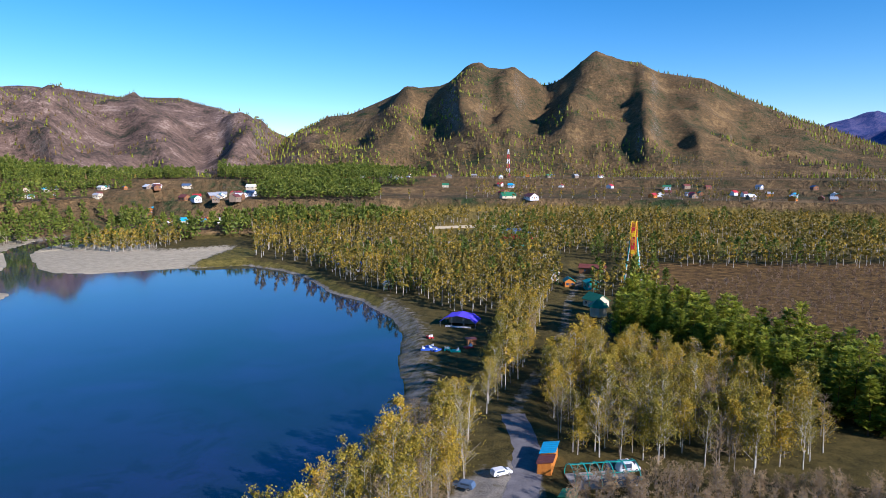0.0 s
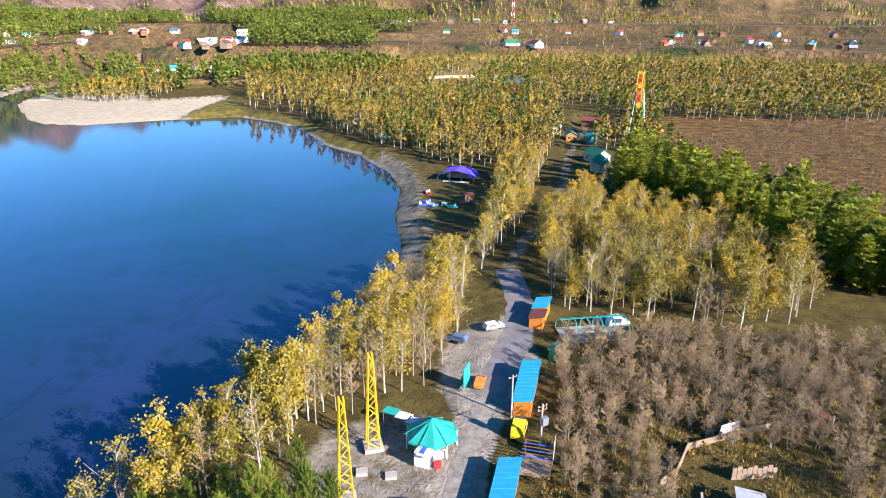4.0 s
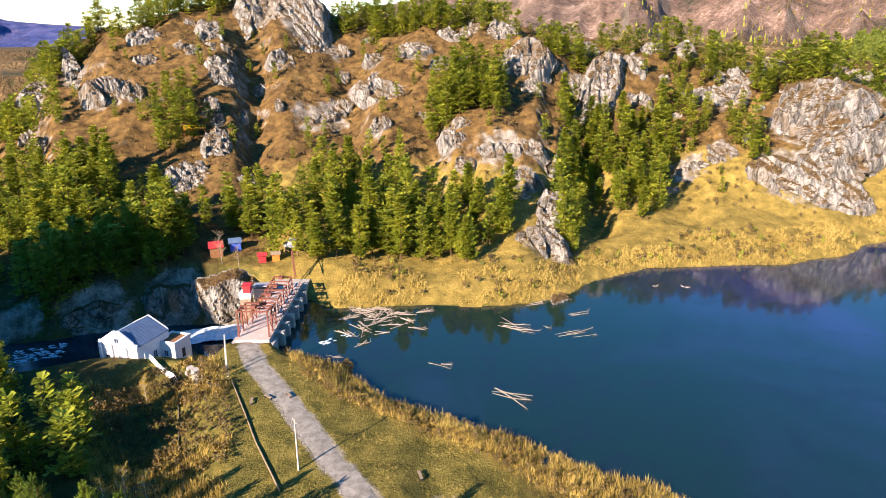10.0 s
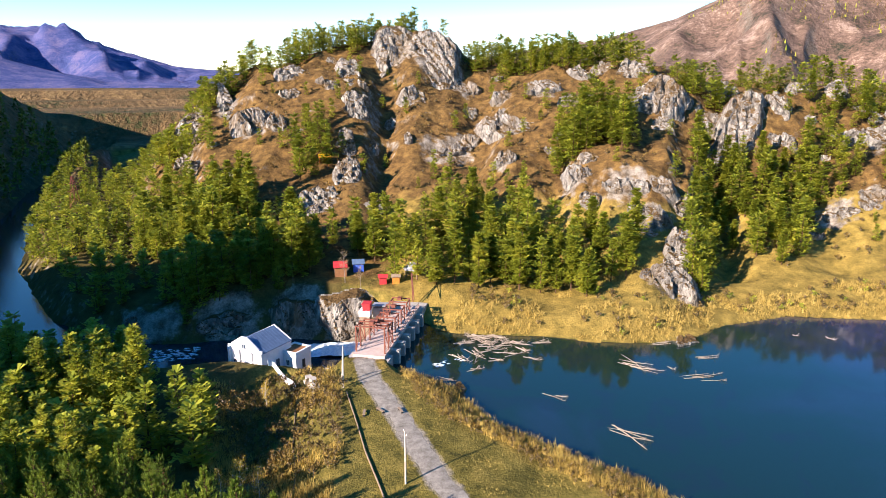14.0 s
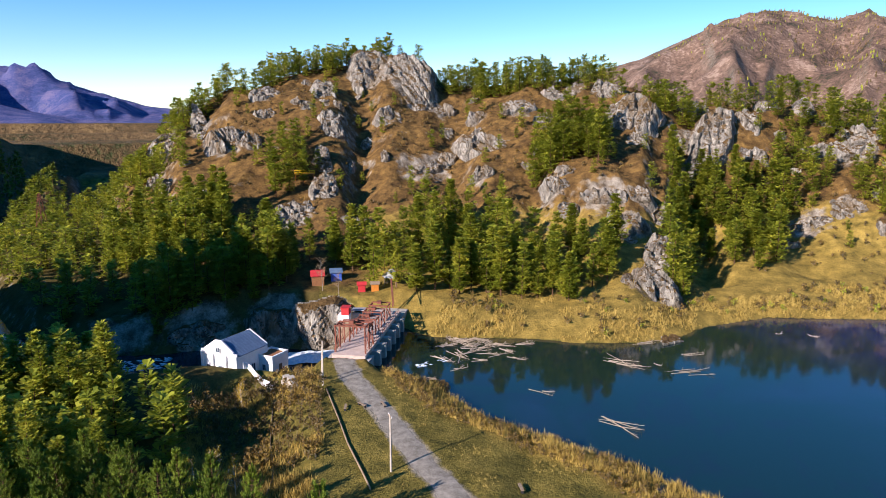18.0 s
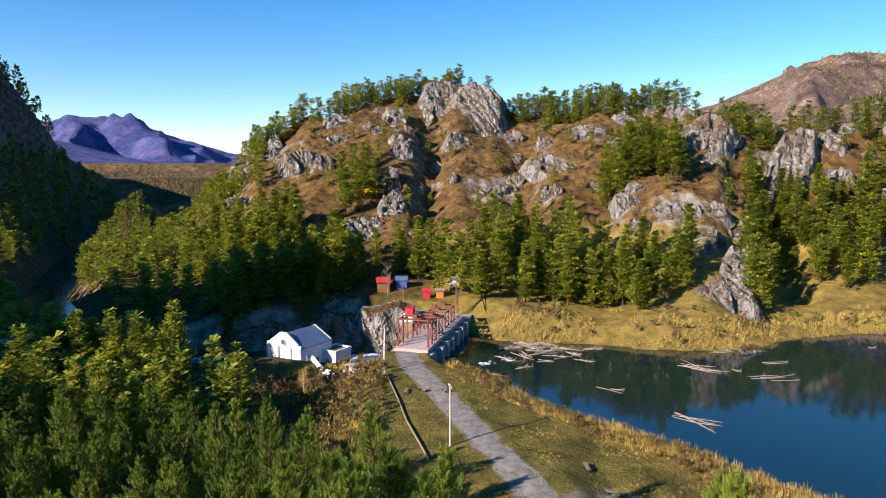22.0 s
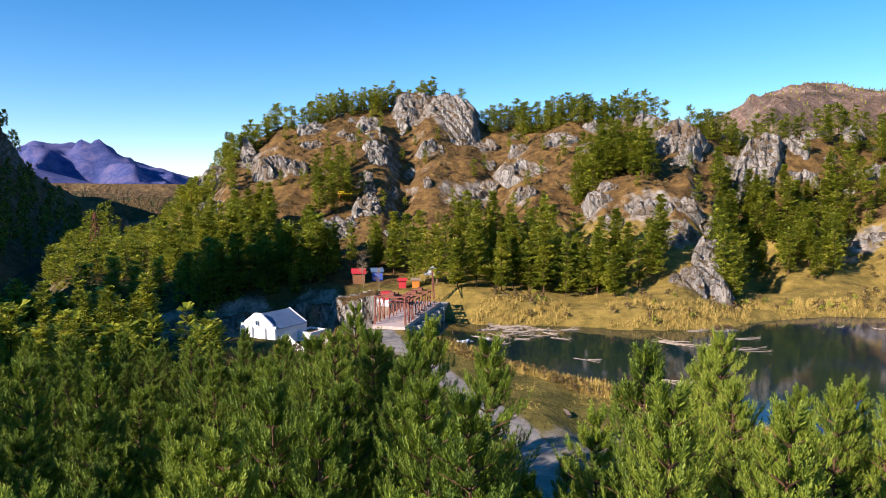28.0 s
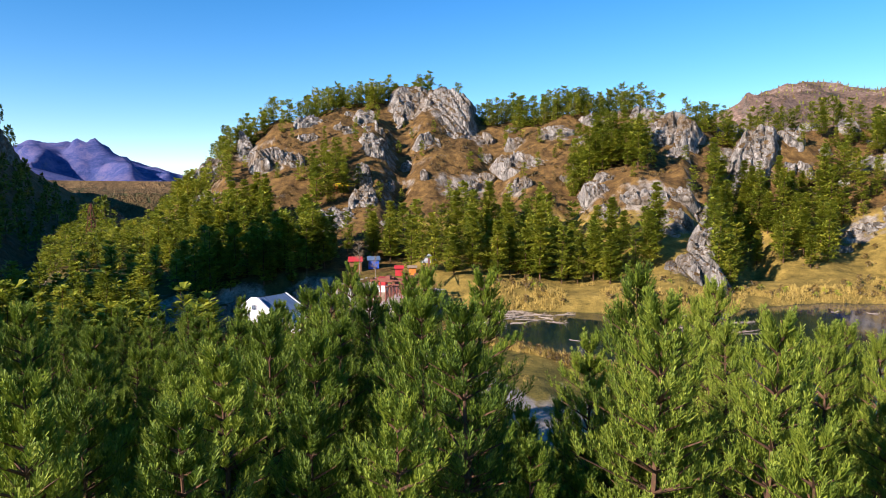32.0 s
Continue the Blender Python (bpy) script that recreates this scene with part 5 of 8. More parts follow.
for p in b1 + b2:
    u = rng.random()
    if u < 0.36:
        plant("birch_tree", rng.choice(BIRCH), p, rng.uniform(0.75, 1.05), "slender birch with yellow autumn leaves", "birch tree", "birches by the street")
    elif u < 0.66:
        plant("birch_tree", rng.choice(BIRCH_THIN), p, rng.uniform(0.75, 1.05), "half-bare birch with pale trunk and few leaves", "birch tree", "birches by the street")
    else:
        plant("bare_tree", rng.choice(BARE), p, rng.uniform(0.7, 1.0), "leafless grey tree with fine twigs", "tree", "bare trees by the street")
stand("birch_wood", BIRCH_FAR, b3, (0.8, 1.15), "golden birch wood along the lake shore", "birch wood", [M_BIRCHBARK, M_BIRCH_FAR])
EAST_PINES = [(34, 225), (50, 205), (60, 180), (68, 156), (84, 138), (98, 150), (92, 176), (80, 206), (66, 240), (46, 262)]
b4 = region(EAST_PINES, 150, 15, 4.0)
for p in b4[:30]:
    plant("pine_tree", rng.choice(PINE_MID), p, rng.uniform(0.8, 1.05), "bright green pine among autumn birches", "pine tree", "pines beside the street")
stand("pine_wood", PINE_MIDS, b4[30:], (0.8, 1.1), "bright green pines beside the street", "pine wood", [M_PINEBARK, M_PINE_FAR])
SHRUBS = [(4, 62), (18, 62), (34, 66), (60, 78), (85, 92), (100, 110), (70, 116), (30, 118), (10, 114), (5, 96)]
b5 = region(SHRUBS, 330, 16, 2.5, lambda x, y, z, k: ~((np.abs(x - 32) < 11) & (np.abs(y - 74) < 9)) & (x > 6))
for p in b5:
    plant("bare_shrub", rng.choice(SHRUB), p, rng.uniform(0.65, 1.1), "leafless brown shrub with many thin stems", "shrub", "bare shrubs on the vacant plot")
far_b = region(wedge(-34, 22, 300, 620), 2300, 17, 5.2, lambda x, y, z, k: (k["shore"] > 12) & ~((x > 72) & (y > 225) & (y < 385)) & (k["road"] > 9) & (vnoise(x / 45, y / 45, 18) > 0.3))
stand("birch_wood", BIRCH_TINY, far_b, (0.85, 1.2), "wide birch wood in yellow and brown autumn colours", "birch wood", [M_BIRCHBARK, M_BIRCH_FAR])
mixed = region(wedge(-30, 20, 300, 600), 420, 171, 8, lambda x, y, z, k: (k["shore"] > 14) & ~((x > 72) & (y > 225) & (y < 385)) & (k["road"] > 9) & (vnoise(x / 50, y / 50, 19) > 0.5))
stand("pine_wood", PINE_SMALL, mixed, (0.7, 1.05), "dark green pines among the autumn birches", "pine wood", [M_PINEBARK, M_PINE_DIST])
plain_b = region(wedge(-34, 12, 620, 1250), 1100, 18, 9, lambda x, y, z, k: vnoise(x / 80, y / 80, 19) > 0.5)
stand("birch_wood", BIRCH_TINY, plain_b, (0.7, 1.0), "loose birch groves on the plain below the mountain", "birch wood", [M_BIRCHBARK, M_BIRCH_FAR])
brown = region([(74, 228), (120, 215), (330, 300), (330, 400), (150, 380), (84, 330)], 900, 19, 3.6)
stand("brown_thicket", SHRUB_FAR, brown, (0.5, 0.9), "wide brown thicket of leafless bushes", "thicket", [M_GREYBARK, M_TWIG_FAR])
island = region([(-330, 470), (-280, 440), (-250, 470), (-260, 510), (-330, 530)], 130, 20, 4.5)
stand("birch_wood", BIRCH_TINY, island, (0.8, 1.1), "small wood of brown trees behind the gravel bar", "birch wood", [M_BIRCHBARK, M_BIRCH_FAR])
THICKET = [(-84, -40), (-96, -44), (-110, -50), (-117, -58), (-117, -68), (-112, -76), (-104, -80), (-96, -76), (-88, -58)]
BUSH = [leaf_meshes(s, 2.6, 3, 90, 0.22, 0.5, stems=2, low=0.1) for s in (91, 92, 93)]
th = region(THICKET, 260, 21, 1.5)
stand("bushes", BUSH, th, (0.5, 1.1), "brown and ochre autumn bushes on the slope below the road", "bushes", [M_GREYBARK, M_BUSH])
BANK = [(-126, -44), (-112, -36), (-104, -28), (-96, -12), (-89, 2), (-82, 14), (-74, 26), (-66, 36), (-78, 46), (-90, 27), (-100, 8), (-108, -10), (-118, -25)]
bank = region(BANK, 620, 22, 0.9, lambda x, y, z, k: (k["shore"] > 3) & (k["shore"] < 13))
stand("bushes", BUSH, bank, (0.35, 0.7), "low ochre and brown bushes along the near shore", "bushes", [M_GREYBARK, M_BUSH])


def reed_clump(seed):
    rnd = random.Random(seed)
    out = []
    for k in range(26):
        a, q = rnd.random() * 6.283, rnd.random() ** 0.5 * 0.7
        b = Vector((q * math.cos(a), q * math.sin(a), 0))
        t = b + Vector((rnd.gauss(0, 0.3), rnd.gauss(0, 0.3), rnd.uniform(0.5, 1.4)))
        w = Vector((math.cos(a + 1.57), math.sin(a + 1.57), 0)) * 0.055
        out += [tuple(b - w), tuple(b + w), tuple(t)]
    return [], out


REED = [reed_clump(s) for s in (95, 96, 97, 98)]
reeds = region(BANK, 4200, 23, 0.45, lambda x, y, z, k: (k["shore"] < 7.5) & (vnoise(x / 3, y / 3, 51) > 0.18))
stand("reeds", REED, reeds, (0.6, 1.5), "pale yellow dry reeds along the lake edge", "reeds", [M_GREYBARK, M_REED])
far_reeds = region([(-150, -40), (-148, -4), (-152, 12), (-170, 34), (-182, 50), (-186, 86), (-200, 116), (-222, 140), (-224, 188), (-250, 190), (-246, 140), (-222, 104), (-212, 60), (-196, 30), (-180, 8), (-176, -38)], 3800, 24, 0.9,
                   lambda x, y, z, k: (z < 4.5) & (vnoise(x / 7, y / 7, 55) > 0.35))
stand("reeds", REED, far_reeds, (0.6, 1.3), "golden dry grass and reeds on the far shore", "reeds", [M_GREYBARK, M_REED])
BUSH_LOW = [leaf_meshes(s, 2.0, 4, 40, 0.36, 0.6, stems=2, low=0.1) for s in (101, 102, 103)]
slope_bush = region(wedge(60, 128, 205, 370), 1900, 25, 2.2, lambda x, y, z, k: (z > 5) & (vnoise(x / 12, y / 12, 79) > 0.4))
stand("bushes", BUSH_LOW, slope_bush, (0.3, 0.9), "low brown bushes scattered over the hillside", "bushes", [M_GREYBARK, M_BUSH])


def cheap_tree(h, w, sides=4):
    """A distant crown: two stacked pointed cones."""
    out = []
    for z0, z1, r in ((0.1 * h, 0.72 * h, w), (0.45 * h, h, w * 0.7)):
        ring = [(r * math.cos(2 * math.pi * k / sides), r * math.sin(2 * math.pi * k / sides), z0) for k in range(sides)]
        for k in range(sides):
            out += [ring[k], ring[(k + 1) % sides], (0, 0, z1)]
    return [], out


CHEAP = [cheap_tree(13, 3.2), cheap_tree(11, 3.6), cheap_tree(14, 3.0, 5)]
right = region(wedge(-32, 21, 1080, 1950), 7000, 51, 9, lambda x, y, z, k: (k["ism"] > 0.5) & (vnoise(x / 110, y / 110, 52) + 0.25 * sstep(-4, 10, k["az"]) - 0.3 * sstep(90, 260, z) > 0.42))
g, y2 = right[::2], right[1::2]
stand("mountain_wood", CHEAP, g, (0.35, 0.8), "dark conifers scattered up the mountain flank", "mountain wood", [M_PINEBARK, M_PINE_FAR])
stand("mountain_wood", CHEAP, y2, (0.3, 0.7), "bare and yellow larches scattered up the mountain flank", "mountain wood", [M_PINEBARK, M_BUSH])
left = region(wedge(17, 86, 900, 2500), 8000, 53, 12, lambda x, y, z, k: (k["ism"] > 0.5) & (vnoise(x / 140, y / 140, 54) > 0.4))
stand("mountain_wood", CHEAP, left[::3], (0.35, 0.8), "dark conifers on the far mountain", "mountain wood", [M_PINEBARK, M_PINE_FAR])
stand("mountain_wood", CHEAP, left[1::3] + left[2::3], (0.3, 0.7), "brown leafless woods on the far mountain", "mountain wood", [M_PINEBARK, M_BUSH])

weeds = region([(-76, -36), (-100, -45), (-121, -57), (-118, -66), (-115, -76), (-106, -84), (-90, -70), (-74, -48)], 1500, 26, 0.6, lambda x, y, z, k: vnoise(x / 6, y / 6, 56) > 0.42)
stand("dry_weeds", REED, weeds, (0.6, 1.5), "tall tan dry weeds on the slope below the road", "weeds", [M_GREYBARK, M_REED])
verge = region([(-118, -50), (-98, -39), (-84, -28), (-70, -22), (-60, -20), (-60, 6), (-76, 22), (-90, 10), (-106, -18), (-116, -34)], 2600, 27, 0.5, lambda x, y, z, k: (k["road"] > 4.5) & (vnoise(x / 4, y / 4, 57) > 0.5))
stand("grass_tufts", REED, verge, (0.2, 0.5), "low olive and straw grass tufts beside the road", "grass", [M_GREYBARK, M_REED])
plot = region([(4, 53), (30, 64), (60, 78), (100, 94), (100, 116), (10, 114), (3, 70)], 2600, 28, 0.8, lambda x, y, z, k: vnoise(x / 7, y / 7, 58) > 0.45)
stand("dry_weeds", REED, plot, (0.4, 0.9), "dry straw-coloured weeds on the vacant plot", "weeds", [M_GREYBARK, M_REED])
low = region([(4, 56), (20, 60), (100, 94), (100, 116), (10, 114), (3, 70)], 260, 29, 2.0)
stand("bushes", BUSH, low, (0.4, 0.9), "ochre and brown bushes on the vacant plot", "bushes", [M_GREYBARK, M_BUSH])
for x, y, sc in ((-77.5, -52.5, 0.62), (-79.5, -50.5, 0.55), (-75.5, -54.5, 0.5), (-109, -66, 0.4), (-112, -68, 0.35)):
    plant("birch_tree", BIRCH_THIN[int(x) % 2], (x, y, ground_z(x, y)), sc, "small birch with orange autumn leaves among the weeds", "birch tree", "birches below the road")
for x, y, sc in ((-168, -74, 0.75), (-167, -69, 0.6)):
    plant("bare_tree", BARE[int(y) % 2], (x, y, ground_z(x, y)), sc, "leafless grey tree beside the timber cafe", "tree", "bare trees by the cafe")
shorebush = region([(-150, -40), (-148, -4), (-152, 12), (-170, 34), (-186, 86), (-222, 140), (-246, 140), (-222, 104), (-212, 60), (-196, 30), (-180, 8), (-176, -38)], 260, 30, 2.2, lambda x, y, z, k: (z < 6) & (vnoise(x / 10, y / 10, 59) > 0.45))
stand("bushes", BUSH_LOW, shorebush, (0.4, 1.0), "olive and rust coloured bushes on the far shore", "bushes", [M_GREYBARK, M_BUSH])
stand("bushes", BUSH_LOW, [(x + 1.3, y + 0.9, z) for x, y, z in shorebush[::3]], (0.5, 0.8), "low green bushes on the far shore", "bushes", [M_GREYBARK, M_PINE_FAR])


# ---- rock outcrops ----
CUBE_N = 9


def cube_dirs():
    """Directions over a ball, as a cube's six grids, with their quads."""
    g = np.tan(np.linspace(-math.pi / 4, math.pi / 4, CUBE_N))
    a, b = np.meshgrid(g, g, indexing="ij")
    o = np.ones_like(a)
    sides = [(o, a, b), (-o, b, a), (b, o, a), (a, -o, b), (a, b, o), (b, a, -o)]
    d = np.concatenate([np.stack(q, -1).reshape(-1, 3) for q in sides])
    n, quads = CUBE_N, []
    for f in range(6):
        for p in range(n - 1):
            for q in range(n - 1):
                c = f * n * n + p * n + q
                quads.append((c, c + n, c + n + 1, c + 1))
    return d / np.linalg.norm(d, axis=1)[:, None], np.array(quads)


ROCK_DIR, ROCK_QUADS = cube_dirs()


def slab(seed, at, size, turn, dip, name="block", bite=0.26):
    """A cleft, angular block: a ball cut by planes, with fissures running up its face."""
    rs = np.random.RandomState(seed)
    nrm = np.concatenate([np.array([(1, 0, 0), (-1, 0, 0), (0, 1, 0), (0, -1, 0), (0, 0, 1), (0, 0, -1)], float) + rs.normal(0, 0.16, (6, 3)), rs.normal(0, 1, (7, 3))])
    nrm /= np.linalg.norm(nrm, axis=1)[:, None]
    off = np.concatenate([rs.uniform(0.8, 1.0, 6), rs.uniform(0.92, 1.2, 7)])
    dots = np.maximum(ROCK_DIR @ nrm.T, 0.05)
    p = ROCK_DIR * (off[None, :] / dots).min(1)[:, None]
    p = p * np.array(size)
    ofs = rs.uniform(0, 90)
    crack = ridged(p[:, 1] / 3.0 + ofs + 0.12 * p[:, 2], p[:, 2] / 9.0 + 0.1 * p[:, 0], 3, 12) - 0.4
    ledge = np.floor(p[:, 2] / 2.2 + 0.9 * np.sin(p[:, 1] * 0.45 + ofs)) % 2 - 0.5
    k = 1 - bite * crack - 0.09 * ledge
    p[:, 0] *= k
    p[:, 1] *= 1 - 0.5 * bite * crack
    p[:, 2] *= 1 - 0.25 * bite * (ridged(p[:, 1] / 5.0 + ofs, p[:, 0] / 5.0, 2, 14) - 0.3)
    m = np.array(pose(at[0], at[1], at[2], dip[0], dip[1], turn))
    p = p @ m[:3, :3].T + m[:3, 3]
    u, idx = np.unique(np.round(p, 3), axis=0, return_inverse=True)
    return mesh_from(name, u, idx.reshape(-1)[ROCK_QUADS], [M_ROCK], None, smooth=False)


def facets(u, w, size, rs, tall=1.0):
    """Broken faces: each cell stands out by its own amount and tilt; deep joints between them."""
    lo, hi = np.array((u.min(), w.min() / tall)), np.array((u.max(), w.max() / tall))
    n = int(np.clip((hi - lo).prod() / size ** 2, 6, 130))
    seed = rs.uniform(lo, hi, (n, 2))
    d = np.hypot(u[:, None] - seed[None, :, 0], w[:, None] / tall - seed[None, :, 1])
    k = np.argsort(d, axis=1)[:, :2]
    i, row = k[:, 0], np.arange(len(u))
    off, g = rs.uniform(-1, 1, n), rs.normal(0, 0.55, (n, 2))
    h = size * (0.3 * off[i] + g[i, 0] * (u - seed[i, 0]) / size * 0.5 + g[i, 1] * (w / tall - seed[i, 1]) / size * 0.5)
    return h - 0.22 * size * (1 - sstep(0.0, 0.16 * size, d[row, k[:, 1]] - d[row, i]))


def rock_face(seed, x, y, z, a, b, roll, lean, out, kind):
    """A bare rock face leaning against the slope, its rim running into the ground."""
    rs = np.random.RandomState(seed)
    b = b / math.cos(radians(lean))
    step = max(0.4, (a + b) / 62)
    nu, nw = int(2.5 * a / step) + 3, int(2.5 * b / step) + 3
    uu, ww = np.meshgrid(np.linspace(-1.25 * a, 1.25 * a, nu), np.linspace(-1.25 * b, 1.25 * b, nw), indexing="ij")
    u, w = uu.ravel(), ww.ravel()
    sz = max(1.6, min(a, b) * 0.75)
    p = u / a + 0.55 * fbm(u / sz + seed, w / sz, 4, 61)
    q = w / b + 0.55 * fbm(u / sz - seed, w / sz + 9, 4, 62)
    if kind == "w":
        p = p + 0.28 * q
    e = (np.abs(p) ** 2.6 + np.abs(q) ** 2.6) ** (1 / 2.6)
    body = 1 - sstep(0.72, 1.08, e)
    tall = {"w": 1.7, "f": 3.4, "n": 1.1}[kind]
    slant = u + 0.35 * w
    h = facets(slant, w, {"w": 3.6, "f": 2.4, "n": 2.6}[kind] * (0.6 + 0.05 * min(a, 14)), rs, tall) + 0.6 * facets(slant, w, 1.5, rs, tall)
    h = h + 0.5 * (ridged(u / 1.7 + seed, w / (1.7 * tall), 3, 63) - 0.5)
    d = body * (out * 0.6 + h) - 4.2 * (1 - body)
    t = math.atan2(y, x) + radians(rs.uniform(-16, 16))
    fwd, up = np.array((math.cos(t), math.sin(t), 0)), np.array((0, 0, 1.0))
    right = np.array((fwd[1], -fwd[0], 0))
    cl, sl, cr, sr = math.cos(radians(lean)), math.sin(radians(lean)), math.cos(radians(roll)), math.sin(radians(roll))
    rise, nrm = up * cl + fwd * sl, up * sl - fwd * cl
    ax, ay = right * cr + rise * sr, rise * cr - right * sr
    v = u[:, None] * ax + w[:, None] * ay + d[:, None] * nrm
    i, j = np.meshgrid(np.arange(nu - 1), np.arange(nw - 1), indexing="ij")
    c = (i * nw + j).ravel()
    c = c[np.maximum.reduce([body[c], body[c + 1], body[c + nw], body[c + nw + 1]]) > 0.004]
    ob = new("rock_outcrop", mesh_from("rock_outcrop", v, np.stack([c, c + nw, c + nw + 1, c + 1], -1), [M_ROCK], None, smooth=False))
    ob.location = (x, y, z)
    words = {"w": "pale grey rock slab with deep joints on the hillside", "f": "dark grey fluted rock wall in upright columns", "n": "broken brown-grey rock with turf on its ledges"}
    tagged(ob, words[kind], "rock", "rock faces of the hill")


for i, face in enumerate(FACES):
    rock_face(200 + i, *face)
rnd0 = random.Random(5)
for i, (x, y, z) in enumerate(region(wedge(64, 127, 225, 365), 60, 31, 9, lambda x, y, z, k: (z > 9) & (k["on"] < 0.1))):
    rock_face(300 + i, x, y, z, rnd0.uniform(2, 6), rnd0.uniform(1.0, 2.6), rnd0.uniform(-10, 30), 50, 1.4, "n" if i % 3 else "w")
for i, (x, y) in enumerate(((-122, -30), (-119.5, -29.5), (-161, 16), (-163, 18), (-229, 188))):
    pile = new("rock_pile")
    pile.location = (x, y, 0.1)
    tagged(pile, "low pile of pale boulders at the water's edge", "rock", "boulders on the shore")
    for k in range(5):
        ob = new("boulder", slab(500 + 7 * i + k, (k * 0.9 - 1.5, (k % 2) * 0.9, 0.1), (1.1, 0.8, 0.5), 40 * k, (8, 5), "boulder"))
        ob.parent = pile


# ---- building helpers ----
def box(bm, x0, y0, z0, x1, y1, z1, m=None):
    vs = [bm.verts.new(Vector(p) if m is None else m @ Vector(p)) for p in ((x0, y0, z0), (x1, y0, z0), (x1, y1, z0), (x0, y1, z0), (x0, y0, z1), (x1, y0, z1), (x1, y1, z1), (x0, y1, z1))]
    for f in ((0, 3, 2, 1), (4, 5, 6, 7), (0, 1, 5, 4), (1, 2, 6, 5), (2, 3, 7, 6), (3, 0, 4, 7)):
        bm.faces.new([vs[i] for i in f])


def beam(bm, a, b, w):
    """A square bar from a to b."""
    a, b = Vector(a), Vector(b)
    d = b - a
    m = Matrix.Translation(a) @ d.to_track_quat("Z", "Y").to_matrix().to_4x4()
    box(bm, -w / 2, -w / 2, 0, w / 2, w / 2, d.length, m)


def rod(bm, a, b, r, r2=None, sides=8):
    a, b = Vector(a), Vector(b)
    d = b - a
    m = Matrix.Translation(a.lerp(b, 0.5)) @ d.to_track_quat("Z", "Y").to_matrix().to_4x4()
    bmesh.ops.create_cone(bm, cap_ends=True, segments=sides, radius1=r, radius2=r if r2 is None else r2, depth=d.length, matrix=m)


def prism(bm, outline, d0, d1, m=None):
    """An outline in x and z, drawn out along y from d0 to d1."""
    lo = [bm.verts.new((m or Matrix()) @ Vector((x, d0, z))) for x, z in outline]
    hi = [bm.verts.new((m or Matrix()) @ Vector((x, d1, z))) for x, z in outline]
    n = len(outline)
    bm.faces.new(lo)
    bm.faces.new(hi[::-1])
    for i in range(n):
        bm.faces.new((lo[i], hi[i], hi[(i + 1) % n], lo[(i + 1) % n]))


def part(name, bm, mat, parent, label=""):
    bmesh.ops.recalc_face_normals(bm, faces=bm.faces[:])
    me = bpy.data.meshes.new(name)
    bm.to_mesh(me)
    bm.free()
    me.materials.append(mat)
    ob = new(name, me)
    if parent is not None:
        ob.parent = parent
    if label:
        ob["label"] = label
    return ob


def thing(name, m, label, category, group=""):
    e = new(name)
    e.matrix_world = m
    return tagged(e, label, category, group)


def bent_bar(pts, w, closed=False):
    """One square bar bent along points."""
    bm, rings, n = bmesh.new(), [], len(pts)
    for i in range(n):
        a = Vector(pts[(i - 1) % n] if closed else pts[max(0, i - 1)])
        b = Vector(pts[(i + 1) % n] if closed else pts[min(n - 1, i + 1)])
        q = (b - a).to_track_quat("Z", "Y")
        rings.append([bm.verts.new(Vector(pts[i]) + q @ Vector((sx * w / 2, sy * w / 2, 0))) for sx, sy in ((-1, -1), (1, -1), (1, 1), (-1, 1))])
    for i in range(n if closed else n - 1):
        p, r = rings[i], rings[(i + 1) % n]
        for k in range(4):
            bm.faces.new((p[k], p[(k + 1) % 4], r[(k + 1) % 4], r[k]))
    if not closed:
        bm.faces.new(rings[0][::-1])
        bm.faces.new(rings[-1])
    return bm


def boxes(*specs):
    bm = bmesh.new()
    for sp in specs:
        box(bm, *sp)
    return bm


def beams(specs, w):
    bm = bmesh.new()
    for a, b in specs:
        beam(bm, a, b, w)
    return bm


def roof_gable(bm, w, d, z0, rise, over=0.4, t=0.14):
    """Two slopes whose ridge runs along y, from the middle of a w by d plan."""
    for s in (-1, 1):
        prism(bm, [(0, z0 + rise), (s * (w / 2 + over), z0 - over * rise / (w / 2)), (s * (w / 2 + over), z0 - over * rise / (w / 2) + t), (0, z0 + rise + t)], -d / 2 - over, d / 2 + over)


def seams(parent, w, d, z0, rise, step, mat, over=0.4):
    for s in (-1, 1):
        y = -d / 2
        while y <= d / 2:
            bm = bmesh.new()
            beam(bm, (0, y, z0 + rise + 0.17), (s * (w / 2 + over), y, z0 - over * rise / (w / 2) + 0.17), 0.07)
            part("seam", bm, mat, parent)
            y += step


def window(parent, m, w, h, arched=False):
    """A window: frame, glass, glazing bar and sill, on a wall that faces -y."""
    bm = bmesh.new()
    box(bm, -w / 2, -0.02, 0, w / 2, 0.05, h, m)
    pane = part("window", bm, M_GLASS, parent)
    fr = bmesh.new()
    for sp in ((-w / 2 - 0.09, -0.06, -0.08, -w / 2, 0.05, h + 0.08), (w / 2, -0.06, -0.08, w / 2 + 0.09, 0.05, h + 0.08), (-w / 2, -0.06, h, w / 2, 0.05, h + 0.08), (-0.035, -0.05, 0, 0.035, 0.0, h)):
        box(fr, *sp, m)
    part("frame", fr, M_WHITE, pane)
    sl = bmesh.new()
    box(sl, -w / 2 - 0.12, -0.16, -0.14, w / 2 + 0.12, 0.02, -0.07, m)
    part("sill", sl, M_WHITE, pane)


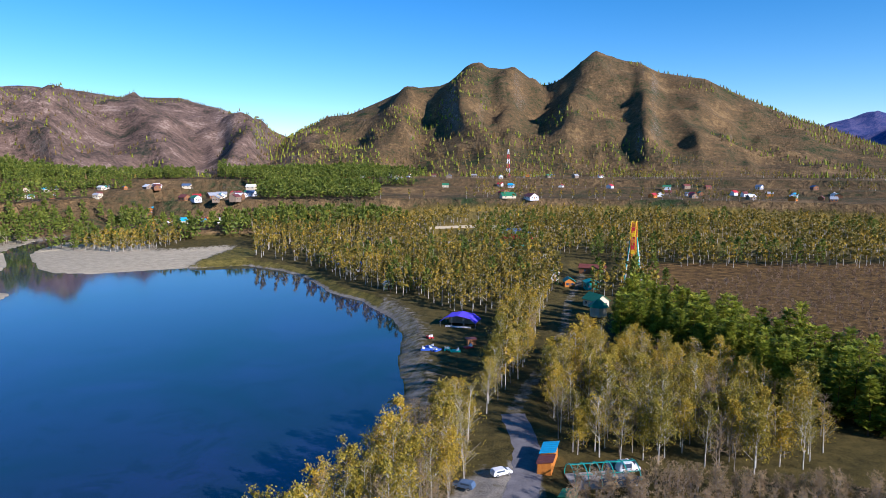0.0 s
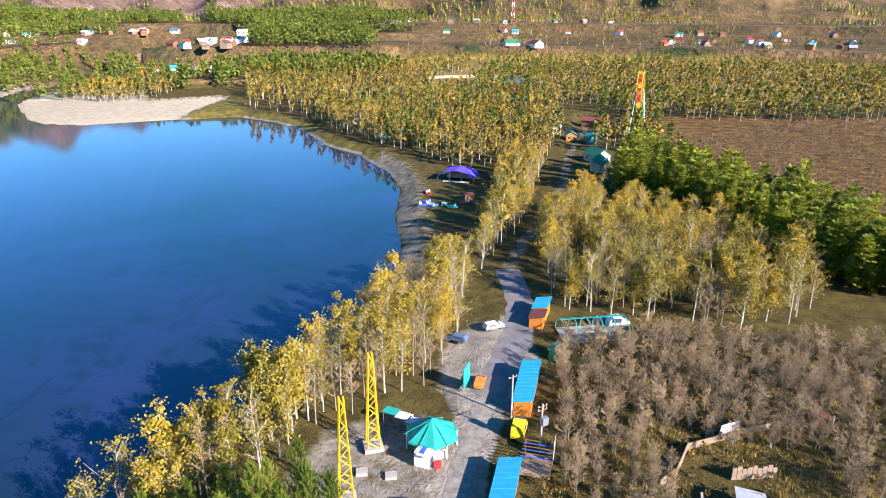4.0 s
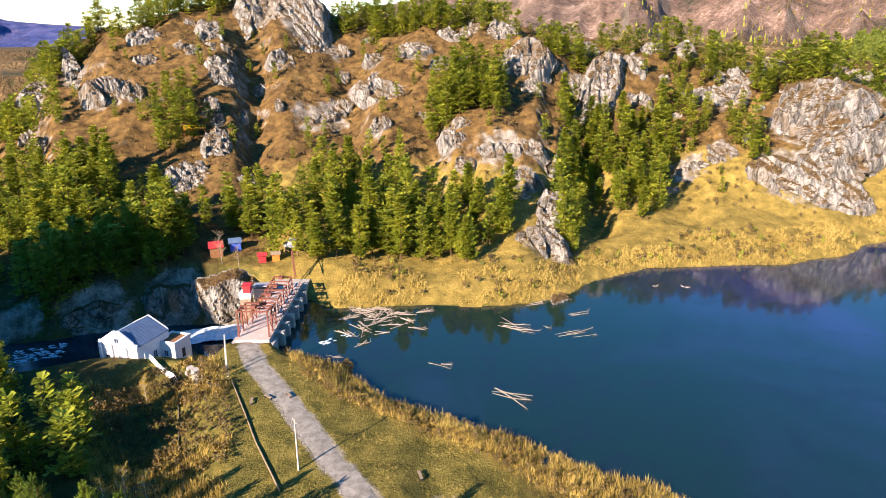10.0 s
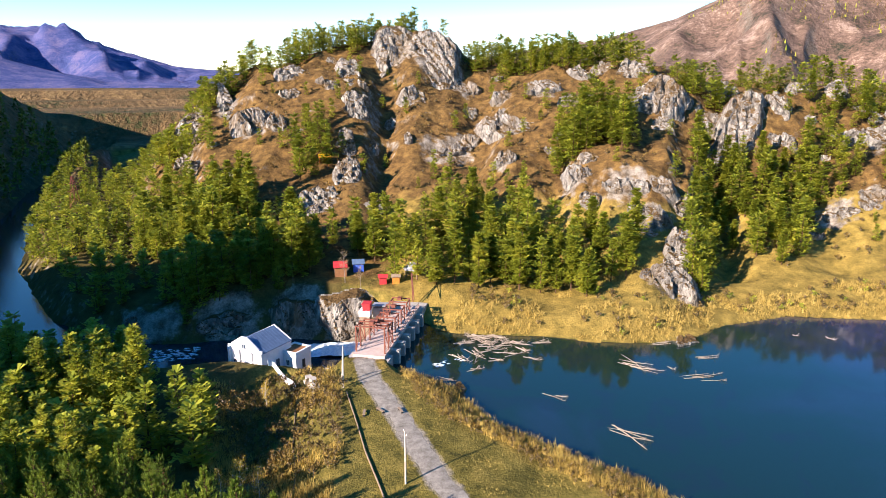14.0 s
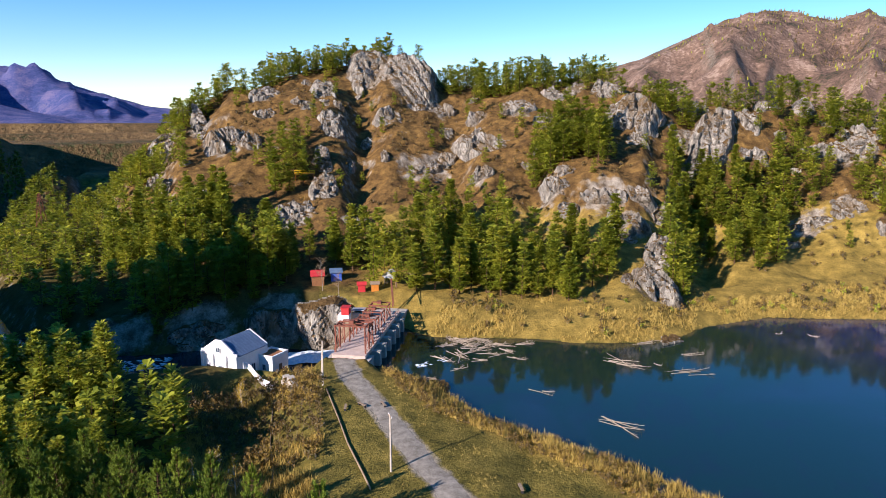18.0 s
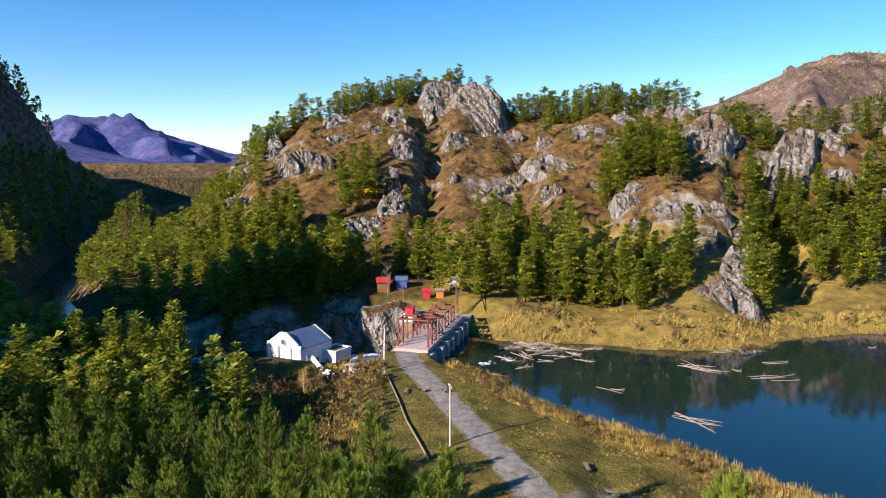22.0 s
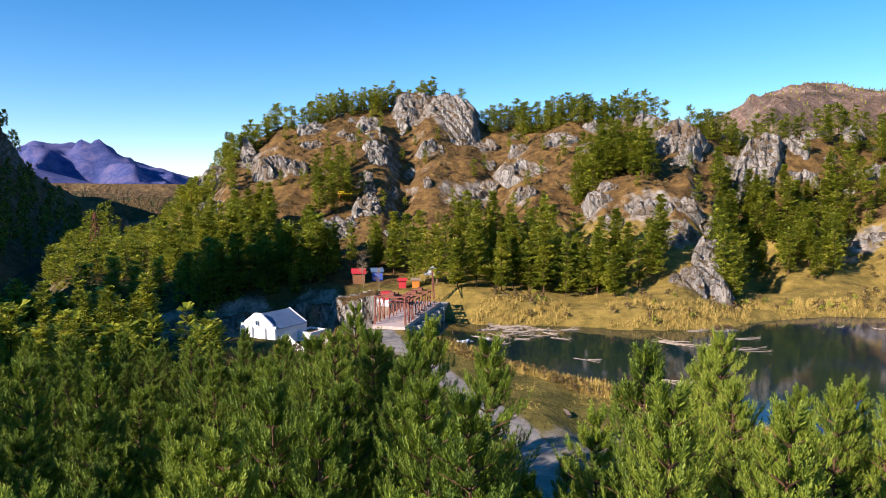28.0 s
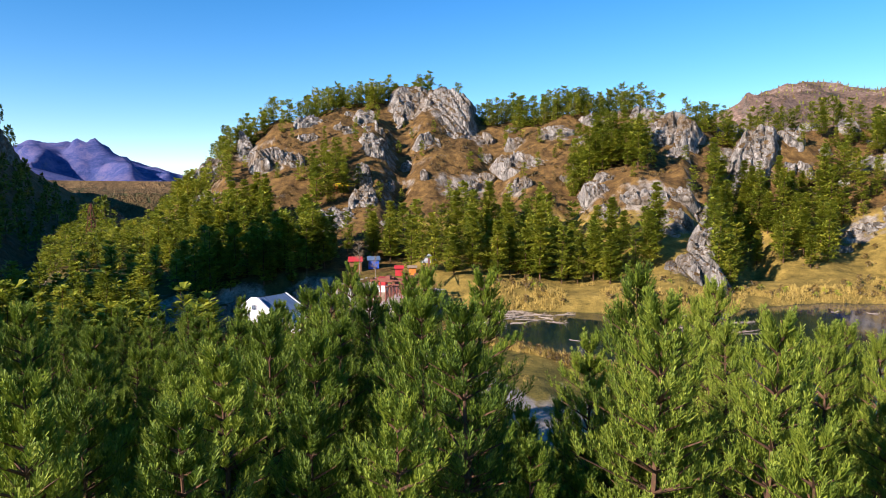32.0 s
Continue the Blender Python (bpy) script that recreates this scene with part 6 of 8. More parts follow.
# ---- the dam ----
dam = thing("dam", pose(-126.5, -50.4, 0, 0, 0, 180 + 4), "old pale concrete dam with buttress piers and sluices", "dam")
L = 32.0
part("deck", boxes((-1.5, -3.6, 3.2, L, 3.6, 4.0)), M_DECK, dam, "pinkish concrete walkway deck")
part("abutment", boxes((-4.5, -4.6, -4, 1.5, 4.6, 3.2)), M_CONCRETE, dam)
part("abutment", boxes((L - 2, -4.6, -8, L + 5, 4.6, 3.2)), M_CONCRETE, dam)
for i in range(6):
    x = 4.5 + i * 4.7
    bm = bmesh.new()
    prism(bm, [(x - 0.7, -9), (x + 0.7, -9), (x + 0.7, 3.2), (x - 0.7, 3.2)], -5.4, 4.0)
    part("pier", bm, M_CONCRETE, dam)
    if i < 5:
        part("sluice_gate", boxes((x + 0.75, -2.4, -9, x + 3.95, -1.8, 1.6)), M_RUST, dam, "rusty steel sluice gate")
part("sill_wall", boxes((1.5, 1.0, -9, L - 2, 3.0, -3.5)), M_CONCRETE, dam)
for s in (-3.5, 3.5):
    rl = bmesh.new()
    for k in range(17):
        beam(rl, (k * 1.95, s, 4.0), (k * 1.95, s, 5.1), 0.07)
    for zz in (4.5, 5.08):
        beam(rl, (0, s, zz), (L - 0.5, s, zz), 0.06)
    part("railing", rl, M_RUST, dam, "thin rust red railing")


def gantry(x, h, w, name="hoist_frame"):
    g = thing(name, dam.matrix_world @ pose(x, 0, 4.0), "rust red steel hoist frame standing on the dam", "steel frame", "hoist frames on the dam")
    for sx in (-1.6, 1.6):
        for sy in (-w, w):
            part("post", beams([((sx, sy, 0), (sx, sy, h))], 0.24), M_RUST, g)
    for sy in (-w, w):
        part("beam", beams([((-1.8, sy, h), (1.8, sy, h))], 0.26), M_RUST, g)
        part("brace", beams([((-1.6, sy, 0.2), (1.6, sy, h - 0.2)), ((1.6, sy, 0.2), (-1.6, sy, h - 0.2))], 0.1), M_RUST, g)
    for sx in (-1.6, 1.6):
        part("crossbeam", beams([((sx, -w - 0.2, h + 0.2), (sx, w + 0.2, h + 0.2))], 0.26), M_RUST, g)
    part("winch", boxes((-0.6, -0.5, h + 0.35, 0.6, 0.5, h + 1.0)), M_RUST, g)
    return g


gantry(1.6, 5.6, 3.2)
gantry(4.6, 5.0, 3.2)
for k in range(4):
    gantry(8.4 + k * 5.6, 3.4, 2.2)
hoist = thing("old_crane", dam.matrix_world @ pose(L + 3, -1, 4.0), "leaning rusty lattice crane beside the dam", "crane")
part("mast", beams([((0, 0, 0), (2.5, 1, 7)), ((1.4, 0, 0), (3.4, 1, 7)), ((0, 0, 2), (1.9, 0.3, 3)), ((0.8, 0.3, 3), (2.6, 0.6, 4.5)), ((1.5, 0.6, 4.6), (3.2, 0.9, 6))], 0.2), M_RUST, hoist)
part("jib", beams([((2.5, 1, 7), (-3.5, -1, 4.5)), ((3.0, 1, 6.2), (-3.5, -1, 4.4))], 0.16), M_RUST, hoist)
booth = thing("watch_booth", pose(-147.5, -59.8, 0, 0, 0, 8), "small white booth with a red upper wall on a timber-clad base", "booth")
part("base", boxes((-1.3, -1.3, -1.5, 1.3, 1.3, 4.3)), M_TIMBER, booth, "grey board cladding")
part("wall", boxes((-1.35, -1.35, 4.3, 1.35, 1.35, 5.9)), M_WHITE, booth)
part("upper_wall", boxes((-1.0, -0.4, 5.9, 1.4, 1.4, 7.6)), M_RED, booth, "bright red boarded wall")
part("roof", boxes((-1.2, -0.6, 7.6, 1.6, 1.6, 7.75)), M_RED, booth)
shed = thing("dam_shed", pose(-152, -57.5, 3.6, 0, 0, 12), "low grey shed with a lean-to roof beside the dam", "shed")
part("wall", boxes((-2, -1.6, -0.5, 2, 1.6, 1.9)), M_CONCRETE, shed)
bm = bmesh.new()
prism(bm, [(-2.3, 1.9), (2.3, 2.5), (2.3, 2.65), (-2.3, 2.05)], -1.9, 1.9)
part("roof", bm, M_GREYSHEET, shed)
# the power house
house = thing("power_house", pose(-128.8, -78.5, -4.2, 0, 0, 76), "white plastered power house with a blue-grey sheet roof and stepped gable", "house")
W, D, EV, RISE = 10.0, 9.6, 6.6, 2.6
walls = bmesh.new()
prism(walls, [(-W / 2, 0), (W / 2, 0), (W / 2, EV), (0, EV + RISE), (-W / 2, EV)], -D / 2, D / 2)
part("wall", walls, M_WHITE, house)
rf = bmesh.new()
roof_gable(rf, W, D - 1.0, EV, RISE, 0.3)
roof = part("roof", rf, M_SLATE, house)
seams(roof, W, D - 1.0, EV, RISE, 0.9, M_SLATE, 0.3)
gb = bmesh.new()
prism(gb, [(-W / 2 - 0.15, EV - 0.4), (W / 2 + 0.15, EV - 0.4), (W / 2 + 0.15, EV + 0.45), (W / 2 - 0.8, EV + 0.45), (W / 2 - 0.8, EV + 0.8), (0.9, EV + RISE + 0.4), (-0.9, EV + RISE + 0.4), (-W / 2 + 0.8, EV + 0.8), (-W / 2 + 0.8, EV + 0.45), (-W / 2 - 0.15, EV + 0.45)],
      -D / 2 - 0.2, -D / 2 + 0.18)
part("parapet", gb, M_WHITE, house, "stepped white gable parapet")
gb = bmesh.new()
prism(gb, [(-W / 2, EV - 0.4), (W / 2, EV - 0.4), (W / 2, EV + 0.2), (0, EV + RISE + 0.3), (-W / 2, EV + 0.2)], D / 2 - 0.15, D / 2 + 0.12)
part("parapet", gb, M_WHITE, house)
for sx in (-W / 2 + 0.1, W / 2 - 0.1, -1.9, 1.9):
    part("pilaster", boxes((sx - 0.3, -D / 2 - 0.4, 0, sx + 0.3, -D / 2, EV)), M_WHITE, house)
part("door", boxes((-1.1, -D / 2 - 0.06, 0, 1.1, -D / 2 - 0.005, 3.4)), M_BROWNWALL, house, "tall brown double door")
part("door_frame", boxes((-1.35, -D / 2 - 0.14, 0, -1.1, -D / 2, 3.7), (1.1, -D / 2 - 0.14, 0, 1.35, -D / 2, 3.7), (-1.35, -D / 2 - 0.14, 3.4, 1.35, -D / 2, 3.7)), M_WHITE, house)
for sx in (-3.3, 3.3):
    window(house, pose(sx, -D / 2 - 0.04, 1.6), 1.0, 2.0)
window(house, pose(0, -D / 2 - 0.32, EV + 0.35), 1.1, 1.0)
for yy in (-3.0, 0.0, 3.0):
    window(house, pose(W / 2 + 0.04, yy, 1.4, 0, 0, 90), 1.1, 2.2)
    window(house, pose(-W / 2 - 0.04, yy, 1.4, 0, 0, -90), 1.1, 2.2)
part("plinth", boxes((-W / 2 - 0.15, -D / 2 - 0.15, -2.5, W / 2 + 0.15, D / 2 + 0.15, 0.45)), M_CONCRETE, house)
annex = thing("annex", pose(-131.6, -71.2, -3.6, 0, 0, 76), "small flat-roofed white annex of the power house", "annex")
part("wall", boxes((-2.4, -2.6, -2, 2.4, 2.6, 4.0)), M_WHITE, annex)
part("roof", boxes((-2.1, -2.3, 3.99, 2.1, 2.3, 4.12)), M_BROWNWALL, annex, "brown felt roof")
part("parapet", boxes((-2.5, -2.7, 3.9, 2.5, -2.3, 4.45), (-2.5, 2.3, 3.9, 2.5, 2.7, 4.45), (-2.5, -2.3, 3.9, -2.1, 2.3, 4.45), (2.1, -2.3, 3.9, 2.5, 2.3, 4.45)), M_WHITE, annex)
part("door", boxes((2.405, -0.5, 0, 2.45, 0.5, 2.1)), M_DARK, annex)
window(annex, pose(0, -2.64, 1.0), 0.9, 1.3)


def fence_run(name, pts, h, step, mat, label, rails=2, solid=False):
    """A fence along points: posts with rails, or a solid wall of slabs."""
    f = new(name)
    tagged(f, label, "fence")
    f.location = (pts[0][0], pts[0][1], 0)
    for (ax, ay), (bx, by) in zip(pts[:-1], pts[1:]):
        ln = math.hypot(bx - ax, by - ay)
        n = max(1, int(ln / step))
        prev = None
        for k in range(n + 1):
            x, y = ax + (bx - ax) * k / n, ay + (by - ay) * k / n
            z = max(ground_z(x, y), -6.5)
            q = Vector((x - pts[0][0], y - pts[0][1], z))
            part("post", beams([(q - Vector((0, 0, 0.4)), q + Vector((0, 0, h)))], 0.12), mat, f)
            if prev is not None:
                if solid:
                    bm = bmesh.new()
                    d = (q - prev).normalized().cross(Vector((0, 0, 1))) * 0.06
                    vs = [bm.verts.new(p) for p in (prev - d, q - d, q - d + Vector((0, 0, h)), prev - d + Vector((0, 0, h)), prev + d, q + d, q + d + Vector((0, 0, h)), prev + d + Vector((0, 0, h)))]
                    for idx in ((0, 1, 2, 3), (7, 6, 5, 4), (0, 4, 5, 1), (1, 5, 6, 2), (2, 6, 7, 3), (3, 7, 4, 0)):
                        bm.faces.new([vs[i] for i in idx])
                    part("panel", bm, mat, f)
                else:
                    for r in range(rails):
                        zz = Vector((0, 0, h * (0.92 - 0.45 * r)))
                        part("rail", beams([(prev + zz, q + zz)], 0.09), mat, f)
            prev = q
    return f


fence_run("white_wall", [(-122.6, -73.2), (-118.5, -68), (-114.5, -63), (-112, -61)], 1.5, 2.4, M_WHITE, "low whitewashed wall running down from the power house", solid=True)
fence_run("board_fence", [(-108.6, -48.4), (-98, -42), (-89.9, -37.2), (-78.3, -29.6)], 0.38, 2.6, M_TIMBER, "pale weathered fence beside the gravel road", solid=True)
fence_run("board_fence", [(-111, -60), (-104.5, -57.4), (-95, -53), (-86.8, -48.3), (-75.8, -43.6)], 0.45, 2.6, M_TIMBER, "pale weathered fence below the gravel road", solid=True)
fence_run("white_railing", [(-137, -67), (-131.5, -61.5), (-128.5, -57), (-127.6, -55)], 1.1, 1.8, M_WHITE, "white railing along the path to the power house")


def power_pole(x, y, h, label, arms=1):
    p = thing("power_pole", pose(x, y, ground_z(x, y) - 0.3, 0, 0, 35), label, "pole", "power poles")
    bm = bmesh.new()
    rod(bm, (0, 0, 0), (0, 0, h), 0.17, 0.12)
    part("post", bm, M_POLE, p)
    for k in range(arms):
        part("crossarm", beams([((-0.8, 0, h - 0.4 - 0.6 * k), (0.8, 0, h - 0.4 - 0.6 * k))], 0.11), M_TIMBER, p)
        for sx in (-0.7, 0, 0.7):
            bm = bmesh.new()
            rod(bm, (sx, 0, h - 0.35 - 0.6 * k), (sx, 0, h - 0.12 - 0.6 * k), 0.05)
            part("insulator", bm, M_WHITE, p)
    return p


power_pole(-83.2, -28.2, 9.0, "pale wooden power pole beside the gravel road")
tw = thing("twin_pole", pose(-111.5, -50.5, ground_z(-111.5, -50.5) - 0.3, 0, 0, 30), "pair of leaning pale poles lashed into an A", "pole")
for sx in (-1.1, 1.1):
    bm = bmesh.new()
    rod(bm, (sx, 0, 0), (sx * 0.15, 0.3, 8.5), 0.16, 0.11)
    part("post", bm, M_POLE, tw)
part("crossarm", beams([((-0.9, 0.2, 6.2), (0.9, 0.2, 6.2))], 0.12), M_TIMBER, tw)
for x, y, w in ((-112, -57, 1.0), (-110.2, -55.6, 0.8), (-114, -59, 0.8)):
    cb = thing("concrete_block", pose(x, y, ground_z(x, y), 3, 5, 30 + 20 * w), "broken pale concrete block in the weeds", "rubble", "concrete blocks")
    part("block", boxes((-0.7 * w, -0.6, -0.4, 0.7 * w, 0.6, 1.7 * w), (-1.0 * w, -0.9, -0.4, 1.0 * w, 0.9, 0.3)), M_CONCRETE, cb)
for x, y, a in ((-104, -36, 40), (-103, -39.5, 60), (-84.5, -10, 20), (-79, -6, 80), (-101.5, -42, 15)):
    be = thing("bench", pose(x, y, ground_z(x, y), 0, 0, a), "dark plank bench on two blocks by the road", "bench", "benches by the road")
    part("seat", boxes((-1.0, -0.22, 0.42, 1.0, 0.22, 0.5)), M_TIMBER, be)
    for sx in (-0.75, 0.75):
        part("leg", boxes((sx - 0.12, -0.18, -0.2, sx + 0.12, 0.18, 0.42)), M_DARK, be)


# ---- drift logs on the lake ----
def log_raft(x, y, turn, length, n, seed, label):
    rnd = random.Random(seed)
    e = thing("drift_logs", pose(x, y, 0.0, 0, 0, turn), label, "driftwood", "drift logs")
    for k in range(n):
        bm = bmesh.new()
        ln = length * rnd.uniform(0.35, 1.0)
        ang = rnd.gauss(0, 0.32) if k else 0.0
        mid = Vector((rnd.uniform(-0.25, 0.25) * length, rnd.uniform(-0.16, 0.16) * length, 0)) * (k > 0)
        d = Vector((math.cos(ang), math.sin(ang), rnd.uniform(-0.02, 0.05))) * ln / 2
        bow = Vector((-d.y, d.x, 0)) * rnd.uniform(-0.12, 0.12)
        p = [mid - d + Vector((0, 0, 0.03)), mid + bow, mid + d + Vector((0, 0, rnd.uniform(0.0, 0.25)))]
        r = rnd.uniform(0.09, 0.15)
        rod(bm, p[0], p[1], r, r * 0.8, 6)
        rod(bm, p[1], p[2], r * 0.8, r * 0.35, 6)
        for q in range(4):
            m = p[1].lerp(p[2], rnd.uniform(0.0, 1.0))
            rod(bm, m, m + Vector((rnd.uniform(0, 0.8), rnd.uniform(-1, 1), rnd.uniform(0.0, 0.6))) * 1.1, 0.045, 0.015, 5)
        part("log", bm, M_DRIFT, e)


for i, (x, y, a, ln, n) in enumerate(((-113.5, 2.5, 80, 12, 4), (-144, 5.5, 75, 12, 6), (-141, 18.5, 112, 11, 4), (-152, 20.5, 115, 6, 3), (-124.5, -9, 85, 6, 2), (-142, -17, 70, 5, 3), (-144.5, 13, 40, 2.5, 2),
                                     (-159.5, 12, 120, 7, 4), (-173, 44, 82, 3, 2), (-173, 52, 70, 3, 2), (-133, -28, 110, 5, 3), (-126.5, -33.5, 75, 5, 2), (-137.5, -33.5, 60, 7, 4), (-141, -30, 40, 8, 6),
                                     (-145, -27, 130, 8, 7), (-149, -30, 60, 7, 6), (-143.5, -23, 100, 7, 5), (-150.5, -25, 20, 6, 5), (-147, -34, 140, 6, 5), (-139, -25, 75, 5, 3), (-218, 112, 60, 7, 4), (-151, -31, 100, 7, 8), (-152.5, -27, 60, 6, 8), (-148, -28, 160, 6, 7), (-153, -35, 30, 5, 7), (-150, -21, 80, 6, 6), (-152, -16, 110, 5, 5), (-146, -20, 50, 5, 4))):
    log_raft(x, y, a, ln, n, 600 + i, "bleached drift logs and branches floating on the lake")


def foam(name, pts, z, width, seed, label):
    rnd = random.Random(seed)
    vs = []
    for (ax, ay), (bx, by) in zip(pts[:-1], pts[1:]):
        d = Vector((bx - ax, by - ay, 0))
        nrm = Vector((-d.y, d.x, 0)).normalized()
        for k in range(int(d.length * width * 2.4)):
            c = Vector((ax, ay, z)) + d * rnd.random() + nrm * rnd.uniform(-1, 1) * width
            u = (d.normalized() * rnd.uniform(0.3, 1.0) + nrm * rnd.gauss(0, 0.2)) * 0.9
            w = nrm * rnd.uniform(0.1, 0.3)
            h = Vector((0, 0, rnd.uniform(0.05, 0.3)))
            p = [c - u, c + w, c + u, c - w, c + h]
            for i in range(4):
                vs += [tuple(p[i]), tuple(p[(i + 1) % 4]), tuple(p[4])]
    tagged(new(name, tri_soup(vs, [M_FOAM], name)), label, "rapids", kind="stuff")


M_FOAM = varied("white_water", (0.30, 0.44, 0.56), (0.85, 0.88, 0.9), 1.0, 0.5, bumps=0.3)
def chute(name, pts, z0, z1, half, label):
    """White water racing down a channel: a rough, streaked sheet."""
    n, w = 46, 13
    t = np.linspace(0, 1, n)
    p = np.array(pts, float)
    k = np.linspace(0, 1, len(p))
    c = np.stack([np.interp(t, k, p[:, 0]), np.interp(t, k, p[:, 1])], -1)
    g = np.gradient(c, axis=0)
    side = np.stack([-g[:, 1], g[:, 0]], -1) / np.hypot(g[:, 0], g[:, 1])[:, None]
    q = np.linspace(-1, 1, w)
    xy = c[:, None, :] + side[:, None, :] * (q * half)[None, :, None]
    z = z0 + (z1 - z0) * t[:, None] + 0.9 * fbm(xy[..., 0] / 1.5, xy[..., 1] / 1.5, 3, 7) - 0.5 * np.abs(q)[None, :] ** 4
    vs = np.concatenate([xy, z[..., None]], -1).reshape(-1, 3)
    fs = [(a * w + b, (a + 1) * w + b, (a + 1) * w + b + 1, a * w + b + 1) for a in range(n - 1) for b in range(w - 1)]
    tagged(new(name, mesh_from(name, vs, np.array(fs), [M_FOAM], None, smooth=False)), label, "rapids", kind="stuff")


chute("rapids", [(-147, -56), (-151, -64), (-149, -72), (-146, -80), (-146, -88)], -5.6, -7.0, 4.4, "white rapids racing out below the dam")
foam("rapids", [(-139, -103), (-134, -113)], -7.15, 4, 2, "broken white water in the dark gorge")
foam("rapids", [(-131, -122), (-132, -132)], -7.15, 4, 3, "broken white water in the dark gorge")
foam("eddy_foam", [(-132, -37.5), (-137.5, -32.5)], 0.01, 1.0, 4, "streaks of foam on the lake above the dam")
# ---- huts and platform on the far side ----
def hut(x, y, z, turn, w, d, h, wall, roof, label, rise=1.0, gazebo=False):
    t = thing("gazebo" if gazebo else "hut", pose(x, y, z, 0, 0, turn), label, "hut", "huts beyond the dam")
    if gazebo:
        for sx in (-1, 1):
            for sy in (-1, 1):
                part("post", beams([((sx * w / 2, sy * d / 2, -0.4), (sx * w / 2, sy * d / 2, h))], 0.16), wall, t)
        bm = bmesh.new()
        bmesh.ops.create_cone(bm, cap_ends=True, segments=6, radius1=w * 0.85, radius2=0.05, depth=rise + 0.8, matrix=Matrix.Translation((0, 0, h + (rise + 0.8) / 2)))
        part("roof", bm, roof, t)
        part("bench", boxes((-w / 2, -d / 2, 0.35, w / 2, -d / 2 + 0.4, 0.45)), wall, t)
        return t
    bm = bmesh.new()
    prism(bm, [(-w / 2, -1.0), (w / 2, -1.0), (w / 2, h), (0, h + rise), (-w / 2, h)], -d / 2, d / 2)
    part("wall", bm, wall, t)
    bm = bmesh.new()
    roof_gable(bm, w, d, h, rise, 0.35)
    part("roof", bm, roof, t)
    part("door", boxes((-0.45, -d / 2 - 0.05, 0, 0.45, -d / 2 - 0.005, 2.0)), M_DARK, t)
    for sx in (-w * 0.33, w * 0.33):
        part("window", boxes((sx - 0.35, -d / 2 - 0.05, 0.9, sx + 0.35, -d / 2 - 0.004, 1.8)), M_GLASS, t)
    return t


def on_land(x, y):
    return ground_z(x, y) + 0.05


hut(-170.5, -63.5, on_land(-170.5, -63.5), 20, 2.2, 2.0, 2.0, M_RED, M_RED, "small bright red kiosk beyond the dam", 0.5)
hut(-171.5, -60.0, on_land(-171.5, -60), 20, 2.2, 2.0, 2.0, M_ORANGE, M_TIMBER, "small orange timber kiosk beyond the dam", 0.4)
hut(-176, -56.5, on_land(-176, -56.5), 0, 3.4, 3.4, 2.3, M_TIMBER, M_GREYSHEET, "grey gazebo with a pointed roof under the pines", 1.6, True)
hut(-181, -50.5, on_land(-181, -50.5), 0, 3.0, 2.4, 2.1, M_TIMBER, M_TIMBER, "open timber shelter under the pines", 0.2, True)
hut(-174, -78, on_land(-174, -78), 25, 5.0, 3.4, 2.6, M_BROWNWALL, M_RED, "brown timber cafe with a red roof among the pines", 1.0)
hut(-178, -74, on_land(-178, -74), 25, 3.4, 3.0, 2.3, M_BLUEPAINT, M_SLATE, "blue painted cafe wing among the pines", 0.8)
PLATFORM = (-248.5, -114.6, 31.0)
pf = thing("viewing_platform", pose(*PLATFORM, 0, 0, 25), "orange timber viewing platform on the cliff", "platform")
part("floor", boxes((-1.8, -4.0, -0.2, 1.8, 4.0, 0.0)), M_ORANGE, pf)
for k in range(9):
    part("post", beams([((1.75, -3.9 + k * 0.975, 0), (1.75, -3.9 + k * 0.975, 1.3))], 0.16), M_YELLOW, pf)
for zz in (0.5, 1.25):
    part("rail", beams([((1.75, -4, zz), (1.75, 4, zz))], 0.2), M_YELLOW, pf)
for sy in (-3.6, 0, 3.6):
    part("strut", beams([((1.4, sy, -0.2), (-0.5, sy, -6.0))], 0.18), M_ORANGE, pf)
pylon = thing("lattice_pylon", pose(-216, -210, ground_z(-216, -210) - 0.5), "rusty lattice steel pylon in the gorge", "pylon")
for sx in (-1, 1):
    for sy in (-1, 1):
        part("leg", beams([((sx * 2.2, sy * 2.2, 0), (sx * 0.3, sy * 0.3, 21))], 0.22), M_RUST, pylon)
for k in range(5):
    f0, f1 = 2.2 - 1.9 * k / 5, 2.2 - 1.9 * (k + 1) / 5
    for s in (-1, 1):
        part("brace", beams([((-f0, s * f0, 21 * k / 5), (f1, s * f1, 21 * (k + 1) / 5)), ((s * f0, -f0, 21 * k / 5), (s * f1, f1, 21 * (k + 1) / 5))], 0.12), M_RUST, pylon)
part("arm", beams([((-4, 0, 18), (4, 0, 18)), ((-3, 0, 15), (3, 0, 15))], 0.18), M_RUST, pylon)
barn = thing("barn", pose(-88.5, -118.5, ground_z(-88, -118), 0, 0, 45), "grey sheet-roofed house among the pines", "house")
bm = bmesh.new()
prism(bm, [(-4, -1), (4, -1), (4, 5.2), (0, 8.2), (-4, 5.2)], -5, 5)
part("wall", bm, M_BROWNWALL, barn)
bm = bmesh.new()
roof_gable(bm, 8, 10, 5.2, 3.0, 0.5)
part("roof", bm, M_GREYSHEET, barn)


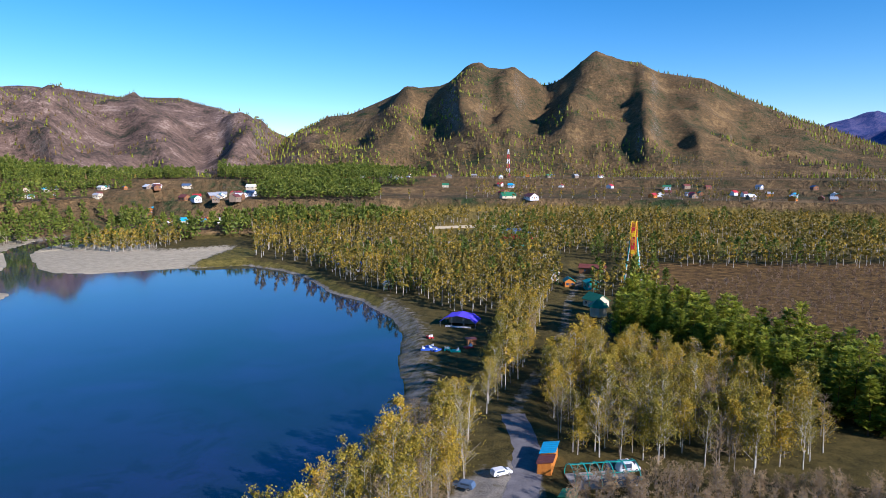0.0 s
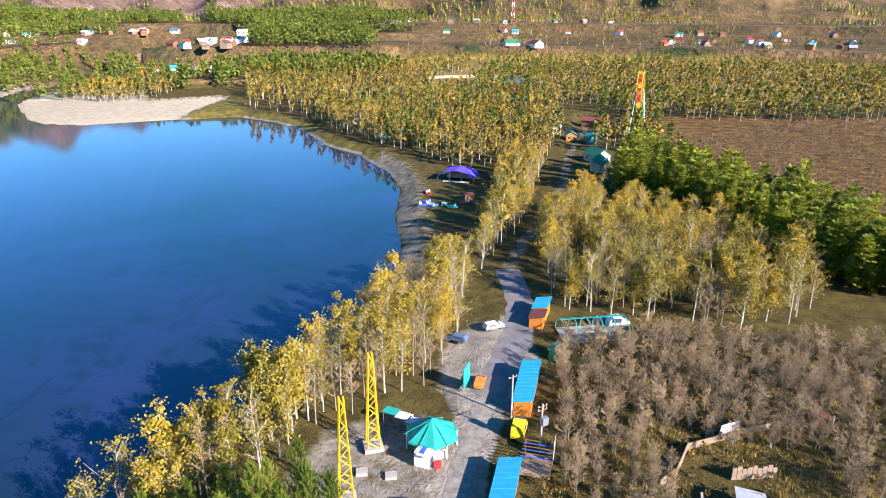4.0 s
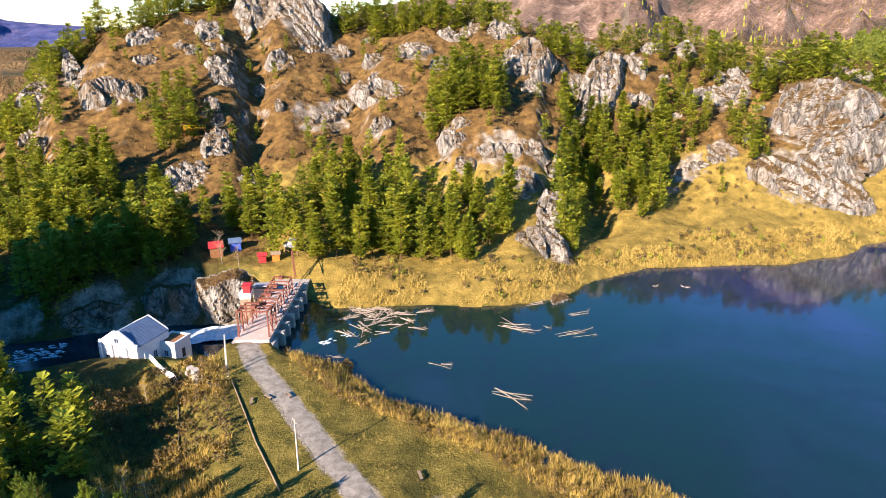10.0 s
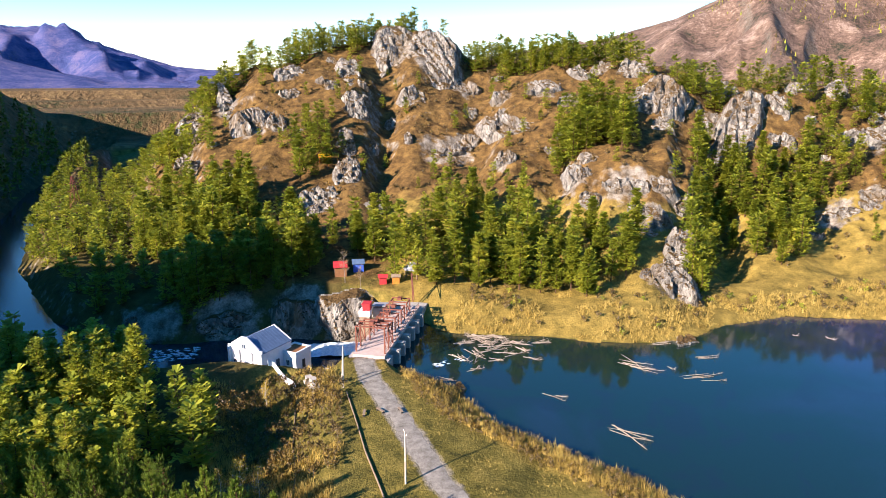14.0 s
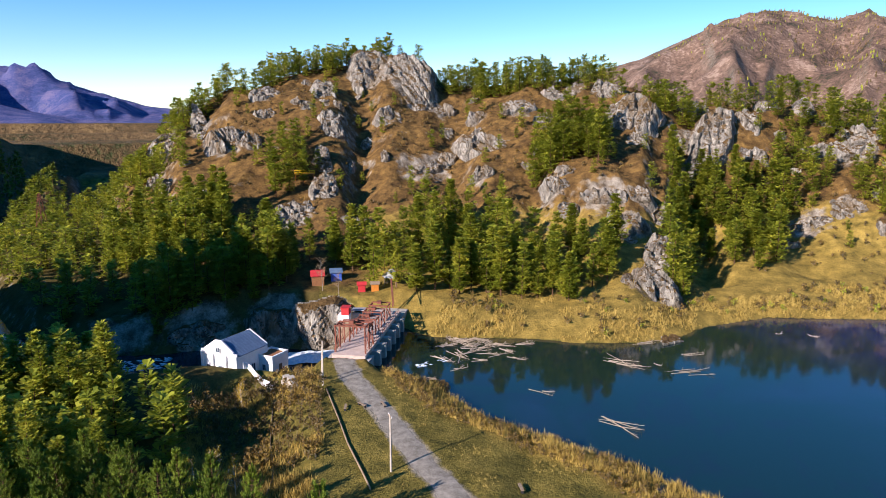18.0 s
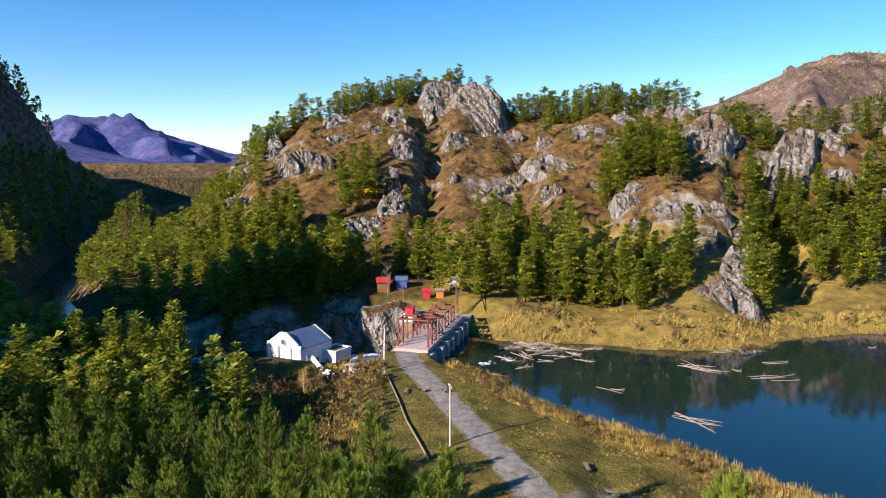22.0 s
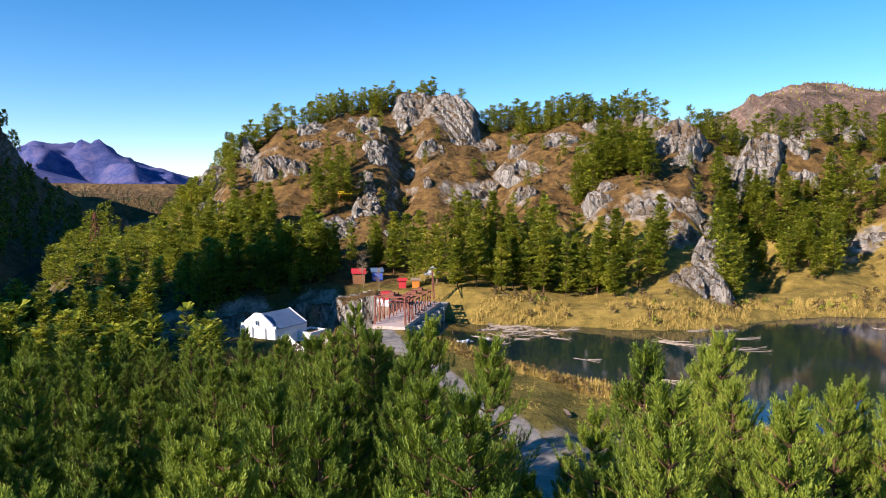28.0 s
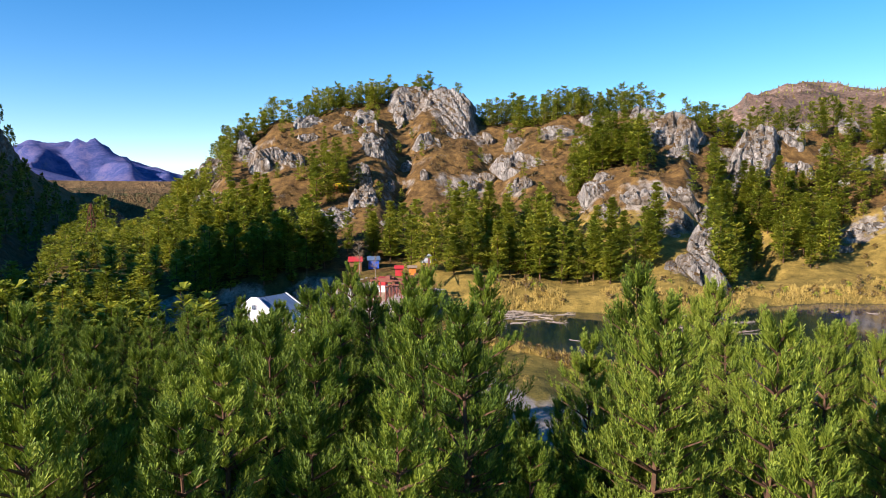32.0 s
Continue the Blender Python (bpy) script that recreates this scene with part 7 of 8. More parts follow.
# ---- roads ----
def road_ribbon(pts, width, z, mat, label):
    """A road laid along points, its edges worn."""
    fine = []
    for i in range(len(pts) - 1):
        p0, p1, p2, p3 = (np.array(pts[max(0, min(len(pts) - 1, i + k))], float) for k in (-1, 0, 1, 2))
        for t in np.linspace(0, 1, 9)[:-1]:
            fine.append(0.5 * (2 * p1 + (p2 - p0) * t + (2 * p0 - 5 * p1 + 4 * p2 - p3) * t * t + (3 * p1 - p0 - 3 * p2 + p3) * t ** 3))
    fine.append(np.array(pts[-1], float))
    fine = np.array(fine)
    tan = np.gradient(fine, axis=0)
    nrm = np.stack([-tan[:, 1], tan[:, 0]], -1) / np.hypot(tan[:, 0], tan[:, 1])[:, None]
    rs = np.random.RandomState(3)
    vs, n = [], len(fine)
    cross = (-1, -0.5, 0, 0.5, 1)
    for i in range(n):
        for q in cross:
            e = q * width / 2 + (rs.uniform(-0.45, 0.45) if abs(q) == 1 else 0)
            p = fine[i] + nrm[i] * e
            vs.append((p[0], p[1], z + 0.06 * (1 - q * q)))
    fs = [(i * 5 + j, (i + 1) * 5 + j, (i + 1) * 5 + j + 1, i * 5 + j + 1) for i in range(n - 1) for j in range(4)]
    me = mesh_from("road", np.array(vs), np.array(fs), [mat])
    tagged(new("road", me), label, "road", kind="structure")


road_ribbon([tuple(p) for p in ROAD[:14]], 3.6, 3.42, M_GRAVELROAD, "worn grey gravel road to the dam")
road_ribbon([tuple(p) for p in ROAD[13:17]], 6.0, 3.43, M_ASPHALT, "worn dark asphalt street between the stalls")


# ---- the market street ----
def stall(x, y, turn, w, d, h, wall, roof, label, name="market_stall", front=1, fall=0.5):
    """A stall with a lean-to sheet roof, a counter and posts along its open front (towards -x or +x)."""
    t = thing(name, pose(x, y, 3.35, 0, 0, turn), label, "stall", "stalls along the street")
    f = -front
    part("back_wall", boxes((-f * w / 2 - 0.06, -d / 2, -0.3, -f * w / 2 + 0.06, d / 2, h + fall)), wall, t)
    for sy in (-d / 2, d / 2):
        bm = bmesh.new()
        prism(bm, [(-w / 2, -0.3), (w / 2, -0.3), (w / 2, h + fall * (front > 0)), (-w / 2, h + fall * (front < 0))], sy - 0.05, sy + 0.05)
        part("side_wall", bm, wall, t)
    bm = bmesh.new()
    lo, hi = (h, h + fall) if front > 0 else (h + fall, h)
    prism(bm, [(-w / 2 - 0.4, lo - 0.08), (w / 2 + 0.4, hi + 0.08), (w / 2 + 0.4, hi + 0.15), (-w / 2 - 0.4, lo - 0.01)], -d / 2 - 0.3, d / 2 + 0.3)
    rf = part("roof", bm, roof, t)
    yy = -d / 2
    while yy < d / 2 + 0.1:
        part("seam", beams([((-w / 2 - 0.4, yy, lo + 0.01), (w / 2 + 0.4, yy, hi + 0.17))], 0.06), roof, rf)
        yy += 1.1
    n = max(2, int(d / 3))
    for k in range(n + 1):
        part("post", beams([((f * w / 2, -d / 2 + d * k / n, -0.3), (f * w / 2, -d / 2 + d * k / n, h))], 0.12), wall, t)
    part("counter", boxes((f * w / 2 - 0.3, -d / 2 + 0.1, 0, f * w / 2 + 0.3, d / 2 - 0.1, 0.95)), M_TIMBER, t)
    return t


stall(-2.45, 63.9, -7.8, 2.5, 18.4, 2.5, M_TIMBER, M_BLUE, "long row of market stalls under one sky-blue sheet roof")
stall(-4.1, 52.4, -7.8, 2.6, 3.9, 2.7, M_ORANGE, M_BROWNROOF, "short market stall with a brown-red roof")
stall(-5.7, 43.9, -7.8, 2.6, 12.2, 2.6, M_ORANGE, M_DKGREEN, "long market stall with a faded green roof")
for k in range(3):
    stall(0.95 + 0.6 * k, 89.6 + 4.3 * k, -8, 2.6, 4.0, 2.5 + 0.12 * k, M_ORANGE, M_BLUE, "timber kiosk with a sky-blue sheet roof")
stall(5.3, 125.6, -12, 2.6, 5.4, 2.6, M_ORANGE, M_BLUE, "orange timber kiosk with a sky-blue roof")
stall(4.3, 120.6, -12, 2.6, 3.8, 2.3, M_ORANGE, M_BROWNROOF, "orange timber kiosk with a brown roof")
stall(7.6, 107.5, -20, 2.4, 3.0, 2.0, M_DKGREEN, M_DKGREEN, "small dark green booth under the shrubs")
pv = thing("green_pavilion", pose(-12.6, 78.4, 3.4, 0, 0, 12), "six-sided open pavilion with a teal green roof", "pavilion")
bm = bmesh.new()
bmesh.ops.create_cone(bm, cap_ends=False, segments=6, radius1=4.1, radius2=0.1, depth=2.3, matrix=Matrix.Translation((0, 0, 2.4 + 1.15)))
part("roof", bm, M_TEAL, pv)
bm = bmesh.new()
bmesh.ops.create_cone(bm, cap_ends=False, segments=6, radius1=4.13, radius2=4.1, depth=0.35, matrix=Matrix.Translation((0, 0, 2.3)))
part("valance", bm, M_TEAL, pv)
for k in range(6):
    a = math.pi / 3 * k
    part("post", beams([((3.7 * math.cos(a), 3.7 * math.sin(a), -0.2), (3.7 * math.cos(a), 3.7 * math.sin(a), 2.4))], 0.14), M_WHITE, pv)
    part("ridge", beams([((4.1 * math.cos(a), 4.1 * math.sin(a), 2.42), (0, 0, 4.74))], 0.09), M_TEAL, pv)
part("counter", boxes((-1.8, -2.9, 0, 1.8, -2.3, 1.0)), M_WHITE, pv)
bo = thing("ice_cream_booth", pose(-13.2, 74.6, 3.4, 0, 0, -15), "white and blue sales booth in front of the pavilion", "booth")
part("body", boxes((-1.1, -1.3, 0, 1.1, 1.3, 2.3)), M_WHITE, bo)
part("awning", boxes((-0.6, -1.8, 2.3, 1.3, 1.5, 2.4)), M_WHITE, bo)
part("stripe", boxes((-0.35, -1.35, 2.41, 0.35, 1.2, 2.44)), M_BLUEPAINT, bo, "dark blue stripe")
fz = thing("cooler", pose(-11.3, 73.7, 3.4, 0, 0, 10), "red and white drinks cooler", "cooler")
part("body", boxes((-0.5, -0.4, 0, 0.5, 0.4, 1.5)), M_RED, fz)
part("lid", boxes((-0.52, -0.42, 1.5, 0.52, 0.42, 1.62)), M_WHITE, fz)
for x, y, c in ((-17.4, 83.0, M_WHITE), (-19.6, 84.2, M_TEAL), (-15.6, 81.8, M_WHITE)):
    tb = thing("sales_table", pose(x, y, 3.3, 0, 0, -20), "roofed sales table with a pale sheet top", "table", "sales tables")
    part("top", boxes((-1.2, -0.9, 1.9, 1.2, 0.9, 1.98)), c, tb)
    part("counter", boxes((-1.0, -0.5, 0.75, 1.0, 0.5, 0.82)), M_TIMBER, tb)
    for sx in (-1.0, 1.0):
        for sy in (-0.7, 0.7):
            part("leg", beams([((sx, sy, -0.1), (sx, sy, 1.9))], 0.08), M_TIMBER, tb)
yt = thing("yellow_tent", pose(-15.2, 56.9, 3.4, 0, 0, -4), "bright yellow market tent with a ridged cloth roof", "tent")
bm = bmesh.new()
roof_gable(bm, 6.2, 5.8, 2.3, 1.2, 0.2, 0.06)
part("roof", bm, M_YELLOW, yt)
for sx in (-3.0, 3.0):
    for sy in (-2.8, 0, 2.8):
        part("post", beams([((sx, sy, -0.2), (sx, sy, 2.3))], 0.09), M_STEEL, yt)
part("side", boxes((-3.1, -2.85, 0.0, 3.1, -2.8, 2.3)), M_YELLOW, yt)
part("side", boxes((-3.1, 2.8, 0.0, 3.1, 2.85, 2.3)), M_YELLOW, yt)
part("front_cloth", boxes((3.05, -2.8, 0.9, 3.1, 2.8, 2.3)), M_WHITE, yt)
tr = thing("play_mat", pose(-21.6, 59.4, 3.25, 0, 0, 5), "dark play mat with stacked blue and white boxes", "play area")
part("mat", boxes((-2.8, -3, 0, 2.8, 3, 0.15)), M_DARK, tr)
for k, (x, y) in enumerate(((-1.5, -1.6), (0.2, -1.9), (1.4, -0.6), (-0.6, 0.0), (0.4, 1.0), (-1.8, 0.9))):
    part("crate", boxes((x - 0.5, y - 0.4, 0.15, x + 0.5, y + 0.4, 0.75 + 0.2 * (k % 3))), M_BLUEPAINT if k % 3 else M_WHITE, tr)


def mast(x, y, z, h):
    m = thing("lattice_mast", pose(x, y, z - 0.3, 0, 0, 20), "tall bright yellow lattice mast tapering to the top", "mast", "yellow masts")
    b, t = 0.95, 0.28
    for sx in (-1, 1):
        for sy in (-1, 1):
            part("leg", beams([((sx * b, sy * b, 0), (sx * t, sy * t, h))], 0.15), M_YELLOW, m)
    n = 11
    for k in range(n):
        f0, f1 = b + (t - b) * k / n, b + (t - b) * (k + 1) / n
        z0, z1 = h * k / n, h * (k + 1) / n
        for s in (-1, 1):
            q = 1 if k % 2 else -1
            part("brace", beams([((-q * f0, s * f0, z0), (q * f1, s * f1, z1))], 0.1), M_YELLOW, m)
            part("brace", beams([((s * f0, -q * f0, z0), (s * f1, q * f1, z1))], 0.1), M_YELLOW, m)
    part("footing", boxes((-1.4, -1.4, -0.2, 1.4, 1.4, 0.4)), M_CONCRETE, m)


mast(-21.2, 77.6, 3.6, 15.4)
mast(-22.6, 66.3, 3.3, 15.6)
for x, y in ((-21.7, 71.8), (-17.5, 71.4)):
    pd = thing("concrete_pad", pose(x, y, 3.2, 0, 0, 12), "small square concrete pad in the gravel", "slab", "concrete pads")
    part("slab", boxes((-0.8, -0.7, -0.2, 0.8, 0.7, 0.28)), M_CONCRETE, pd)
fr = thing("kerb_sign", pose(-13, 65.2, 3.4, 0, 0, 8), "yellow frame with a white panel at the kerb", "sign")
part("frame", beams([((-1.1, 0, 0), (-1.1, 0, 1.5)), ((1.1, 0, 0), (1.1, 0, 1.5)), ((-1.1, 0, 1.5), (1.1, 0, 1.5)), ((-1.1, 0, 0.4), (1.1, 0, 0.4))], 0.1), M_YELLOW, fr)
part("panel", boxes((-0.9, -0.02, 0.5, 0.3, 0.02, 1.4)), M_WHITE, fr)


def car(name, x, y, turn, ln, w, h, paint, label, category):
    c = thing(name, pose(x, y, 3.4, 0, 0, turn), label, category)
    bm = bmesh.new()
    prism(bm, [(-ln / 2, 0.35), (ln / 2, 0.35), (ln / 2, 0.85), (ln * 0.28, 0.95), (ln * 0.12, h), (-ln * 0.42, h), (-ln / 2, 0.95)], -w / 2, w / 2)
    bmesh.ops.bevel(bm, geom=bm.edges[:], offset=0.06, segments=2, affect="EDGES")
    part("body", bm, paint, c)
    part("windscreen", boxes((ln * 0.14, -w / 2 + 0.15, 0.98, ln * 0.24, w / 2 - 0.15, h - 0.12)), M_GLASS, c)
    for s in (-1, 1):
        part("side_window", boxes((-ln * 0.36, s * (w / 2 + 0.005) - 0.01, 1.0, ln * 0.08, s * (w / 2 + 0.005) + 0.01, h - 0.15)), M_GLASS, c)
        for sx in (-ln * 0.3, ln * 0.3):
            bm = bmesh.new()
            rod(bm, (sx, s * (w / 2 - 0.18), 0.32), (sx, s * (w / 2 + 0.02), 0.32), 0.32, None, 14)
            wh = part("wheel", bm, M_RUBBER, c)
            bm = bmesh.new()
            rod(bm, (sx, s * (w / 2), 0.32), (sx, s * (w / 2 + 0.04), 0.32), 0.18, None, 10)
            part("rim", bm, M_STEEL, wh)
    return c


car("car", -6.3, 96.2, 82, 3.9, 1.6, 1.4, M_ORANGE, "small orange hatchback parked on the gravel street", "car")
car("van", 0.2, 83.0, 80, 4.6, 2.0, 2.2, M_YELLOW, "yellow delivery van parked beside the stalls", "van")
car("van", 20.5, 122.2, 20, 4.8, 2.0, 2.1, M_WHITE, "white van parked behind the green arches", "van")
car("car", -4.5, 118, 30, 4.2, 1.7, 1.45, M_WHITE, "white car parked under the trees", "car")
car("car", -11.5, 112, 160, 4.2, 1.7, 1.45, M_SLATE, "grey-blue car parked under the trees", "car")
car("car", -5.0, 190, 60, 4.2, 1.7, 1.45, M_BLUEPAINT, "blue car parked by the woodland road", "car")
sg = thing("sign_board", pose(-8.6, 95.2, 3.4, 0, 0, 75), "tall green sign board on two posts", "sign")
part("panel", boxes((-1.6, -0.06, 0.5, 1.6, 0.06, 4.2)), M_TEAL, sg)
for sx in (-1.4, 1.4):
    part("post", beams([((sx, 0.1, -0.2), (sx, 0.1, 4.2))], 0.12), M_TIMBER, sg)
power_pole(-1.0, 86.9, 8.0, "grey power pole beside the kiosks")
tp = power_pole(3.2, 78.9, 8.5, "power pole carrying a grey transformer box", 2)
part("transformer", boxes((-0.5, -0.9, 5.4, 0.5, -0.2, 6.6)), M_STEEL, tp)
power_pole(10.6, 131.0, 9.0, "wooden power pole at the edge of the wood", 2)
power_pole(-13.8, 48.5, 8.0, "pale power pole at the grassy kerb")
power_pole(-20.5, 47.5, 8.0, "pale power pole beside the pines")
pg = thing("pergola", pose(2.6, 75.2, 3.4, 0, 0, -10), "dark timber pergola over a plank deck", "pergola")
for k in range(9):
    part("plank", boxes((-2.1, -2.4 + k * 0.54, 0.0, 2.1, -1.92 + k * 0.54, 0.12)), M_TIMBER, pg)
for sx in (-2, 2):
    for sy in (-2.3, 2.3):
        part("post", beams([((sx, sy, 0), (sx, sy, 2.5))], 0.14), M_BROWNWALL, pg)
for k in range(7):
    part("rafter", beams([((-2.2, -2.3 + k * 0.77, 2.55), (2.2, -2.3 + k * 0.77, 2.55))], 0.1), M_BLUEPAINT if k % 2 else M_BROWNWALL, pg)
part("banner", boxes((2.1, 1.0, 0.8, 2.16, 3.0, 3.6)), M_WHITE, pg)
ar = thing("arched_frame", pose(15.0, 118.0, 3.4, 0, 0, 14), "row of green steel arches over a glazed court", "steel frame")
for k in range(6):
    pts = [(-6.5 + k * 2.6, -3.4 * math.cos(math.pi * q / 8), 3.4 * math.sin(math.pi * q / 8)) for q in range(9)]
    part("arch", bent_bar(pts, 0.16), M_TEAL, ar)
for yy, zz in ((-2.4, 2.4), (0, 3.4), (2.4, 2.4)):
    part("purlin", beams([((-6.5, yy, zz), (6.5, yy, zz))], 0.1), M_TEAL, ar)
part("floor", boxes((-6.5, -3.3, -0.2, 6.5, 3.3, 0.05)), M_CONCRETE, ar)
part("glazing", boxes((2.0, 3.2, 0.1, 6.4, 3.25, 2.2)), M_GLASS, ar)
part("glazing", boxes((-2, -3.25, 0.1, 6.4, -3.2, 1.8)), M_GLASS, ar)
# the derelict yard
fence_run("yard_fence", [(24.9, 82), (32.9, 85.9), (48.6, 92.9)], 1.1, 2.6, M_TIMBER, "leaning board fence round a derelict yard", solid=True)
fence_run("rail_fence", [(30.7, 60.8), (38.9, 65.3), (49.5, 70.9), (70, 80)], 1.0, 3.0, M_POLE, "pale pole fence along the hay meadow")
fence_run("yard_fence", [(24.9, 82), (22, 76), (19, 73)], 1.3, 2.4, M_TIMBER, "broken board fence round a derelict yard", solid=True)
sh = thing("tin_sheet", pose(31.6, 85.6, 3.6, 8, 0, 26), "bright tin sheet leaning on the yard fence", "sheet")
part("sheet", boxes((-1.8, -0.08, 0, 1.8, -0.02, 2.2)), M_WHITE, sh)
rs = thing("ruined_shed", pose(29.2, 67.8, 3.4, 0, 0, -12), "derelict grey plank shed with a sagging sheet roof", "shed")
part("wall", boxes((-1.7, -2.6, -0.3, -1.55, 2.6, 2.0), (1.55, -2.6, -0.3, 1.7, 2.6, 1.7), (-1.55, 2.45, -0.3, 1.55, 2.6, 2.0)), M_TIMBER, rs)
bm = bmesh.new()
prism(bm, [(-1.9, 2.05), (1.9, 1.75), (1.9, 1.85), (-1.9, 2.15)], -2.9, 2.9)
part("roof", bm, M_GREYSHEET, rs)
part("low_wall", boxes((-6.0, -1.6, -0.3, -1.8, -1.2, 1.3), (-6.0, -1.6, -0.3, -5.7, 1.6, 1.2)), M_CONCRETE, rs)
rs2 = thing("ruined_wall", pose(32.3, 76, 3.4, 0, 0, 10), "crumbling grey wall of boards in the yard", "wall")
part("boards", boxes(*[(-3.2 + k * 0.72, -0.08, -0.3, -2.55 + k * 0.72, 0.08, 1.6 + 0.25 * math.sin(k * 2.1)) for k in range(9)]), M_TIMBER, rs2)
aw = thing("red_lean_to", pose(46.6, 89.6, 3.4, 0, 0, 35), "small lean-to with a rusty red roof", "shed")
bm = bmesh.new()
prism(bm, [(-1.3, 2.3), (1.3, 1.7), (1.3, 1.8), (-1.3, 2.4)], -1.5, 1.5)
part("roof", bm, M_BROWNROOF, aw)
for sx in (-1.2, 1.2):
    for sy in (-1.3, 1.3):
        part("post", beams([((sx, sy, -0.2), (sx, sy, 2.0))], 0.1), M_WHITE, aw)
part("back_wall", boxes((-1.25, -1.4, 0, -1.15, 1.4, 2.3)), M_ORANGE, aw)
# ---- the beach ----
pt = thing("beach_tent", pose(-21, 243, 2.4, 0, 0, -10), "large violet-blue beach tent with a white inner wall", "tent")
bm = bmesh.new()
for x0, x1, z0, z1 in ((-7, -4.5, 2.6, 4.4), (-4.5, 0, 4.4, 5.2), (0, 4.5, 5.2, 4.4), (4.5, 7, 4.4, 2.6)):
    prism(bm, [(x0, z0), (x1, z1), (x1, z1 + 0.08), (x0, z0 + 0.08)], -4.5, 4.5)
part("canopy", bm, M_PURPLE, pt)
part("wall", boxes((-5.5, 3.6, 0, 5.5, 3.8, 3.4)), M_CREAM, pt)
part("counter", boxes((-5, -3.6, 0, 5, -3.2, 1.1)), M_WHITE, pt)
for sx in (-6.8, -2.3, 2.3, 6.8):
    for sy in (-4.3, 4.3):
        part("post", beams([((sx, sy, -0.3), (sx, sy, 2.8 if abs(sx) > 4 else 4.6))], 0.13), M_STEEL, pt)
for k, (x, y, c) in enumerate(((-30, 207, M_BLUEPAINT), (-28, 208.5, M_BLUEPAINT), (-26.5, 206.5, M_BLUEPAINT), (-23, 208, M_TEAL), (-30.5, 223, M_RED), (-29, 210, M_BLUEPAINT), (-20, 206, M_TEAL), (-16, 211, M_RED))):
    b = thing("pedal_boat", pose(x, y, ground_z(x, y) + 0.05, 0, 0, 30 * k), "plastic pedal boat pulled up on the beach", "boat", "boats on the beach")
    for s in (-0.6, 0.6):
        bm = bmesh.new()
        prism(bm, [(-1.6, 0.1), (1.4, 0.0), (1.9, 0.45), (-1.6, 0.5)], s - 0.3, s + 0.3)
        part("hull", bm, c, b)
    part("deck", boxes((-1.4, -0.9, 0.5, 1.3, 0.9, 0.6)), c, b)
    for s in (-0.45, 0.45):
        part("seat", boxes((-0.9, s - 0.3, 0.6, -0.3, s + 0.3, 0.9), (-1.05, s - 0.3, 0.6, -0.9, s + 0.3, 1.4)), M_WHITE, b)
kio = thing("beach_kiosk", pose(-15.5, 216, 2.8, 0, 0, 20), "small brown kiosk on the beach", "kiosk")
part("wall", boxes((-1.5, -1.2, 0, 1.5, 1.2, 2.2)), M_BROWNWALL, kio)
part("roof", boxes((-1.8, -1.5, 2.2, 1.8, 1.5, 2.35)), M_BROWNROOF, kio)


# ---- cabins, big wheel, villages ----
def cabin(x, y, turn, w, d, h, wall, roof, rise, label, group, z=None, name="house"):
    z = ground_z(x, y) if z is None else z
    t = thing(name, pose(x, y, z, 0, 0, turn), label, "house", group)
    bm = bmesh.new()
    prism(bm, [(-w / 2, -1.5), (w / 2, -1.5), (w / 2, h), (0, h + rise), (-w / 2, h)], -d / 2, d / 2)
    part("wall", bm, wall, t)
    bm = bmesh.new()
    roof_gable(bm, w, d, h, rise, 0.5)
    part("roof", bm, roof, t)
    for s in (-1, 1):
        for k in range(2):
            yy = -d / 4 + k * d / 2
            part("window", boxes((s * w / 2 - 0.03, yy - 0.6, 1.0, s * w / 2 + 0.03, yy + 0.6, 2.2)), M_GLASS, t)
        part("window", boxes((-0.6 + s * w / 4, -d / 2 - 0.04, 1.0, 0.6 + s * w / 4, -d / 2 - 0.003, 2.2)), M_GLASS, t)
    part("door", boxes((-0.45, -d / 2 - 0.05, 0, 0.45, -d / 2 - 0.004, 2.05)), M_BROWNWALL, t)
    return t


hx = thing("round_cabin", pose(33.7, 264, ground_z(33.7, 264)), "six-sided cream cabin with a green pointed roof", "cabin")
bm = bmesh.new()
bmesh.ops.create_cone(bm, cap_ends=True, segments=6, radius1=3.6, radius2=3.6, depth=4.4, matrix=Matrix.Translation((0, 0, 1.6)))
part("wall", bm, M_CREAM, hx)
bm = bmesh.new()
bmesh.ops.create_cone(bm, cap_ends=True, segments=6, radius1=4.7, radius2=0.15, depth=3.4, matrix=Matrix.Translation((0, 0, 5.5)))
part("roof", bm, M_DKGREEN, hx)
cabin(35, 281, 30, 7, 9, 3.2, M_CREAM, M_DKGREEN, 2.4, "cream cabin with a dark green gable roof", "cabins on the street")
cabin(38, 322, 5, 6, 7, 3.4, M_TEAL, M_TEAL, 1.0, "teal green sheet-metal kiosk", "cabins on the street")
cabin(28, 330, 5, 5, 6, 3.0, M_ORANGE, M_TEAL, 1.6, "orange stall with a teal roof", "cabins on the street")
cabin(22, 344, 0, 4, 5, 4.4, M_WHITE, M_WHITE, 1.4, "small white domed kiosk", "cabins on the street")
cabin(45, 372, 70, 6, 14, 3.2, M_BROWNWALL, M_BROWNROOF, 1.6, "long brown stall row", "cabins on the street")
cabin(6, 500, 80, 12, 22, 4, M_RED, M_SLATE, 3, "large red hall with a dark blue roof", "cabins on the street")
cabin(5, 440, 85, 7, 12, 4, M_CREAM, M_TEAL, 1.2, "cream building with a teal roof", "cabins on the street")
cabin(-62, 316, 20, 4, 5, 2.6, M_CREAM, M_WHITE, 1.2, "small white hut by the shore", "huts by the shore")
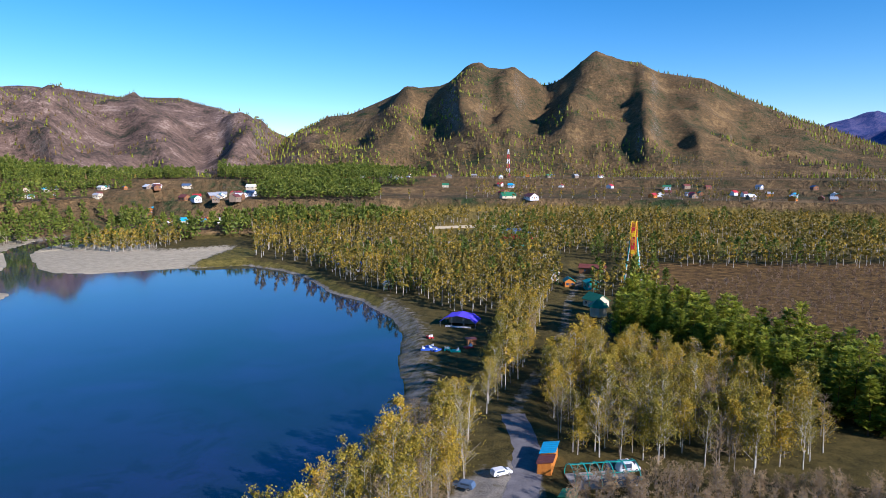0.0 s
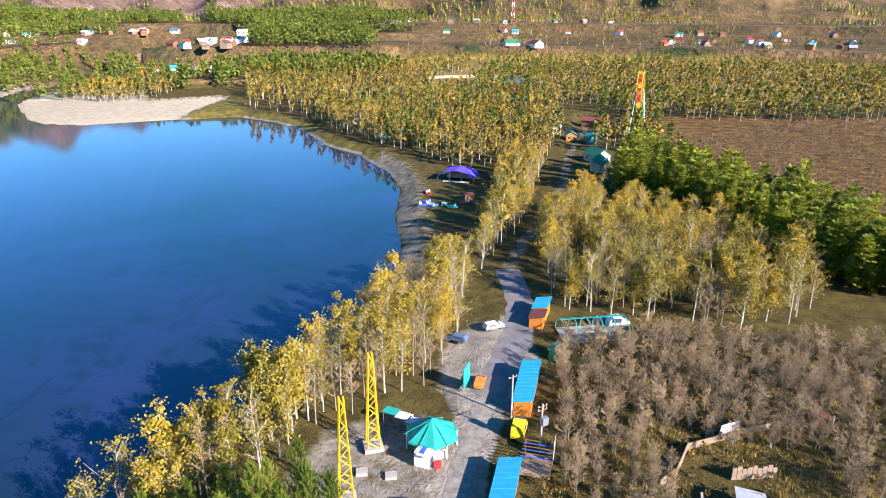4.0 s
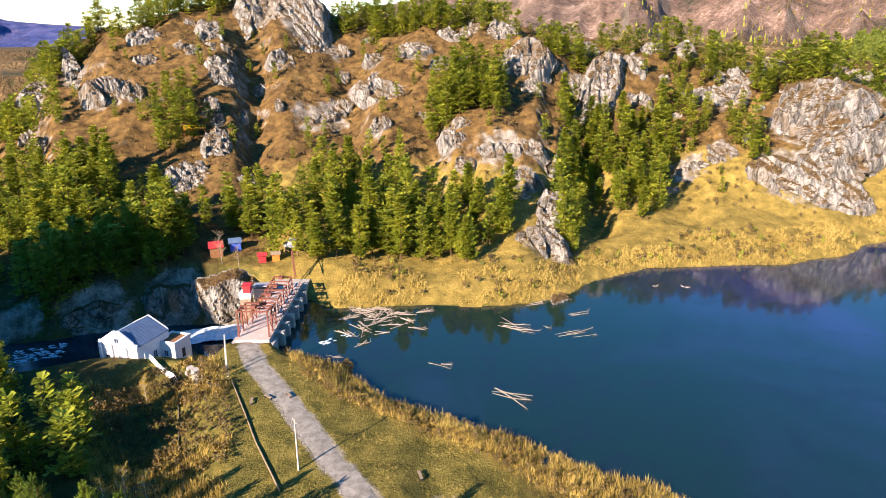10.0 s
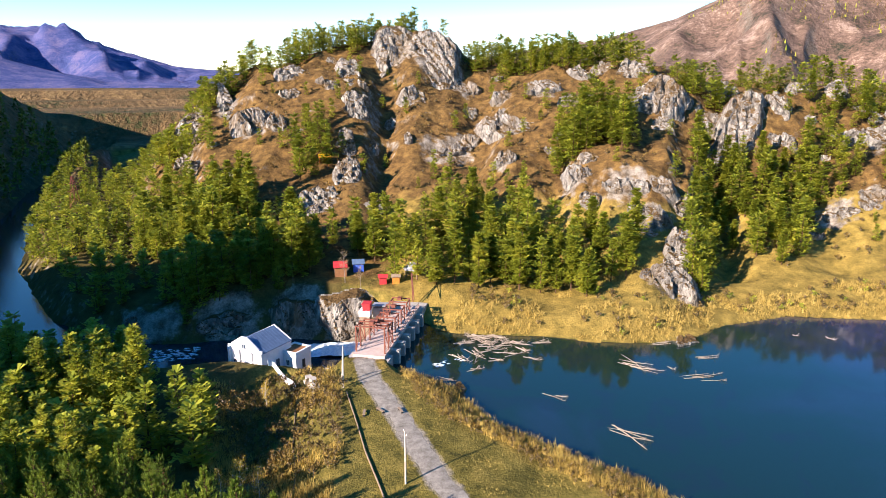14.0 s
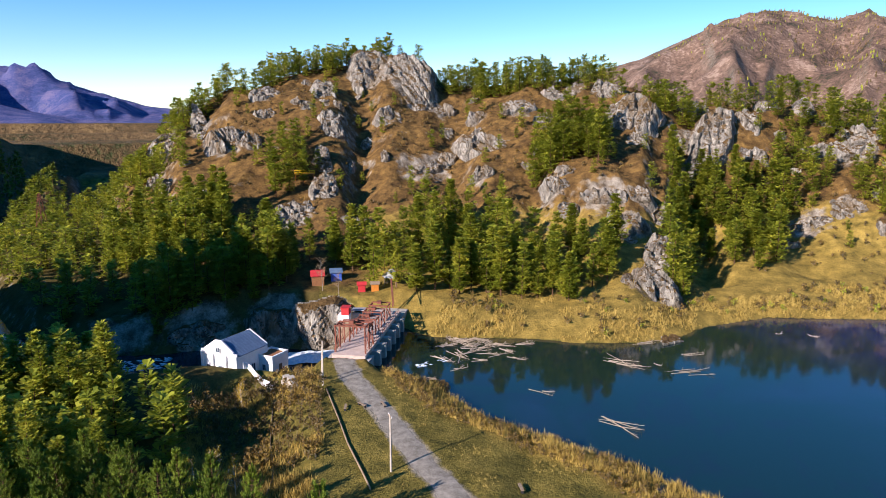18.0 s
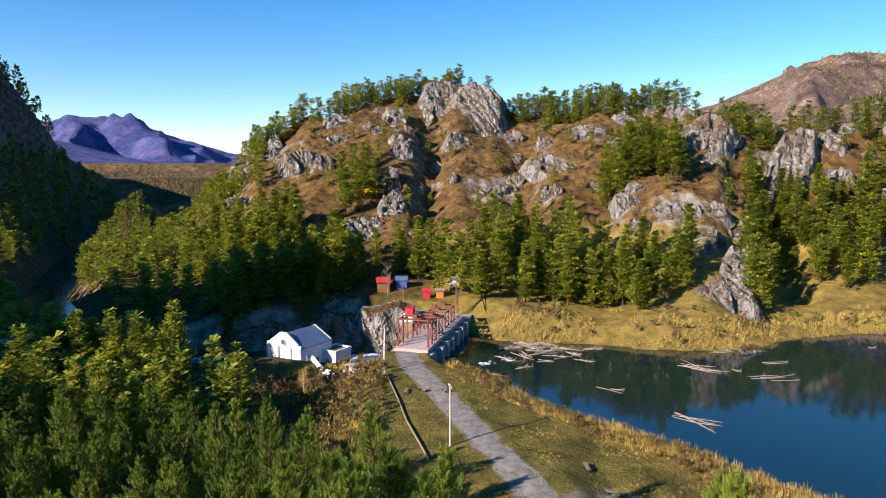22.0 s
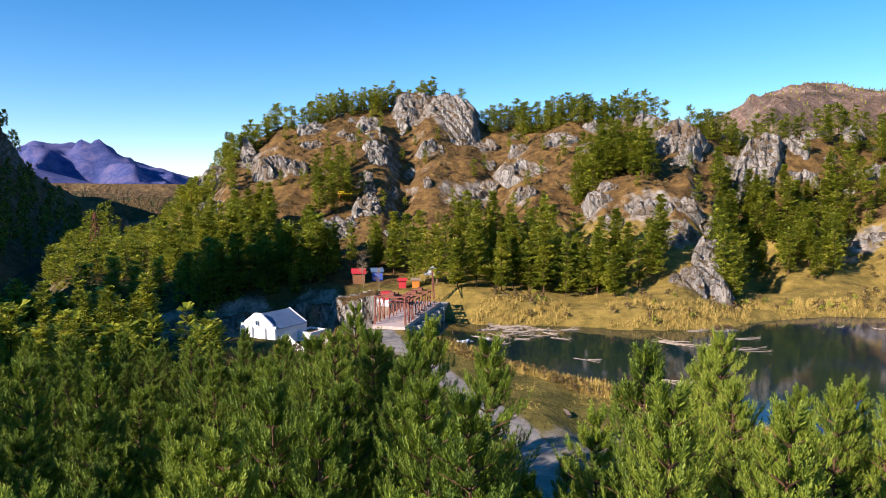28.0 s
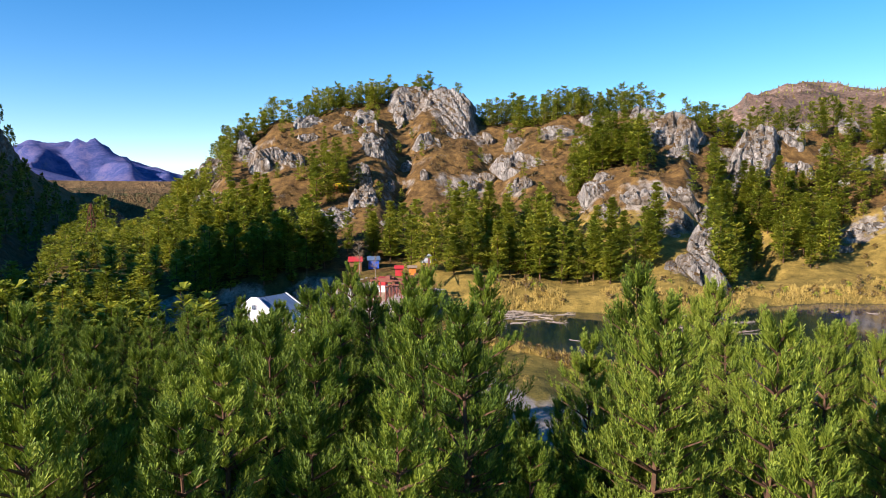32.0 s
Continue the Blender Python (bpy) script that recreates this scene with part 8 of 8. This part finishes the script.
cabin(-108, 400, 40, 6, 8, 3, M_BLUEPAINT, M_PURPLE, 2, "blue hut among the birches", "huts by the shore")
cabin(-88, 372, 10, 5, 7, 3, M_WHITE, M_BLUEPAINT, 2, "white hut with a blue roof among the birches", "huts by the shore")
cabin(104, 168, 40, 5, 6, 2.6, M_CREAM, M_GREYSHEET, 1.4, "pale hut behind the pines", "huts in the wood")
wheel = thing("big_wheel", pose(61, 339, 4.5, 0, 0, 76), "red and yellow fairground wheel on pale legs", "big wheel")
RW, CZ = 8.2, 23.0
for s in (-1.2, 1.2):
    part("rim", bent_bar([(RW * math.cos(2 * math.pi * k / 32), s, CZ + RW * math.sin(2 * math.pi * k / 32)) for k in range(32)], 0.35, True), M_YELLOW, wheel)
for k in range(16):
    a = 2 * math.pi * k / 16
    bm = beams([((0, s, CZ), (RW * math.cos(a), s, CZ + RW * math.sin(a))) for s in (-1.2, 1.2)], 0.32)
    part("spoke", bm, M_RED if k % 2 else M_ORANGE, wheel)
    part("gondola", boxes((RW * math.cos(a) - 0.8, -0.8, CZ + RW * math.sin(a) - 1.9, RW * math.cos(a) + 0.8, 0.8, CZ + RW * math.sin(a) - 0.2)), (M_RED, M_YELLOW, M_ORANGE)[k % 3], wheel)
for s in (-1, 1):
    for q in (-1, 1):
        part("leg", beams([((q * 6, s * 4.0, 0), (0, s * 1.6, CZ))], 0.45), M_WHITE if q > 0 else M_TEAL, wheel)
cabin(-292.5, 228.5, -128, 7, 13, 4.0, M_WHITE, M_BROWNROOF, 2.6, "white house with a red roof on the river bank", "houses on the river", 7.5)
fence_run("river_wall", [(-290, 235), (-298, 250), (-304, 277)], 3.0, 5, M_CONCRETE, "pale concrete river wall below the house", solid=True)
vil = random.Random(44)
WALLS = [M_WHITE, M_CREAM, M_BROWNWALL, M_WHITE, M_TIMBER, M_ORANGE]
ROOFS = [M_BROWNROOF, M_RED, M_TEAL, M_GREYSHEET, M_SLATE, M_BROWNROOF, M_DKGREEN, M_BLUE, M_WHITE]


def hamlet(places, label, group, lo=5, hi=7.5):
    for x, y, z in places:
        w = vil.uniform(lo, hi) * 0.8
        cabin(x, y, vil.uniform(0, 180), w, vil.uniform(lo, hi), vil.uniform(2.6, 3.8), vil.choice(WALLS), vil.choice(ROOFS), w * 0.32, label, group, z)


hamlet(region([(-240, 590), (-316, 556), (-400, 700), (-470, 830), (-400, 860), (-318, 812)], 80, 41, 12, lambda x, y, z, k: z < 40), "village house with a coloured gable roof upstream", "houses of the village", 7, 11)
hamlet(region([(-520, 640), (-420, 640), (-430, 780), (-540, 800)], 14, 42, 18, lambda x, y, z, k: z < 40), "house with a coloured roof on the valley floor", "houses of the village")
hamlet(region(wedge(-26, -11, 720, 880), 24, 43, 22), "pale house on the plain under the mountain", "houses on the plain", 6, 9)
hamlet(region(wedge(-9, 6, 800, 1100), 14, 44, 34), "small house on the brown plain", "houses on the plain", 6, 9)
hamlet(region(wedge(6, 14, 900, 1060), 8, 45, 28), "small house at the foot of the wooded hill", "houses on the plain", 6, 9)
hamlet([(-6, 770, ground_z(-6, 770)), (-2, 700, ground_z(-2, 700)), (22, 690, ground_z(22, 690))], "tall white house beside the field road", "houses on the plain", 11, 15)
fence_run("field_wall", [(-70, 560), (-30, 556), (10, 552), (40, 550)], 2.2, 10, M_CREAM, "pale wall along the edge of the fields", solid=True)
tower = thing("radio_mast", pose(-0.7, 1060, ground_z(-0.7, 1060) - 1), "tall red and white lattice radio mast", "radio mast")
for k in range(6):
    f0, f1 = 3.0 - 0.4 * k, 3.0 - 0.4 * (k + 1)
    bm = bmesh.new()
    for sx in (-1, 1):
        for sy in (-1, 1):
            beam(bm, (sx * f0, sy * f0, 7.4 * k), (sx * f1, sy * f1, 7.4 * (k + 1)), 0.8)
    for s in (-1, 1):
        beam(bm, (-f0, s * f0, 7.4 * k), (f1, s * f1, 7.4 * (k + 1)), 0.6)
        beam(bm, (s * f0, -f0, 7.4 * k), (s * f1, f1, 7.4 * (k + 1)), 0.6)
    part("section", bm, M_RED if k % 2 == 0 else M_WHITE, tower)
